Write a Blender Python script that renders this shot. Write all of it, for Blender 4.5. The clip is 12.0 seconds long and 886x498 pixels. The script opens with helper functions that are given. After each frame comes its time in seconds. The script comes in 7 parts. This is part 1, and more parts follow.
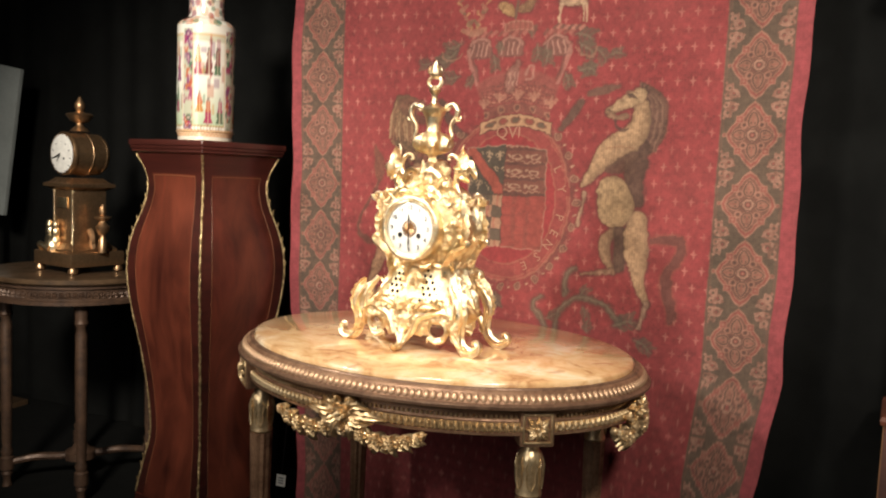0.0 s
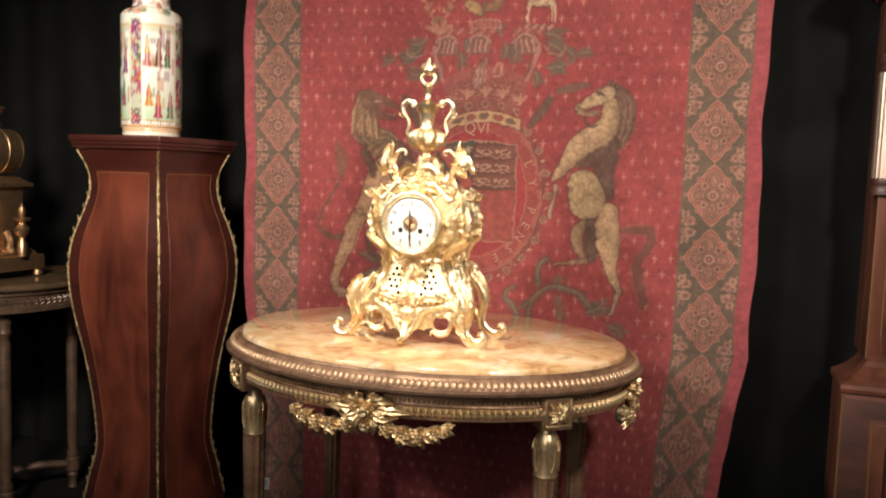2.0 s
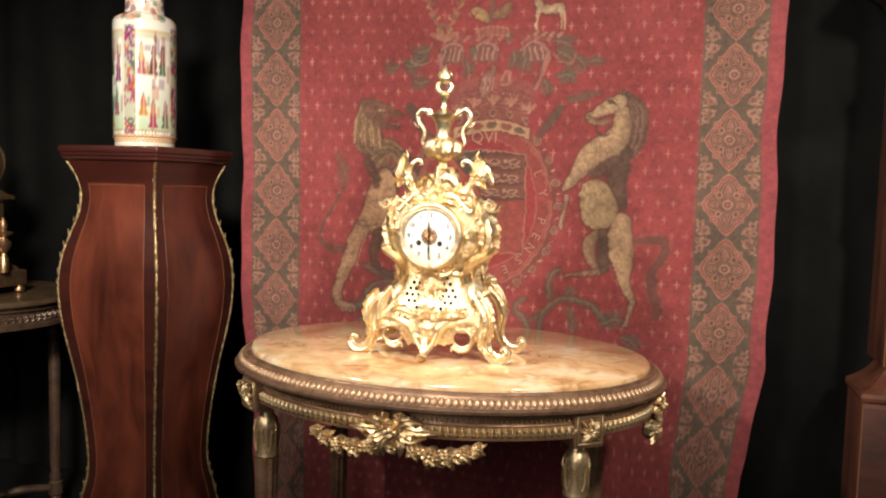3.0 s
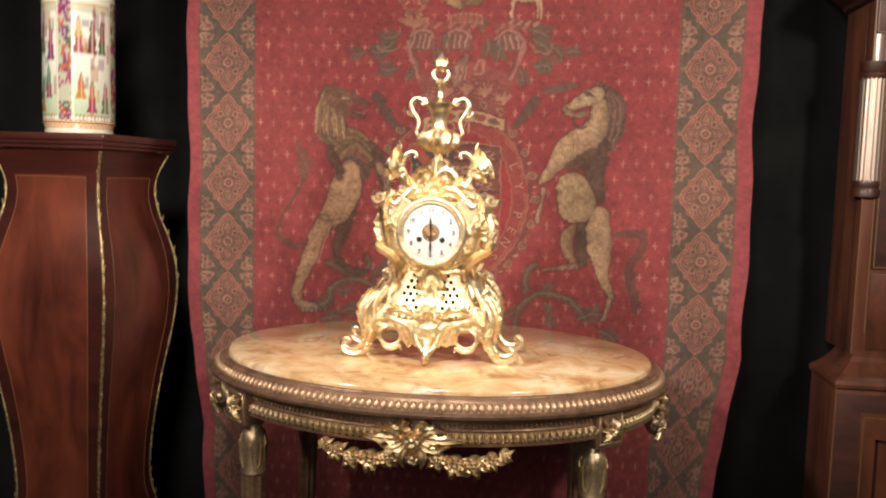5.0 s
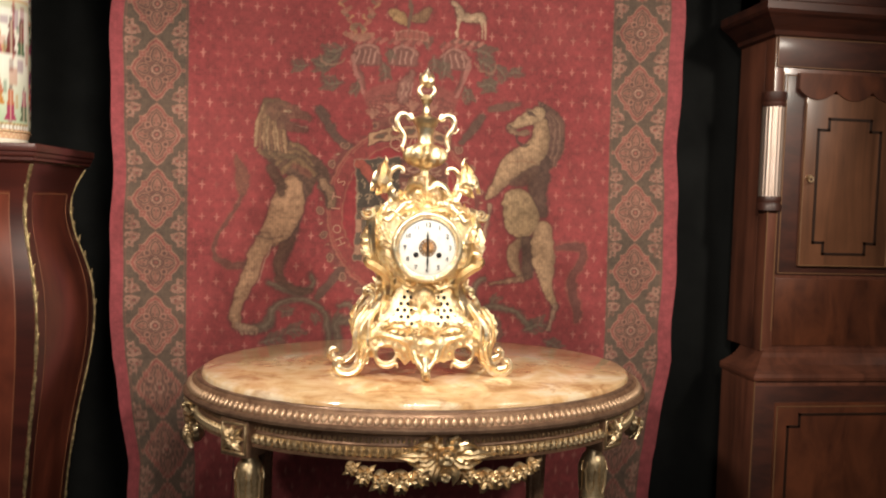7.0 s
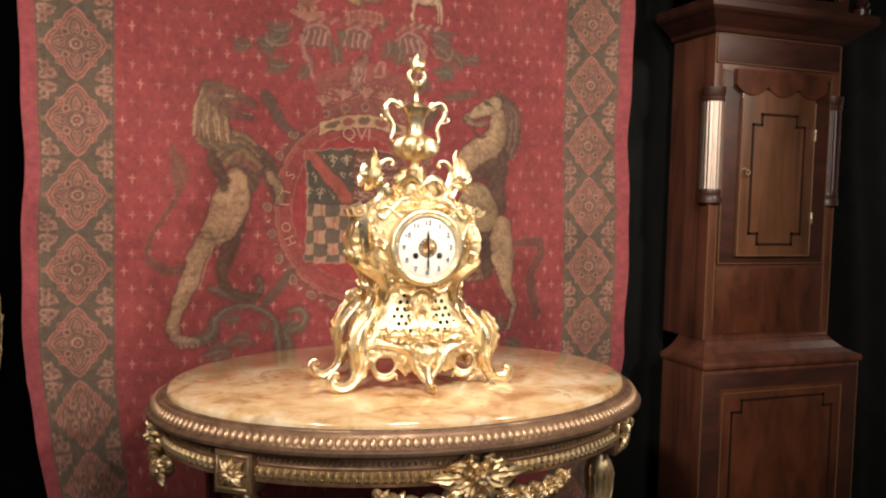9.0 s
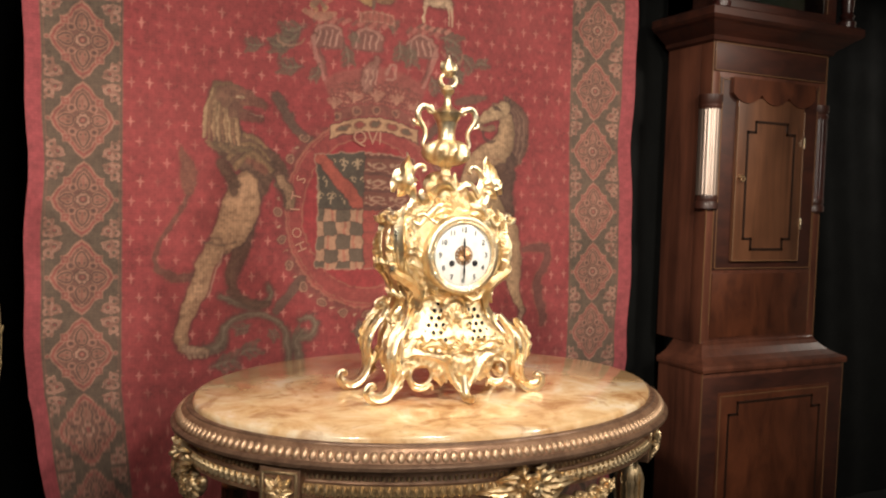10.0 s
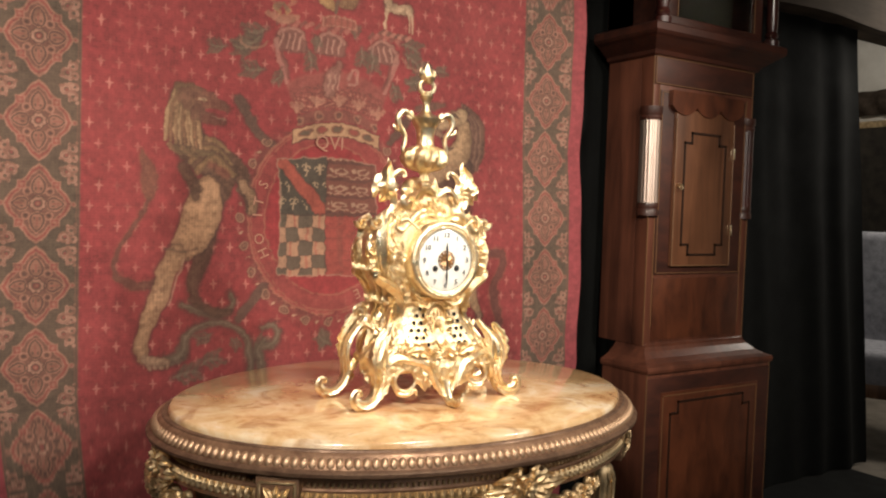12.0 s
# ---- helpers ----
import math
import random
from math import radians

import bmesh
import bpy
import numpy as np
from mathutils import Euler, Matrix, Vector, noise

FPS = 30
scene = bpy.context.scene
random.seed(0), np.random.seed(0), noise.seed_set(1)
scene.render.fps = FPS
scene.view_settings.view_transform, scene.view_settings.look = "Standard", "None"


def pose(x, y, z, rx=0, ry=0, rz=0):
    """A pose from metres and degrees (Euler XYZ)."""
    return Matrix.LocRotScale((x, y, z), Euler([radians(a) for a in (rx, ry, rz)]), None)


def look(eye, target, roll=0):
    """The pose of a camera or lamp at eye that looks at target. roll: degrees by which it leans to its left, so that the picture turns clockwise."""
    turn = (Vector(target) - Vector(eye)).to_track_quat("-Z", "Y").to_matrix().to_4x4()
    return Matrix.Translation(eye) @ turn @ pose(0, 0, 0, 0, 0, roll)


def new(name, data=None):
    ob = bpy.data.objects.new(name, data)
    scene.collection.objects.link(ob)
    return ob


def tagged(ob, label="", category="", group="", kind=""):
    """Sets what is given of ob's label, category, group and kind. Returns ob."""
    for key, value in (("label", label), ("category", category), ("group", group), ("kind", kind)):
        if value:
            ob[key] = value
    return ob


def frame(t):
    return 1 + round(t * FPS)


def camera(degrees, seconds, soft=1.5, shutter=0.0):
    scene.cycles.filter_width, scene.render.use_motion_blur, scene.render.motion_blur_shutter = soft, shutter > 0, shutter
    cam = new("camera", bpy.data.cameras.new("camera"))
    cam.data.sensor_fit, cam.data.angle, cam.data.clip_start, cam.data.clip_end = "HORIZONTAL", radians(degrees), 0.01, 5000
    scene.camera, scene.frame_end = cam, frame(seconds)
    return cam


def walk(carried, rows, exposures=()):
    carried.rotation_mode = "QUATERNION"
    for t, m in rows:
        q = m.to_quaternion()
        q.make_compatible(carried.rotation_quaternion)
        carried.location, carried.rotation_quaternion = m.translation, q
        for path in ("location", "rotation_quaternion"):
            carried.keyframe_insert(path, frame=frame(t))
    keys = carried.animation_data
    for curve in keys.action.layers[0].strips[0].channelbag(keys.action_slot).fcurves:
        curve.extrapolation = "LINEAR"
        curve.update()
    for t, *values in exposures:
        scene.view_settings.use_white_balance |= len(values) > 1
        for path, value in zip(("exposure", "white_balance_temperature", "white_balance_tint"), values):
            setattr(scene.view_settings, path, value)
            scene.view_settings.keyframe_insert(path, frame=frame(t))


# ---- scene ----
cam = camera(57.1, 12.0, soft=2.1)
METRES, EYE, TILT, LEAN, TURN = 1.75, 1.12, 0.0, 0.0, 29.2
X0, Y0 = 0.856, -1.458
ROWS = [
    (0.0, 0.0, 0.0, 0.0, 0.22, -5.18, -2.37),
    (0.5, -0.0204, 0.0003, 0.0021, -0.81, -5.25, -2.98),
    (1.0, -0.0706, -0.0051, 0.0055, -3.76, -5.16, -2.14),
    (1.5, -0.1242, -0.0061, 0.0033, -6.82, -5.39, -2.22),
    (2.0, -0.168, -0.0022, -0.0036, -10.03, -5.27, -1.9),
    (2.5, -0.2003, 0.0144, -0.004, -10.48, -5.2, -0.97),
    (3.0, -0.2266, 0.0376, -0.0023, -12.71, -4.63, -1.58),
    (5.0, -0.3555, 0.1258, -0.0039, -22.2, -5.01, -1.77),
    (5.5, -0.421, 0.1572, 0.0025, -27.16, -3.83, -1.26),
    (6.0, -0.4797, 0.1863, -0.0016, -33.33, -2.9, -1.01),
    (6.5, -0.524, 0.2075, -0.0038, -35.41, -3.19, -0.56),
    (7.0, -0.5509, 0.2371, -0.0143, -37.43, -3.25, -1.69),
    (7.5, -0.5705, 0.2773, -0.0156, -41.54, -3.23, -1.54),
    (9.5, -0.6599, 0.4539, -0.0119, -51.96, -3.57, -1.48),
    (10.0, -0.6841, 0.4947, -0.0104, -54.42, -3.42, -1.63),
    (10.5, -0.7022, 0.5222, -0.0113, -57.31, -3.3, -2.1),
    (11.0, -0.7194, 0.5451, -0.0127, -60.07, -2.97, -2.06),
    (11.5, -0.7292, 0.5619, -0.0161, -61.09, -2.54, -1.44),
    (12.0, -0.7306, 0.5624, -0.0159, -61.68, -2.6, -1.81),
]
walk(cam, [(t, pose(X0, Y0, EYE, TILT, LEAN, TURN) @ pose(METRES * x, METRES * y, METRES * z, 90 + pitch, roll, yaw)) for t, x, y, z, yaw, pitch, roll in ROWS],
     exposures=((0.0, 0.17), (3.0, 0.13), (5.0, -0.02), (6.0, -0.08), (7.5, -0.06), (9.5, -0.07), (12.0, -0.02)))

# ---- light ----
def spot(name, eye, target, watts, colour, size, blend, radius):
    data = bpy.data.lights.new(name, "SPOT")
    data.energy, data.color, data.spot_size, data.spot_blend, data.shadow_soft_size = watts, colour, radians(size), blend, radius
    ob = new(name, data)
    ob.matrix_world = look(eye, target)
    return ob


def area(name, eye, target, watts, colour, width, height):
    data = bpy.data.lights.new(name, "AREA")
    data.shape, data.size, data.size_y, data.energy, data.color = "RECTANGLE", width, height, watts, colour
    ob = new(name, data)
    ob.matrix_world = look(eye, target)
    return ob


WARM = (1.0, 0.90, 0.76)
spot("display_spot", (-1.5, -1.8, 2.2), (0.07, 0.3, 1.18), 254, WARM, 42, 1.0, 0.12)
spot("display_spot", (1.5, -1.8, 2.2), (0.26, 0.3, 1.20), 268, WARM, 42, 1.0, 0.12)
# three more out-of-view spots added to brighten table and clock, pedestal, longcase
spot("display_spot", (0.0, -0.95, 2.45), (0.0, -0.02, 0.80), 132, WARM, 32, 1.0, 0.16)
spot("display_spot", (0.1, -2.0, 2.2), (-1.30, 0.35, 0.98), 420, WARM, 43, 1.0, 0.2)
spot("display_spot", (-0.2, -2.2, 2.2), (1.14, 0.34, 1.02), 138, WARM, 38, 1.0, 0.2)
# unseen fill panel added in front; no window stands there
area("shop_window_light", (-0.2, -3.4, 1.8), (0.2, 0.2, 1.1), 15, (1.0, 0.95, 0.88), 0.5, 1.4)
area("back_room_light", (3.6, 0.4, 2.45), (4.2, 1.6, 1.0), 42, (1.0, 0.92, 0.8), 0.8, 0.8)

world = bpy.data.worlds.new("shop")
scene.world = world
world.use_nodes = True
world.node_tree.nodes["Background"].inputs[0].default_value = (0.9, 0.8, 0.7, 1)
world.node_tree.nodes["Background"].inputs[1].default_value = 0.012


# ---- materials ----
def material(name):
    m = bpy.data.materials.new(name)
    m.use_nodes = True
    return m, m.node_tree, m.node_tree.nodes["Principled BSDF"]


def node(tree, kind, **values):
    n = tree.nodes.new(kind)
    for key, value in values.items():
        n.inputs[key.replace("_", " ")].default_value = value
    return n


def ramp(tree, source, stops):
    r = tree.nodes.new("ShaderNodeValToRGB")
    e = r.color_ramp.elements
    while len(e) < len(stops):
        e.new(0.5)
    for k, (at, c) in enumerate(stops):
        e[k].position, e[k].color = at, (*c, 1)
    tree.links.new(source, r.inputs[0])
    return r


def coords(tree, scale=(1, 1, 1)):
    c = tree.nodes.new("ShaderNodeTexCoord")
    m = tree.nodes.new("ShaderNodeMapping")
    m.inputs["Scale"].default_value = scale
    tree.links.new(c.outputs["Object"], m.inputs["Vector"])
    return m.outputs["Vector"]


def bumped(tree, shader, height, strength, distance=0.002):
    b = node(tree, "ShaderNodeBump", Strength=strength, Distance=distance)
    tree.links.new(height, b.inputs["Height"])
    tree.links.new(b.outputs["Normal"], shader.inputs["Normal"])


def noisy(name, dark, light, scale=20, rough=(0.4, 0.6), metal=0.0, bump=0.2, detail=6, coat=0.0, stretch=(1, 1, 1), fine=160, lo=0.3, hi=0.7, relief=0.002):
    """A surface whose colour and gloss vary at two scales, with fine relief."""
    m, tree, p = material(name)
    at = coords(tree, stretch)
    big = node(tree, "ShaderNodeTexNoise", Scale=scale, Detail=detail, Roughness=0.6)
    small = node(tree, "ShaderNodeTexNoise", Scale=fine, Detail=3)
    for n in (big, small):
        tree.links.new(at, n.inputs["Vector"])
    mix = node(tree, "ShaderNodeMath")
    mix.operation = "MULTIPLY_ADD"
    tree.links.new(small.outputs["Fac"], mix.inputs[0])
    mix.inputs[1].default_value = 0.35
    tree.links.new(big.outputs["Fac"], mix.inputs[2])
    c = ramp(tree, mix.outputs[0], ((lo + 0.17, dark), (hi + 0.17, light)))
    tree.links.new(c.outputs[0], p.inputs["Base Color"])
    r = ramp(tree, mix.outputs[0], ((0.4, (rough[1],) * 3), (0.85, (rough[0],) * 3)))
    tree.links.new(r.outputs[0], p.inputs["Roughness"])
    p.inputs["Metallic"].default_value = metal
    p.inputs["Coat Weight"].default_value = coat
    p.inputs["Coat Roughness"].default_value = 0.12
    bumped(tree, p, mix.outputs[0], bump, relief)
    return m


def wood(name, dark, light, along=(1, 1, 0.09), scale=26, coat=0.6, rough=0.38):
    m, tree, p = material(name)
    at = coords(tree, along)
    grain = node(tree, "ShaderNodeTexNoise", Scale=scale, Detail=8, Roughness=0.65, Distortion=0.6)
    pores = node(tree, "ShaderNodeTexNoise", Scale=scale * 9, Detail=2)
    cloud = node(tree, "ShaderNodeTexNoise", Scale=5, Detail=3)
    for n in (grain, pores):
        tree.links.new(at, n.inputs["Vector"])
    tree.links.new(coords(tree), cloud.inputs["Vector"])
    a = node(tree, "ShaderNodeMath")
    a.operation = "MULTIPLY_ADD"
    a.inputs[1].default_value = 0.6
    tree.links.new(cloud.outputs["Fac"], a.inputs[0])
    tree.links.new(grain.outputs["Fac"], a.inputs[2])
    c = ramp(tree, a.outputs[0], ((0.55, dark), (1.0, light)))
    tree.links.new(c.outputs[0], p.inputs["Base Color"])
    p.inputs["Roughness"].default_value = rough
    p.inputs["Coat Weight"].default_value = coat
    p.inputs["Coat Roughness"].default_value = 0.16
    bumped(tree, p, pores.outputs["Fac"], 0.06, 0.001)
    return m


def plain(name, colour, rough=0.5, metal=0.0, coat=0.0):
    m, tree, p = material(name)
    n = node(tree, "ShaderNodeTexNoise", Scale=60, Detail=4)
    tree.links.new(coords(tree), n.inputs["Vector"])
    c = ramp(tree, n.outputs["Fac"], ((0.3, [v * 0.82 for v in colour]), (0.7, colour)))
    tree.links.new(c.outputs[0], p.inputs["Base Color"])
    p.inputs["Roughness"].default_value, p.inputs["Metallic"].default_value, p.inputs["Coat Weight"].default_value = rough, metal, coat
    return m


def painted(name, rough, coat, weave):
    """Takes its colours from the woven or painted design stored on the mesh."""
    m, tree, p = material(name)
    a = tree.nodes.new("ShaderNodeAttribute")
    a.attribute_name = "design"
    tree.links.new(a.outputs["Color"], p.inputs["Base Color"])
    p.inputs["Roughness"].default_value, p.inputs["Coat Weight"].default_value, p.inputs["Coat Roughness"].default_value = rough, coat, 0.08
    if weave:
        p.inputs["Sheen Weight"].default_value = 0.03
        n = node(tree, "ShaderNodeTexNoise", Scale=420, Detail=2)
        tree.links.new(coords(tree, (1, 1, 3)), n.inputs["Vector"])
        bumped(tree, p, n.outputs["Fac"], 0.5, 0.0015)
    return m


GILT = noisy("gilt_bronze", (0.84, 0.59, 0.31), (1.0, 0.92, 0.70), 90, (0.27, 0.42), 1.0, 0.6, fine=400, relief=0.0025)
GILT_SOFT = noisy("gilt_bronze_chased", (0.81, 0.55, 0.27), (1.0, 0.88, 0.62), 110, (0.29, 0.46), 1.0, 0.8, fine=400, relief=0.0035)
GILT_WOOD = noisy("worn_gilt_wood", (0.54, 0.37, 0.20), (1.0, 0.78, 0.48), 40, (0.3, 0.55), 0.85, 0.5, fine=200)
DULL_GILT = noisy("bronzed_gesso", (0.170, 0.086, 0.050), (0.41, 0.242, 0.148), 30, (0.35, 0.6), 0.45, 0.4, fine=140)
RIM_GILT = noisy("rubbed_bronzed_rim", (0.105, 0.056, 0.036), (0.27, 0.165, 0.108), 30, (0.32, 0.55), 0.4, 0.4, fine=140)
EGG_GILT = noisy("rubbed_gilt_eggs", (0.36, 0.22, 0.13), (0.74, 0.50, 0.33), 40, (0.35, 0.55), 0.7, 0.5, fine=200)
OLD_GESSO = noisy("dark_bronzed_wood", (0.046, 0.026, 0.018), (0.125, 0.073, 0.047), 30, (0.35, 0.6), 0.3, 0.4, fine=140)
OLD_BRASS = noisy("old_brass", (0.28, 0.165, 0.085), (0.66, 0.43, 0.25), 30, (0.32, 0.55), 0.95, 0.5, fine=180)
WALNUT_DARK = noisy("dark_table_wood", (0.045, 0.026, 0.014), (0.13, 0.08, 0.045), 18, (0.3, 0.5), 0.1, 0.3, coat=0.3)
MAHOGANY = wood("mahogany_veneer", (0.030, 0.0072, 0.0055), (0.172, 0.042, 0.023), (1, 1, 0.28), 11, coat=0.8, rough=0.34)
MAHOGANY_DARK = wood("dark_mahogany", (0.020, 0.006, 0.005), (0.062, 0.014, 0.010), (0.09, 1, 1), coat=0.8)
OAK = wood("longcase_oak", (0.050, 0.017, 0.011), (0.165, 0.056, 0.032), coat=0.45, rough=0.42)
CASE_DARK = wood("longcase_crossbanding", (0.022, 0.008, 0.006), (0.080, 0.023, 0.013), (0.3, 1, 1), coat=0.15, rough=0.5)
CASE_FLAME = wood("longcase_flame_veneer", (0.028, 0.009, 0.006), (0.15, 0.045, 0.02), (1, 1, 0.4), 14, coat=0.5)
STRINGING = plain("boxwood_stringing", (0.21, 0.105, 0.05), 0.4)
FAINT_STRINGING = plain("darkened_stringing", (0.19, 0.075, 0.035), 0.4)
CORNER_BRASS = noisy("tarnished_corner_brass", (0.10, 0.065, 0.03), (0.62, 0.46, 0.24), 120, (0.4, 0.6), 0.8, 0.9, fine=500)
BLACK_INLAY = plain("dark_stringing", (0.030, 0.014, 0.009), 0.4)
ENAMEL = plain("white_enamel", (0.84, 0.83, 0.79), 0.16, 0, 0.5)
FOOT_GLAZE = plain("foot_glaze", (0.72, 0.66, 0.55), 0.3, 0, 0.3)
# black that paints the shade inside the lattice holes
HOLE_SHADE = plain("dark_opening", (0.004, 0.003, 0.003), 0.95)
DRAPE = noisy("brown_drape_cloth", (0.05, 0.034, 0.024), (0.12, 0.085, 0.06), 20, (0.8, 0.95), 0, 0.4)
BLACK = plain("blued_steel", (0.012, 0.012, 0.016), 0.3)
NUMERAL = plain("numeral_blue_black", (0.03, 0.035, 0.06), 0.4)
CLOTH = noisy("black_curtain_cloth", (0.0028, 0.0030, 0.0029), (0.0056, 0.0061, 0.0057), 7, (0.8, 0.95), 0, 0.3, fine=500)
CLOTH.node_tree.nodes["Principled BSDF"].inputs["Specular IOR Level"].default_value = 0.2
PLASTER = noisy("white_plaster", (0.50, 0.47, 0.42), (0.68, 0.65, 0.6), 4, (0.7, 0.9), 0, 0.4)
BEAM_WOOD = wood("old_beam", (0.05, 0.032, 0.02), (0.17, 0.115, 0.075), (0.1, 1, 1), 18, 0.0, 0.8)
FLOOR_STONE = noisy("worn_floor", (0.09, 0.075, 0.06), (0.19, 0.165, 0.135), 6, (0.55, 0.8), 0, 0.3)
DARK_WALL = noisy("dark_shop_wall", (0.03, 0.026, 0.022), (0.07, 0.06, 0.05), 5, (0.7, 0.9), 0, 0.3)
UPHOLSTERY = noisy("grey_blue_upholstery", (0.17, 0.17, 0.19), (0.30, 0.30, 0.33), 30, (0.8, 0.95), 0, 0.5)
CHAIR_WOOD = wood("chair_wood", (0.06, 0.03, 0.015), (0.2, 0.1, 0.05))
PALE_BOARD = noisy("pale_board", (0.20, 0.22, 0.215), (0.28, 0.305, 0.30), 5, (0.4, 0.6), 0, 0.1)
# the hood's shade on the clock face is in this dark colour
SHADED_FACE = noisy("dim_clock_face", (0.06, 0.052, 0.044), (0.12, 0.105, 0.088), 8, (0.4, 0.6), 0, 0.1)
DARK_PAINTING = noisy("dark_picture", (0.008, 0.007, 0.006), (0.05, 0.04, 0.03), 12, (0.3, 0.5), 0, 0.2)
LABEL = plain("paper_label", (0.7, 0.68, 0.62), 0.8)
TAPESTRY = painted("woven_wool", 0.92, 0.0, True)
PORCELAIN = painted("painted_porcelain", 0.12, 0.6, False)


def make_marble():
    m, tree, p = material("honey_marble")
    at = coords(tree)
    warp = node(tree, "ShaderNodeTexNoise", Scale=10.5, Detail=6, Roughness=0.62, Distortion=0.5)
    vein = node(tree, "ShaderNodeTexNoise", Scale=13, Detail=9, Roughness=0.62, Distortion=1.1)
    speck = node(tree, "ShaderNodeTexNoise", Scale=70, Detail=4)
    for n in (warp, vein, speck):
        tree.links.new(at, n.inputs["Vector"])
    c = ramp(tree, warp.outputs["Fac"], ((0.30, (0.50, 0.26, 0.115)), (0.44, (0.72, 0.45, 0.225)), (0.55, (0.84, 0.60, 0.35)), (0.66, (0.92, 0.76, 0.56))))
    v = ramp(tree, vein.outputs["Fac"], ((0.37, (0.58, 0.42, 0.33)), (0.46, (0.96, 0.93, 0.88)), (0.53, (1, 1, 1)), (0.60, (1, 0.95, 0.86)), (0.68, (0.72, 0.54, 0.40))))
    mix = tree.nodes.new("ShaderNodeMix")
    mix.data_type, mix.blend_type = "RGBA", "MULTIPLY"
    mix.inputs[0].default_value = 0.72
    tree.links.new(c.outputs[0], mix.inputs[6])
    tree.links.new(v.outputs[0], mix.inputs[7])
    tree.links.new(mix.outputs[2], p.inputs["Base Color"])
    p.inputs["Roughness"].default_value, p.inputs["Coat Weight"].default_value, p.inputs["Coat Roughness"].default_value = 0.2, 0.9, 0.03
    bumped(tree, p, speck.outputs["Fac"], 0.03, 0.001)
    return m


MARBLE = make_marble()


def make_glass():
    m, tree, p = material("dusty_glass")
    p.inputs["Base Color"].default_value = (0.9, 0.92, 0.9, 1)
    p.inputs["Transmission Weight"].default_value, p.inputs["Roughness"].default_value = 1.0, 0.06
    return m


GLASS = make_glass()


# ---- building blocks ----
def thing(name, label, category, at=(0, 0, 0), group="", turn=0.0):
    ob = new(name)
    ob.empty_display_size = 0.05
    ob.matrix_world = pose(*at, 0, 0, turn)
    return tagged(ob, label, category, group)


def part(name, bm, mat, parent=None, label="", smooth=True):
    """Links a bmesh as one mesh object; its vertices are in the parent's space."""
    me = bpy.data.meshes.new(name)
    bmesh.ops.recalc_face_normals(bm, faces=bm.faces)
    bm.to_mesh(me)
    bm.free()
    for m in (mat if isinstance(mat, (list, tuple)) else (mat,)):
        me.materials.append(m)
    if smooth:
        me.polygons.foreach_set("use_smooth", [True] * len(me.polygons))
        me.set_sharp_from_angle(angle=radians(38))
    ob = new(name, me)
    if parent:
        ob.parent = parent
    return tagged(ob, label)


def again(ob, m):
    """One more object on the same mesh, beside ob, at the pose m."""
    o = ob.copy()
    scene.collection.objects.link(o)
    o.matrix_basis = m
    for c in ob.children:
        k = c.copy()
        scene.collection.objects.link(k)
        k.parent = o
    return o


def grid(bm, rows, close_u=False, close_v=False, caps=True):
    """Faces over rows of points; u runs along a row."""
    vs = [[bm.verts.new(p) for p in r] for r in rows]
    nu, nv = len(rows[0]), len(rows)
    for j in range(nv if close_v else nv - 1):
        for i in range(nu if close_u else nu - 1):
            bm.faces.new((vs[j][i], vs[j][(i + 1) % nu], vs[(j + 1) % nv][(i + 1) % nu], vs[(j + 1) % nv][i]))
    if close_u and caps and not close_v:
        bm.faces.new(vs[0])
        bm.faces.new(vs[-1])
    return bm


def lathe(profile, n=32, at=(0, 0, 0), bm=None, ribs=0, depth=0.0, sx=1.0, sy=1.0, swirl=0.0):
    """Turns (radius, z) pairs round the z axis; ribs flute or gadroon it."""
    bm = bm or bmesh.new()
    rows = []
    for r, z in profile:
        row = []
        for k in range(n):
            a = 2 * math.pi * k / n
            q = r * (1 + depth * math.cos(ribs * a + swirl * z)) if ribs else r
            row.append((at[0] + q * math.cos(a) * sx, at[1] + q * math.sin(a) * sy, at[2] + z))
        rows.append(row)
    return grid(bm, rows, True)


def smoothed(points, n):
    """Catmull-Rom samples through the points (tuples of any length)."""
    p = np.array(points, float)
    p = np.vstack([2 * p[0] - p[1], p, 2 * p[-1] - p[-2]])
    out = []
    segs = len(p) - 3
    for s in np.linspace(0, segs - 1e-6, n):
        k = int(s)
        t = s - k
        a, b, c, d = p[k:k + 4]
        out.append(0.5 * (2 * b + (c - a) * t + (2 * a - 5 * b + 4 * c - d) * t * t + (3 * b - a - 3 * c + d) * t ** 3))
    return np.array(out)


def sweep(points, n=24, sides=8, flat=1.0, bm=None, side=None, ridges=0):
    """A tapering rod through (x, y, z, radius) points; flat squeezes it along the direction side."""
    bm = bm or bmesh.new()
    q = smoothed(points, n)
    pos, rad = q[:, :3], np.maximum(q[:, 3], 0.0004)
    tan = np.gradient(pos, axis=0)
    ref = Vector(side) if side else Vector((0, 1, 0))
    rows = []
    for k in range(n):
        t = Vector(tan[k]).normalized()
        b = ref - t * ref.dot(t)
        if b.length < 1e-4:
            b = Vector((1, 0, 0)) - t * t.x
        b.normalize()
        c = t.cross(b)
        row = []
        for i in range(sides):
            a = 2 * math.pi * i / sides
            g = 1 + (0.24 * math.cos(ridges * a) if ridges else 0)
            v = Vector(pos[k]) + float(rad[k]) * g * (c * math.cos(a) + b * math.sin(a) * flat)
            row.append(tuple(v))
        rows.append(row)
    return grid(bm, rows, True)


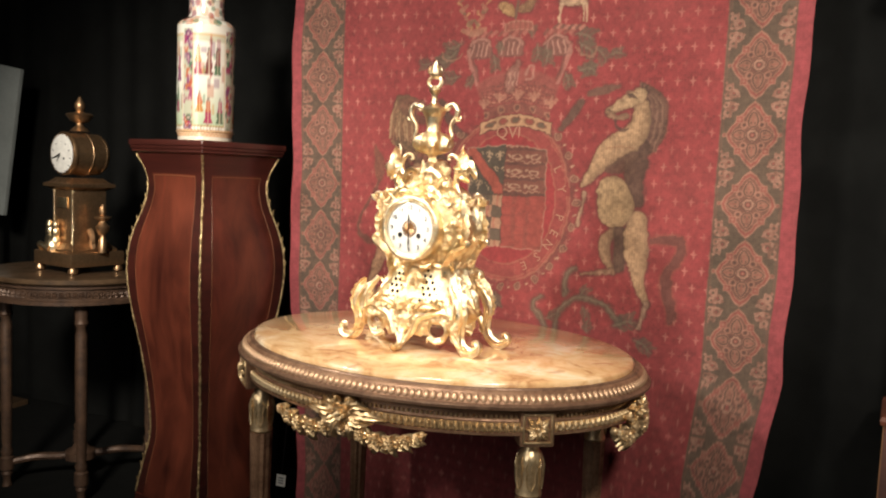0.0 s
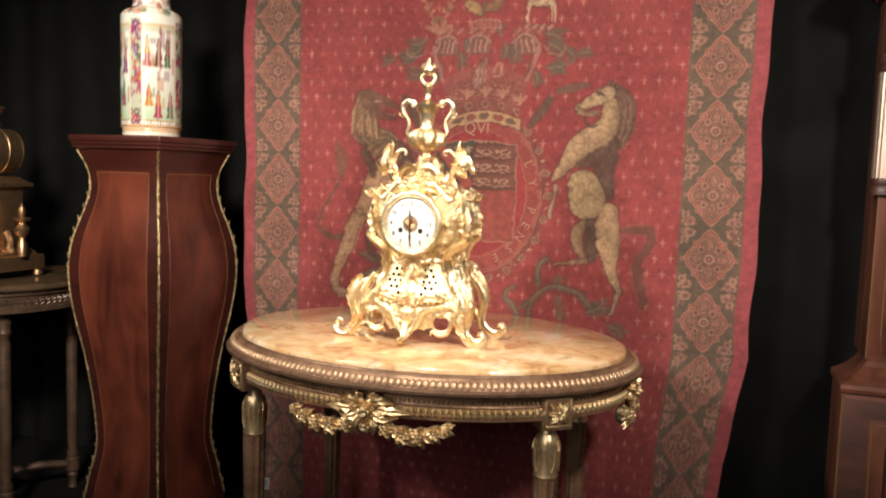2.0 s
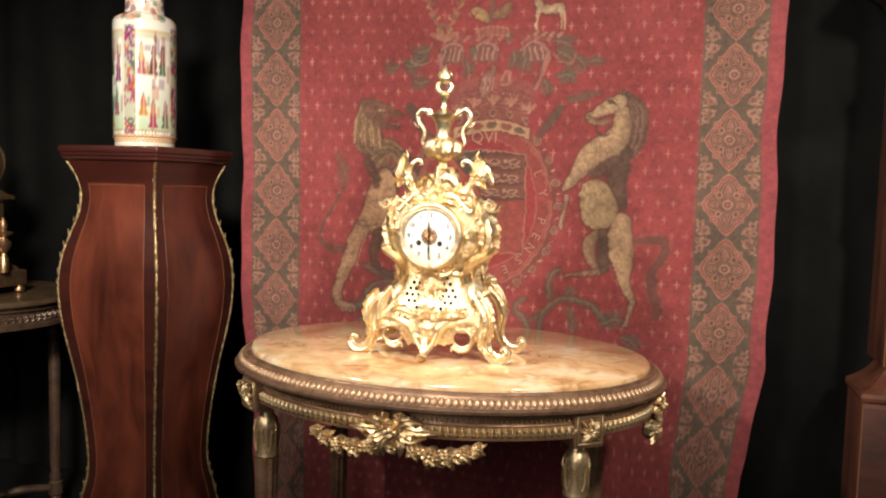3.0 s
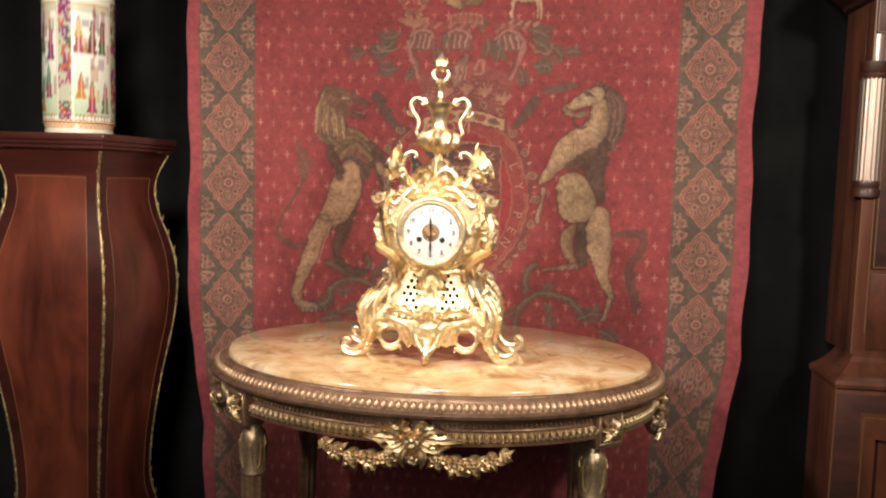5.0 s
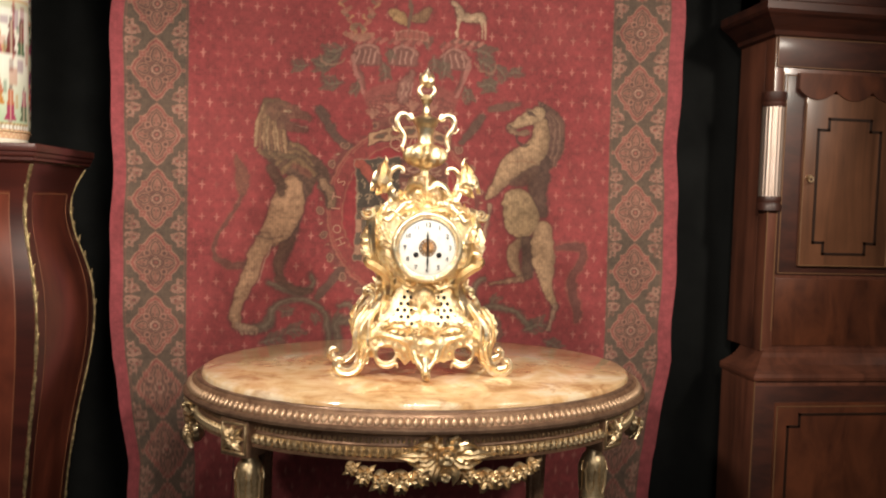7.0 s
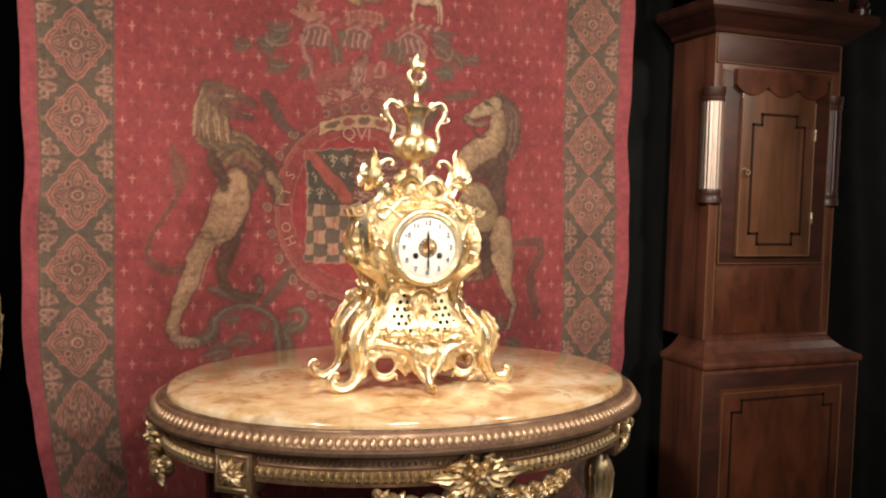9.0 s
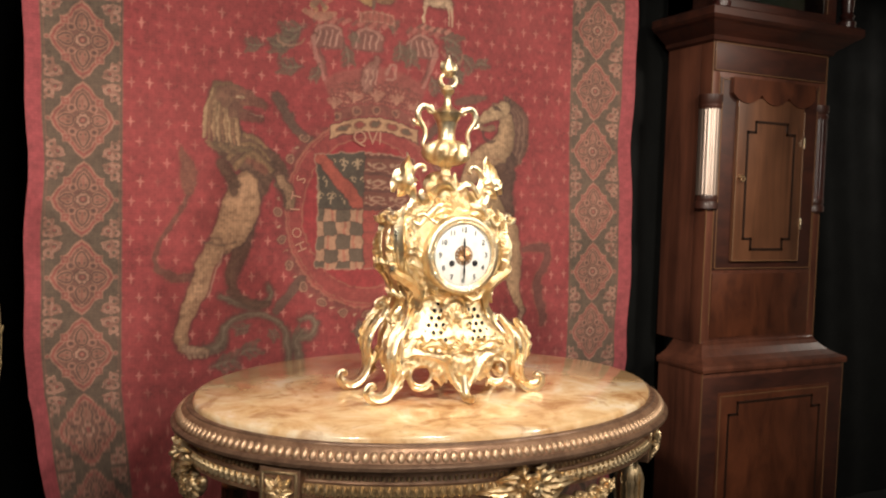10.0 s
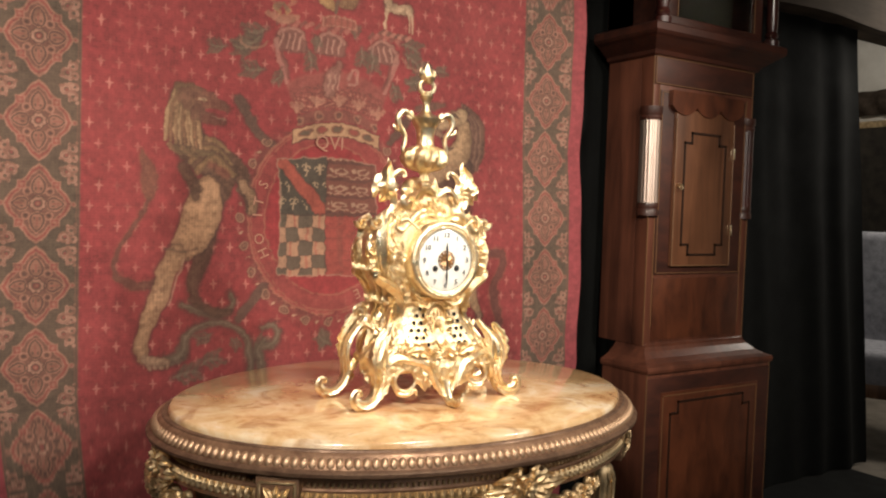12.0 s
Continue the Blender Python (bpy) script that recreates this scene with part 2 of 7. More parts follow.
def volute(centre, r, turns, start, ahead, up, thick, n=28):
    """Points of a scroll that winds inwards from radius r; ahead and up span its plane."""
    f, u, c = Vector(ahead), Vector(up), Vector(centre)
    out = []
    for k in range(n):
        s = k / (n - 1)
        a = start + turns * 2 * math.pi * s
        q = r * (1 - 0.82 * s)
        v = c + f * (q * math.cos(a)) + u * (q * math.sin(a))
        out.append((*v, thick * (1 - 0.35 * s)))
    return out


def leaf(points, width, bm=None, side=(1, 0, 0), lobes=4, n=17, thick=0.0012):
    """An acanthus-like leaf along the points, with scalloped edges and a raised midrib."""
    bm = bm or bmesh.new()
    pos = smoothed(points, n)
    tan = np.gradient(pos, axis=0)
    s0 = Vector(side)
    top, under = [], []
    for k in range(n):
        s = k / (n - 1)
        t = Vector(tan[k]).normalized()
        b = s0 - t * s0.dot(t)
        b.normalize()
        nrm = t.cross(b)
        w = width * (math.sin(math.pi * min(1, s * 0.92 + 0.1)) ** 0.75) * (0.62 + 0.5 * abs(math.sin(lobes * math.pi * s)))
        w = max(w, width * 0.05)
        p = Vector(pos[k])
        top.append([tuple(p + b * w * u + nrm * h * width) for u, h in ((-1, 0.02), (-0.5, 0.42), (0, 0.12), (0.5, 0.42), (1, 0.02))])
        under.append([tuple(Vector(v) - nrm * thick) for v in top[-1]])
    ring = [a + b[::-1] for a, b in zip(top, under)]
    return grid(bm, ring, True)


def block(size, at=(0, 0, 0), bevel=0.004, bm=None, segments=2):
    """A bevelled box, size (x, y, z), its base's centre at `at`."""
    bm = bm or bmesh.new()
    made = bmesh.ops.create_cube(bm, size=1.0)["verts"]
    for v in made:
        v.co = Vector((v.co.x * size[0] + at[0], v.co.y * size[1] + at[1], (v.co.z + 0.5) * size[2] + at[2]))
    if bevel:
        edges = list({e for v in made for e in v.link_edges})
        bmesh.ops.bevel(bm, geom=edges, offset=bevel, segments=segments, affect="EDGES", profile=0.6)
    return bm


def ball(r, at, bm=None, u=10, v=7, scale=(1, 1, 1)):
    bm = bm or bmesh.new()
    m = Matrix.Translation(at) @ Matrix.Diagonal((*scale, 1))
    bmesh.ops.create_uvsphere(bm, u_segments=u, v_segments=v, radius=r, matrix=m)
    return bm


def torus(R, r, at=(0, 0, 0), bm=None, n=40, m=8, ahead=(1, 0, 0), up=(0, 0, 1), sx=1.0, sz=1.0):
    bm = bm or bmesh.new()
    f, u = Vector(ahead), Vector(up)
    w = f.cross(u)
    rows = []
    for k in range(n):
        a = 2 * math.pi * k / n
        d = f * math.cos(a) * sx + u * math.sin(a) * sz
        rows.append([tuple(Vector(at) + d * (R + r * math.cos(b)) + w * r * math.sin(b)) for b in (2 * math.pi * i / m for i in range(m))])
    return grid(bm, rows, True, True)


def square_loft(levels, at=(0, 0, 0), bm=None, corner=0.0):
    """A square body through (half-width, half-depth, z) levels, its corners cut by `corner`."""
    bm = bm or bmesh.new()
    rows = []
    for w, d, z in levels:
        c = min(corner, w * 0.4, d * 0.4)
        ring = [(w - c, -d), (w, -d + c), (w, d - c), (w - c, d), (-w + c, d), (-w, d - c), (-w, -d + c), (-w + c, -d)] if c else [(w, -d), (w, d), (-w, d), (-w, -d)]
        rows.append([(at[0] + x, at[1] + y, at[2] + z) for x, y in ring])
    return grid(bm, rows, True)


def lettering(text, size, depth=0.0006):
    """A bmesh of the text, centred, lying in the xz plane and facing -y."""
    cu = bpy.data.curves.new("lettering", "FONT")
    cu.body, cu.size, cu.extrude, cu.align_x, cu.align_y, cu.resolution_u = text, size, depth, "CENTER", "CENTER", 2
    ob = bpy.data.objects.new("lettering", cu)
    scene.collection.objects.link(ob)
    me = bpy.data.meshes.new_from_object(ob.evaluated_get(bpy.context.evaluated_depsgraph_get()))
    bm = bmesh.new()
    bm.from_mesh(me)
    bpy.data.objects.remove(ob)
    bpy.data.meshes.remove(me)
    bmesh.ops.transform(bm, matrix=pose(0, 0, 0, 90), verts=bm.verts)
    return bm


def structure(ob, label, category):
    return tagged(ob, label, category, kind="structure")


# ---- the shop's shell ----
structure(part("floor", block((9, 7.4, 0.1), (0.6, -0.5, -0.1), 0), FLOOR_STONE), "worn greyish brown stone shop floor", "floor")
tagged(part("floor_cloth", block((6.6, 4.6, 0.006), (-0.55, -1.3, 0.0), 0.002), CLOTH), "black cloth spread over the floor under the display", "floor cloth", kind="structure")
structure(part("ceiling", block((9, 7.4, 0.1), (0.6, -0.5, 2.6), 0), DARK_WALL), "dark low ceiling over the display", "ceiling")
structure(part("wall_north", block((9, 0.1, 2.6), (0.6, 3.25, 0), 0), PLASTER), "uneven white plaster wall behind the curtains", "wall")
# south wall is out of view; added white for the gilt to reflect
structure(part("wall_south", block((9, 0.1, 2.6), (0.6, -4.25, 0), 0), PLASTER), "unseen white plaster wall behind the viewer, added to close the room and reflect light", "wall")
structure(part("wall_west", block((0.1, 7.4, 2.6), (-3.95, -0.5, 0), 0), DARK_WALL), "dark shop side wall", "wall")
structure(part("wall_east", block((0.1, 7.4, 2.6), (5.15, -0.5, 0), 0), PLASTER), "uneven white plaster side wall", "wall")


def curtain(name, x0, x1, y, top, label, fold=0.035, waves=1.0, slant=0.0, seed=0.0, bottom=0.01):
    bm = bmesh.new()
    n = int((x1 - x0) / 0.02) + 2
    rows = []
    for j in range(26):
        s = j / 25
        z = top + (bottom - top) * s
        row = []
        for i in range(n):
            x = x0 + (x1 - x0) * i / (n - 1)
            f = math.sin(x * 31 * waves + 2 * math.sin(x * 7 + seed)) * 0.6 + noise.noise((x * 9, z * 0.7, seed)) * 1.3
            row.append((x + slant * s * i / (n - 1) + 0.01 * noise.noise((x * 3, z * 2, seed + 5)), y + fold * f * (0.45 + 0.7 * s), z))
        rows.append(row)
    back = [[(p[0], p[1] + 0.004, p[2]) for p in r] for r in rows]
    grid(bm, rows)
    grid(bm, back)
    return tagged(part(name, bm, CLOTH), label, "curtain")


curtain("black_curtain", -3.4, 0.62, 0.86, 2.3, "long black cloth curtain hanging in soft folds behind the display", 0.016, seed=1)
curtain("black_curtain", 0.58, 0.950, 0.545, 2.3, "black cloth curtain hanging beside the longcase clock", 0.02, 1.2, seed=4)
curtain("black_curtain", 0.85, 2.65, 0.82, 1.93, "black cloth curtain hanging from the old beam", 0.014, 0.7, slant=0.25, seed=8)


def make_beam():
    rows = []
    for i in range(40):
        x = 0.4 + i * 0.115
        w = [0.02 * noise.noise((x * 2, k * 3.1, 0)) for k in range(4)]
        rows.append([(x, 0.74 + w[0], 1.93 + w[1]), (x, 0.94 + w[2], 1.93 + w[3]), (x, 0.94 + w[0], 2.12 + w[2]), (x, 0.74 + w[1], 2.12 + w[0])])
    return tagged(part("ceiling_beam", grid(bmesh.new(), rows, True), BEAM_WOOD), "rough old timber beam above the black curtain", "beam", kind="structure")


make_beam()


# ---- tapestry ----
SHEET_X, SHEET_Z = (-0.666, 0.672), (0.12, 2.02)


def sheet_y(x, z):
    """How the hanging tapestry billows: its right side and its foot stand a little forward, its edges curl."""
    y = 0.392 - 0.022 * np.clip((x + 0.1) / 0.7, 0, 1) - 0.022 * np.clip((1.25 - z) / 0.4, 0, 1) * np.clip((x + 0.3) / 0.7, 0, 1)
    y = y + 0.004 * np.sin(x * 9 + z * 2.2) + 0.003 * np.sin(z * 6 - x * 4)
    y = y - 0.012 * np.clip((-0.2 - x) / 0.3, 0, 1)
    return y - 0.02 * np.clip((np.abs(x) - 0.56) / 0.11, 0, 1) ** 2


def woven_design(xs, zs):
    """The colours of the tapestry over the sheet."""
    rng = np.random.RandomState(4)
    X, Z = np.meshgrid(xs, zs)
    C = np.empty(X.shape + (3,))
    C[:] = (0.228, 0.034, 0.037)

    def soft(cells):
        g = rng.rand(cells * 2 + 2, cells + 2)
        v, u = (zs - SHEET_Z[0]) / (SHEET_Z[1] - SHEET_Z[0]) * cells * 1.5, (xs - SHEET_X[0]) / (SHEET_X[1] - SHEET_X[0]) * cells
        iv, iu = v.astype(int), u.astype(int)
        fv, fu = (v - iv)[:, None], (u - iu)[None]
        fv, fu = fv * fv * (3 - 2 * fv), fu * fu * (3 - 2 * fu)
        return (g[iv][:, iu] * (1 - fv) + g[iv + 1][:, iu] * fv) * (1 - fu) + (g[iv][:, iu + 1] * (1 - fv) + g[iv + 1][:, iu + 1] * fv) * fu

    n1, n2, n3, n4, n5 = soft(9), soft(34), soft(110), soft(60), soft(240)
    # the weave's uneven outline
    XW = X + 0.005 * (n2 - 0.5) + 0.006 * (n3 - 0.5) + 0.002 * (n5 - 0.5)
    ZW = Z + 0.005 * (n4 - 0.5) + 0.004 * (n5 - 0.5)

    def window(x0, x1, z0, z1):
        i0, i1 = np.searchsorted(zs, z0), np.searchsorted(zs, z1)
        j0, j1 = np.searchsorted(xs, x0), np.searchsorted(xs, x1)
        return slice(i0, max(i1, i0 + 1)), slice(j0, max(j1, j0 + 1))

    def lay(mask, colour, amount=1.0, w=None):
        c = C if w is None else C[w]
        m = np.clip(mask, 0, 1)[..., None] * amount
        c[:] = c * (1 - m) + np.array(colour) * m

    def inside(d, blur=0.0012):
        return np.clip(0.5 - d / (2 * blur), 0, 1)

    def bent(pts):
        """A smooth course of (x, z, r) through the points."""
        if len(pts) < 3:
            return pts
        p = [pts[0]] + list(pts) + [pts[-1]]
        out = []
        for i in range(1, len(p) - 2):
            for t in (0, 0.25, 0.5, 0.75):
                out.append(tuple(0.5 * (2 * p[i][k] + (p[i + 1][k] - p[i - 1][k]) * t + (2 * p[i - 1][k] - 5 * p[i][k] + 4 * p[i + 1][k] - p[i + 2][k]) * t * t + (3 * p[i][k] - p[i - 1][k] - 3 * p[i + 1][k] + p[i + 2][k]) * t ** 3) for k in range(3)))
        return out + [pts[-1]]

    def field(pts, extra=0.01):
        """Distance to a tapering course, and which way across it, inside a window."""
        pts = bent(pts)
        r = max(p[2] for p in pts) + extra
        w = window(min(p[0] for p in pts) - r, max(p[0] for p in pts) + r, min(p[1] for p in pts) - r, max(p[1] for p in pts) + r)
        x, z = XW[w], ZW[w]
        d, side = np.full(x.shape, 9.0), np.zeros(x.shape)
        for a, b in zip(pts, pts[1:]):
            dx, dz = b[0] - a[0], b[1] - a[1]
            t = np.clip(((x - a[0]) * dx + (z - a[1]) * dz) / (dx * dx + dz * dz + 1e-9), 0, 1)
            ox, oz = x - a[0] - t * dx, z - a[1] - t * dz
            rad = a[2] + (b[2] - a[2]) * t
            e = np.hypot(ox, oz) - rad
            near = e < d
            d = np.where(near, e, d)
            side = np.where(near, (ox * 0.8 - oz * 0.45) / np.maximum(rad, 1e-4), side)
        return w, d, side

    def stroke(pts, colour, amount=0.8, blur=0.0016):
        w, d, side = field(pts)
        lay(inside(d, blur), colour, amount, w)

    def figure(pts, colour, amount=0.90, rim=(0.055, 0.03, 0.024), shadow=0.55, outline=0.004):
        """A modelled limb: dark outline, light belly, shaded far side, hatching along the threads."""
        w, d, side = field(pts, 0.016)
        lay(inside(d - outline, 0.0035), rim, 0.62 * amount, w)
        lay(inside(d, 0.0016), [c * 0.5 for c in colour], amount, w)
        edge = np.clip(-d / 0.010, 0, 1) ** 0.7
        lit = (0.30 + 0.70 * edge) * np.clip(1.02 - shadow * np.clip(side + 0.15, 0, 1.4), 0, 1)
        hatch = 0.80 + 0.16 * np.sin(X[w] * 1050 + 5 * n2[w]) + 0.5 * (n5[w] - 0.5) + 0.45 * (n3[w] - 0.5)
        lay(inside(d, 0.0016) * np.clip(lit * hatch, 0, 1.1), colour, amount, w)

    def frond(x, z, deg, size, colour, light, amount=0.75):
        """A lobed leaf with a pale rib and a curled tip."""
        c, s = math.cos(math.radians(deg)), math.sin(math.radians(deg))
        at = lambda u, v, r: (x + size * (u * c - v * s), z + size * (u * s + v * c), r * size)
        stroke([at(0, 0, 0.10), at(0.4, 0.10, 0.22), at(0.8, 0.02, 0.14), at(1.0, -0.15, 0.05)], (0.065, 0.05, 0.04), amount * 0.75, 0.004)
        for k, u in enumerate((0.2, 0.45, 0.7)):
            stroke([at(u, 0.05, 0.07), at(u + 0.18, 0.30, 0.09), at(u + 0.32, 0.34, 0.03)], colour, amount, 0.002)
            stroke([at(u, 0.0, 0.06), at(u + 0.20, -0.24, 0.08), at(u + 0.30, -0.22, 0.03)], colour, amount, 0.002)
        stroke([at(0.05, 0.02, 0.035), at(0.5, 0.08, 0.05), at(0.92, -0.06, 0.02)], light, amount * 0.75, 0.0015)

    BROWN, DARK = (0.15, 0.075, 0.045), (0.055, 0.032, 0.026)
    LEAF, SAGE = (0.100, 0.075, 0.052), (0.19, 0.145, 0.098)
    # sprigs in staggered rows, each worn in its own way
    row = np.round((Z - 1.309) / 0.0376)
    cx = X - 0.0168 * ((row + 1) % 2)
    col = np.round(cx / 0.0336)
    ha, hb, hc = [(np.sin(col * a + row * b) * 43758.5) % 1 for a, b in ((12.9, 78.2), (39.3, 11.1), (73.1, 52.2))]
    u, v = cx - col * 0.0336 + 0.003 * (ha - 0.5) + 0.002 * (n5 - 0.5), Z - 1.309 - row * 0.0376 + 0.003 * (hb - 0.5) + 0.002 * (n3 - 0.5)
    arm = lambda a, b, long, wide: inside(np.maximum(np.abs(a) - wide * np.clip(1.25 - np.abs(b) / long, 0.25, 1), np.abs(b) - long), 0.0009)
    sprig = np.maximum(arm(u, v, 0.0092 + 0.002 * hc, 0.0022), arm(v - 0.001, u, 0.0074, 0.0021))
    sprig = np.maximum(sprig, inside(np.hypot(u, v) - 0.0031))
    lay(sprig * (0.15 + 0.85 * hc ** 0.7) * np.clip(0.25 + 1.1 * n4, 0, 1), (0.48, 0.19, 0.155), 0.76)

    # scrolling stems and leaves of the compartment under the supporters
    for pts in ([(-0.351, 0.786, 0.010), (-0.317, 0.797, 0.011), (-0.295, 0.840, 0.007), (-0.236, 0.858, 0.006), (-0.189, 0.829, 0.006), (-0.174, 0.79, 0.008), (-0.175, 0.74, 0.008)],
                [(-0.313, 0.895, 0.006), (-0.287, 0.881, 0.009), (-0.250, 0.873, 0.008), (-0.222, 0.880, 0.006), (-0.211, 0.896, 0.005), (-0.219, 0.912, 0.005)],
                [(-0.150, 0.840, 0.004), (-0.125, 0.845, 0.005), (-0.113, 0.825, 0.006), (-0.130, 0.806, 0.007), (-0.158, 0.800, 0.010), (-0.150, 0.765, 0.010)],
                [(0.151, 0.750, 0.006), (0.161, 0.803, 0.006), (0.190, 0.834, 0.006), (0.221, 0.846, 0.007), (0.277, 0.833, 0.006), (0.31, 0.80, 0.008)],
                [(0.174, 0.850, 0.007), (0.172, 0.880, 0.007), (0.183, 0.906, 0.005), (0.20, 0.915, 0.003)],
                [(0.115, 0.838, 0.004), (0.097, 0.828, 0.006), (0.092, 0.806, 0.006), (0.108, 0.794, 0.008), (0.125, 0.765, 0.008)]):
        stroke([(x, z, r + 0.005) for x, z, r in pts], DARK, 0.55, 0.005)
        stroke(pts, LEAF, 0.85, 0.003)
        stroke([(x, z + 0.002, r * 0.3) for x, z, r in pts], SAGE, 0.6)
    for x, z, deg, size in ((-0.255, 0.835, 200, 0.035), (-0.215, 0.825, -60, 0.03), (-0.276, 0.771, 20, 0.05), (-0.33, 0.752, 10, 0.06), (-0.02, 0.835, -80, 0.045), (0.0, 0.80, 140, 0.04), (0.221, 0.826, -70, 0.03), (0.24, 0.765, 100, 0.035), (0.30, 0.79, 20, 0.06), (0.35, 0.765, -30, 0.05), (0.21, 0.85, 40, 0.035), (-0.16, 0.79, 60, 0.04), (0.13, 0.785, 30, 0.035)):
        frond(x, z, deg, size, LEAF, SAGE, 0.7)
    for pts in ([(-0.147, 0.926, 0.008), (-0.17, 0.90, 0.009), (-0.199, 0.863, 0.009)], [(-0.205, 1.305, 0.011), (-0.165, 1.245, 0.010), (-0.13, 1.218, 0.006)], [(0.182, 1.303, 0.009), (0.16, 1.275, 0.009), (0.137, 1.241, 0.007)]):
        stroke([(x, z, r + 0.003) for x, z, r in pts], DARK, 0.55, 0.003)
        stroke(pts, (0.085, 0.062, 0.045), 0.7)
    stroke([(0.203, 1.323, 0.008), (0.234, 1.330, 0.010), (0.268, 1.337, 0.006)], LEAF, 0.75, 0.003)

    # ring with its chain
    ex, ez = (XW + 0.006) / 0.176, (ZW - 1.068) / 0.203
    er = np.hypot(ex, ez)
    lay(inside((er - 1.10) * 0.18, 0.010) * (er > 1.0) * (Z < 1.25) * np.clip(n2 * 1.7, 0, 1), (0.10, 0.048, 0.036), 0.6)
    lay(inside((er - 1.0) * 0.18), (0.235, 0.045, 0.042), 0.85)
    for edge, wide in ((1.0, 0.0024), (0.965, 0.0012), (0.80, 0.0014)):
        lay(inside(np.abs(er - edge) * 0.18 - wide) * (n3 > 0.15), (0.32, 0.125, 0.085), 0.65)
    lay(inside((er - 0.785) * 0.18), (0.26, 0.028, 0.034), 0.9)
    ang = np.arctan2(ez, ex)
    k = np.round(ang / (2 * math.pi / 24))
    ax, az = -0.006 + 0.193 * np.cos(k * 2 * math.pi / 24), 1.068 + 0.221 * np.sin(k * 2 * math.pi / 24)
    dist = np.hypot(XW - ax, ZW - az)
    low = Z < 1.232
    lay(inside(dist - 0.0105) * low, (0.13, 0.06, 0.045), 0.8)
    lay(inside(np.abs(dist - 0.0085) - 0.0011) * low, (0.36, 0.20, 0.13), 0.75)
    lay(inside(np.abs(dist - 0.003) - 0.001) * low, (0.33, 0.18, 0.11), 0.5)
    k2 = np.floor(ang / (2 * math.pi / 24)) + 0.5
    ax, az = -0.006 + 0.193 * np.cos(k2 * 2 * math.pi / 24), 1.068 + 0.221 * np.sin(k2 * 2 * math.pi / 24)
    knot = np.hypot((XW - ax) / 2.0, ZW - az - 0.3 * (XW - ax))
    lay(inside(knot - 0.0024) * low * (n3 > 0.2), (0.42, 0.27, 0.18), 0.8)

    # shield with its curved edge, quartered
    sx_ = np.where(X < 0, 0.110 - 0.010 * np.sin((Z - 0.95) * 13.0), 0.113 + 0.006 * np.sin((Z - 0.95) * 13.0))
    sd = np.maximum(np.abs(XW + 0.012) - sx_, np.maximum(ZW - 1.200 + 0.07 * np.abs(XW + 0.01), 0.948 - ZW))
    shield = inside(sd)
    left, upper = XW < -0.012, ZW > 1.078
    quarter = lambda a, b: shield * a * b
    lay(quarter(left, upper), (0.062, 0.052, 0.040))
    bx_, bz_ = XW + 0.118, ZW - 1.195
    bend = np.abs((bx_ * 0.74 + bz_ * 0.67)) - 0.0135
    lay(quarter(left, upper) * inside(bend), (0.285, 0.066, 0.047))
    lay(quarter(left, upper) * inside(np.abs(bend) - 0.0012), (0.12, 0.04, 0.03), 0.8)
    fx, fz = (XW + 0.1245 + 0.011 * (np.floor((ZW - 1.083) / 0.036) % 2)) % 0.028 - 0.014, (ZW - 1.083) % 0.036 - 0.018
    fleur = np.maximum.reduce([inside(np.maximum(np.abs(fx) - 0.0013, np.abs(fz) - 0.012)), inside(np.maximum(np.abs(fz + 0.001) - 0.0014, np.abs(fx) - 0.006)), inside(np.abs(np.hypot(np.abs(fx) - 0.005, fz - 0.004) - 0.004) - 0.0011) * (fz > 0.003)])
    lay(quarter(left, upper) * fleur * (bend > 0.006), (0.44, 0.30, 0.19), 0.85)
    cu, cz = np.floor((XW + 0.128) / 0.029), np.floor((ZW - 0.962) / 0.029)
    hh = (np.sin(cu * 12.3 + cz * 45.1) * 437.5) % 1
    check = (cu + cz) % 2
    lay(quarter(left, ~upper) * (check < 1), (0.36, 0.20, 0.128))
    lay(quarter(left, ~upper) * (check < 1) * inside(np.abs(((XW + 0.128) % 0.029) - 0.008 - 0.012 * hh) - 0.003), (0.33, 0.10, 0.07), 0.7)
    lay(quarter(left, ~upper) * (check >= 1), (0.100, 0.076, 0.055))
    gx, gz = np.abs((XW + 0.128) % 0.029 - 0.0145), np.abs((ZW - 0.962) % 0.029 - 0.0145)
    lay(quarter(left, ~upper) * inside(0.0135 - np.maximum(gx, gz)), DARK, 0.55)
    lay(quarter(~left, upper), (0.155, 0.055, 0.042))
    bz = (ZW - 1.082) % 0.036 - 0.018
    for cxm in (0.012, 0.062):
        beast = np.minimum.reduce([np.abs(np.hypot((XW - cxm - 0.008) / 2.3, bz) - 0.0055) - 0.0013, np.hypot((XW - cxm + 0.013) / 1.2, bz - 0.003) - 0.0042, np.abs(bz + 0.011 + 0.002 * np.sin(XW * 300)) - 0.0012])
        lay(quarter(~left, upper) * inside(beast) * (np.abs(XW - cxm) < 0.026) * (n5 > 0.2), (0.40, 0.25, 0.17), 0.8)
    lay(quarter(~left, upper) * inside(np.abs(np.abs(bz) - 0.0165) - 0.0014), DARK, 0.75)
    lay(quarter(~left, ~upper), (0.262, 0.056, 0.045), 0.9)
    for px in (0.022, 0.058):
        lay(quarter(~left, ~upper) * inside(np.abs(XW - px) - 0.006) * (n3 > 0.3), (0.17, 0.05, 0.04), 0.55)
    lay(quarter(~left, ~upper) * inside(np.abs(np.sin(ZW * 110 + 4 * n2)) * 0.01 - 0.0016) * (n2 > 0.4), (0.15, 0.045, 0.035), 0.55)
    lay(inside(np.abs(sd) - 0.0013), (0.38, 0.24, 0.17), 0.6)
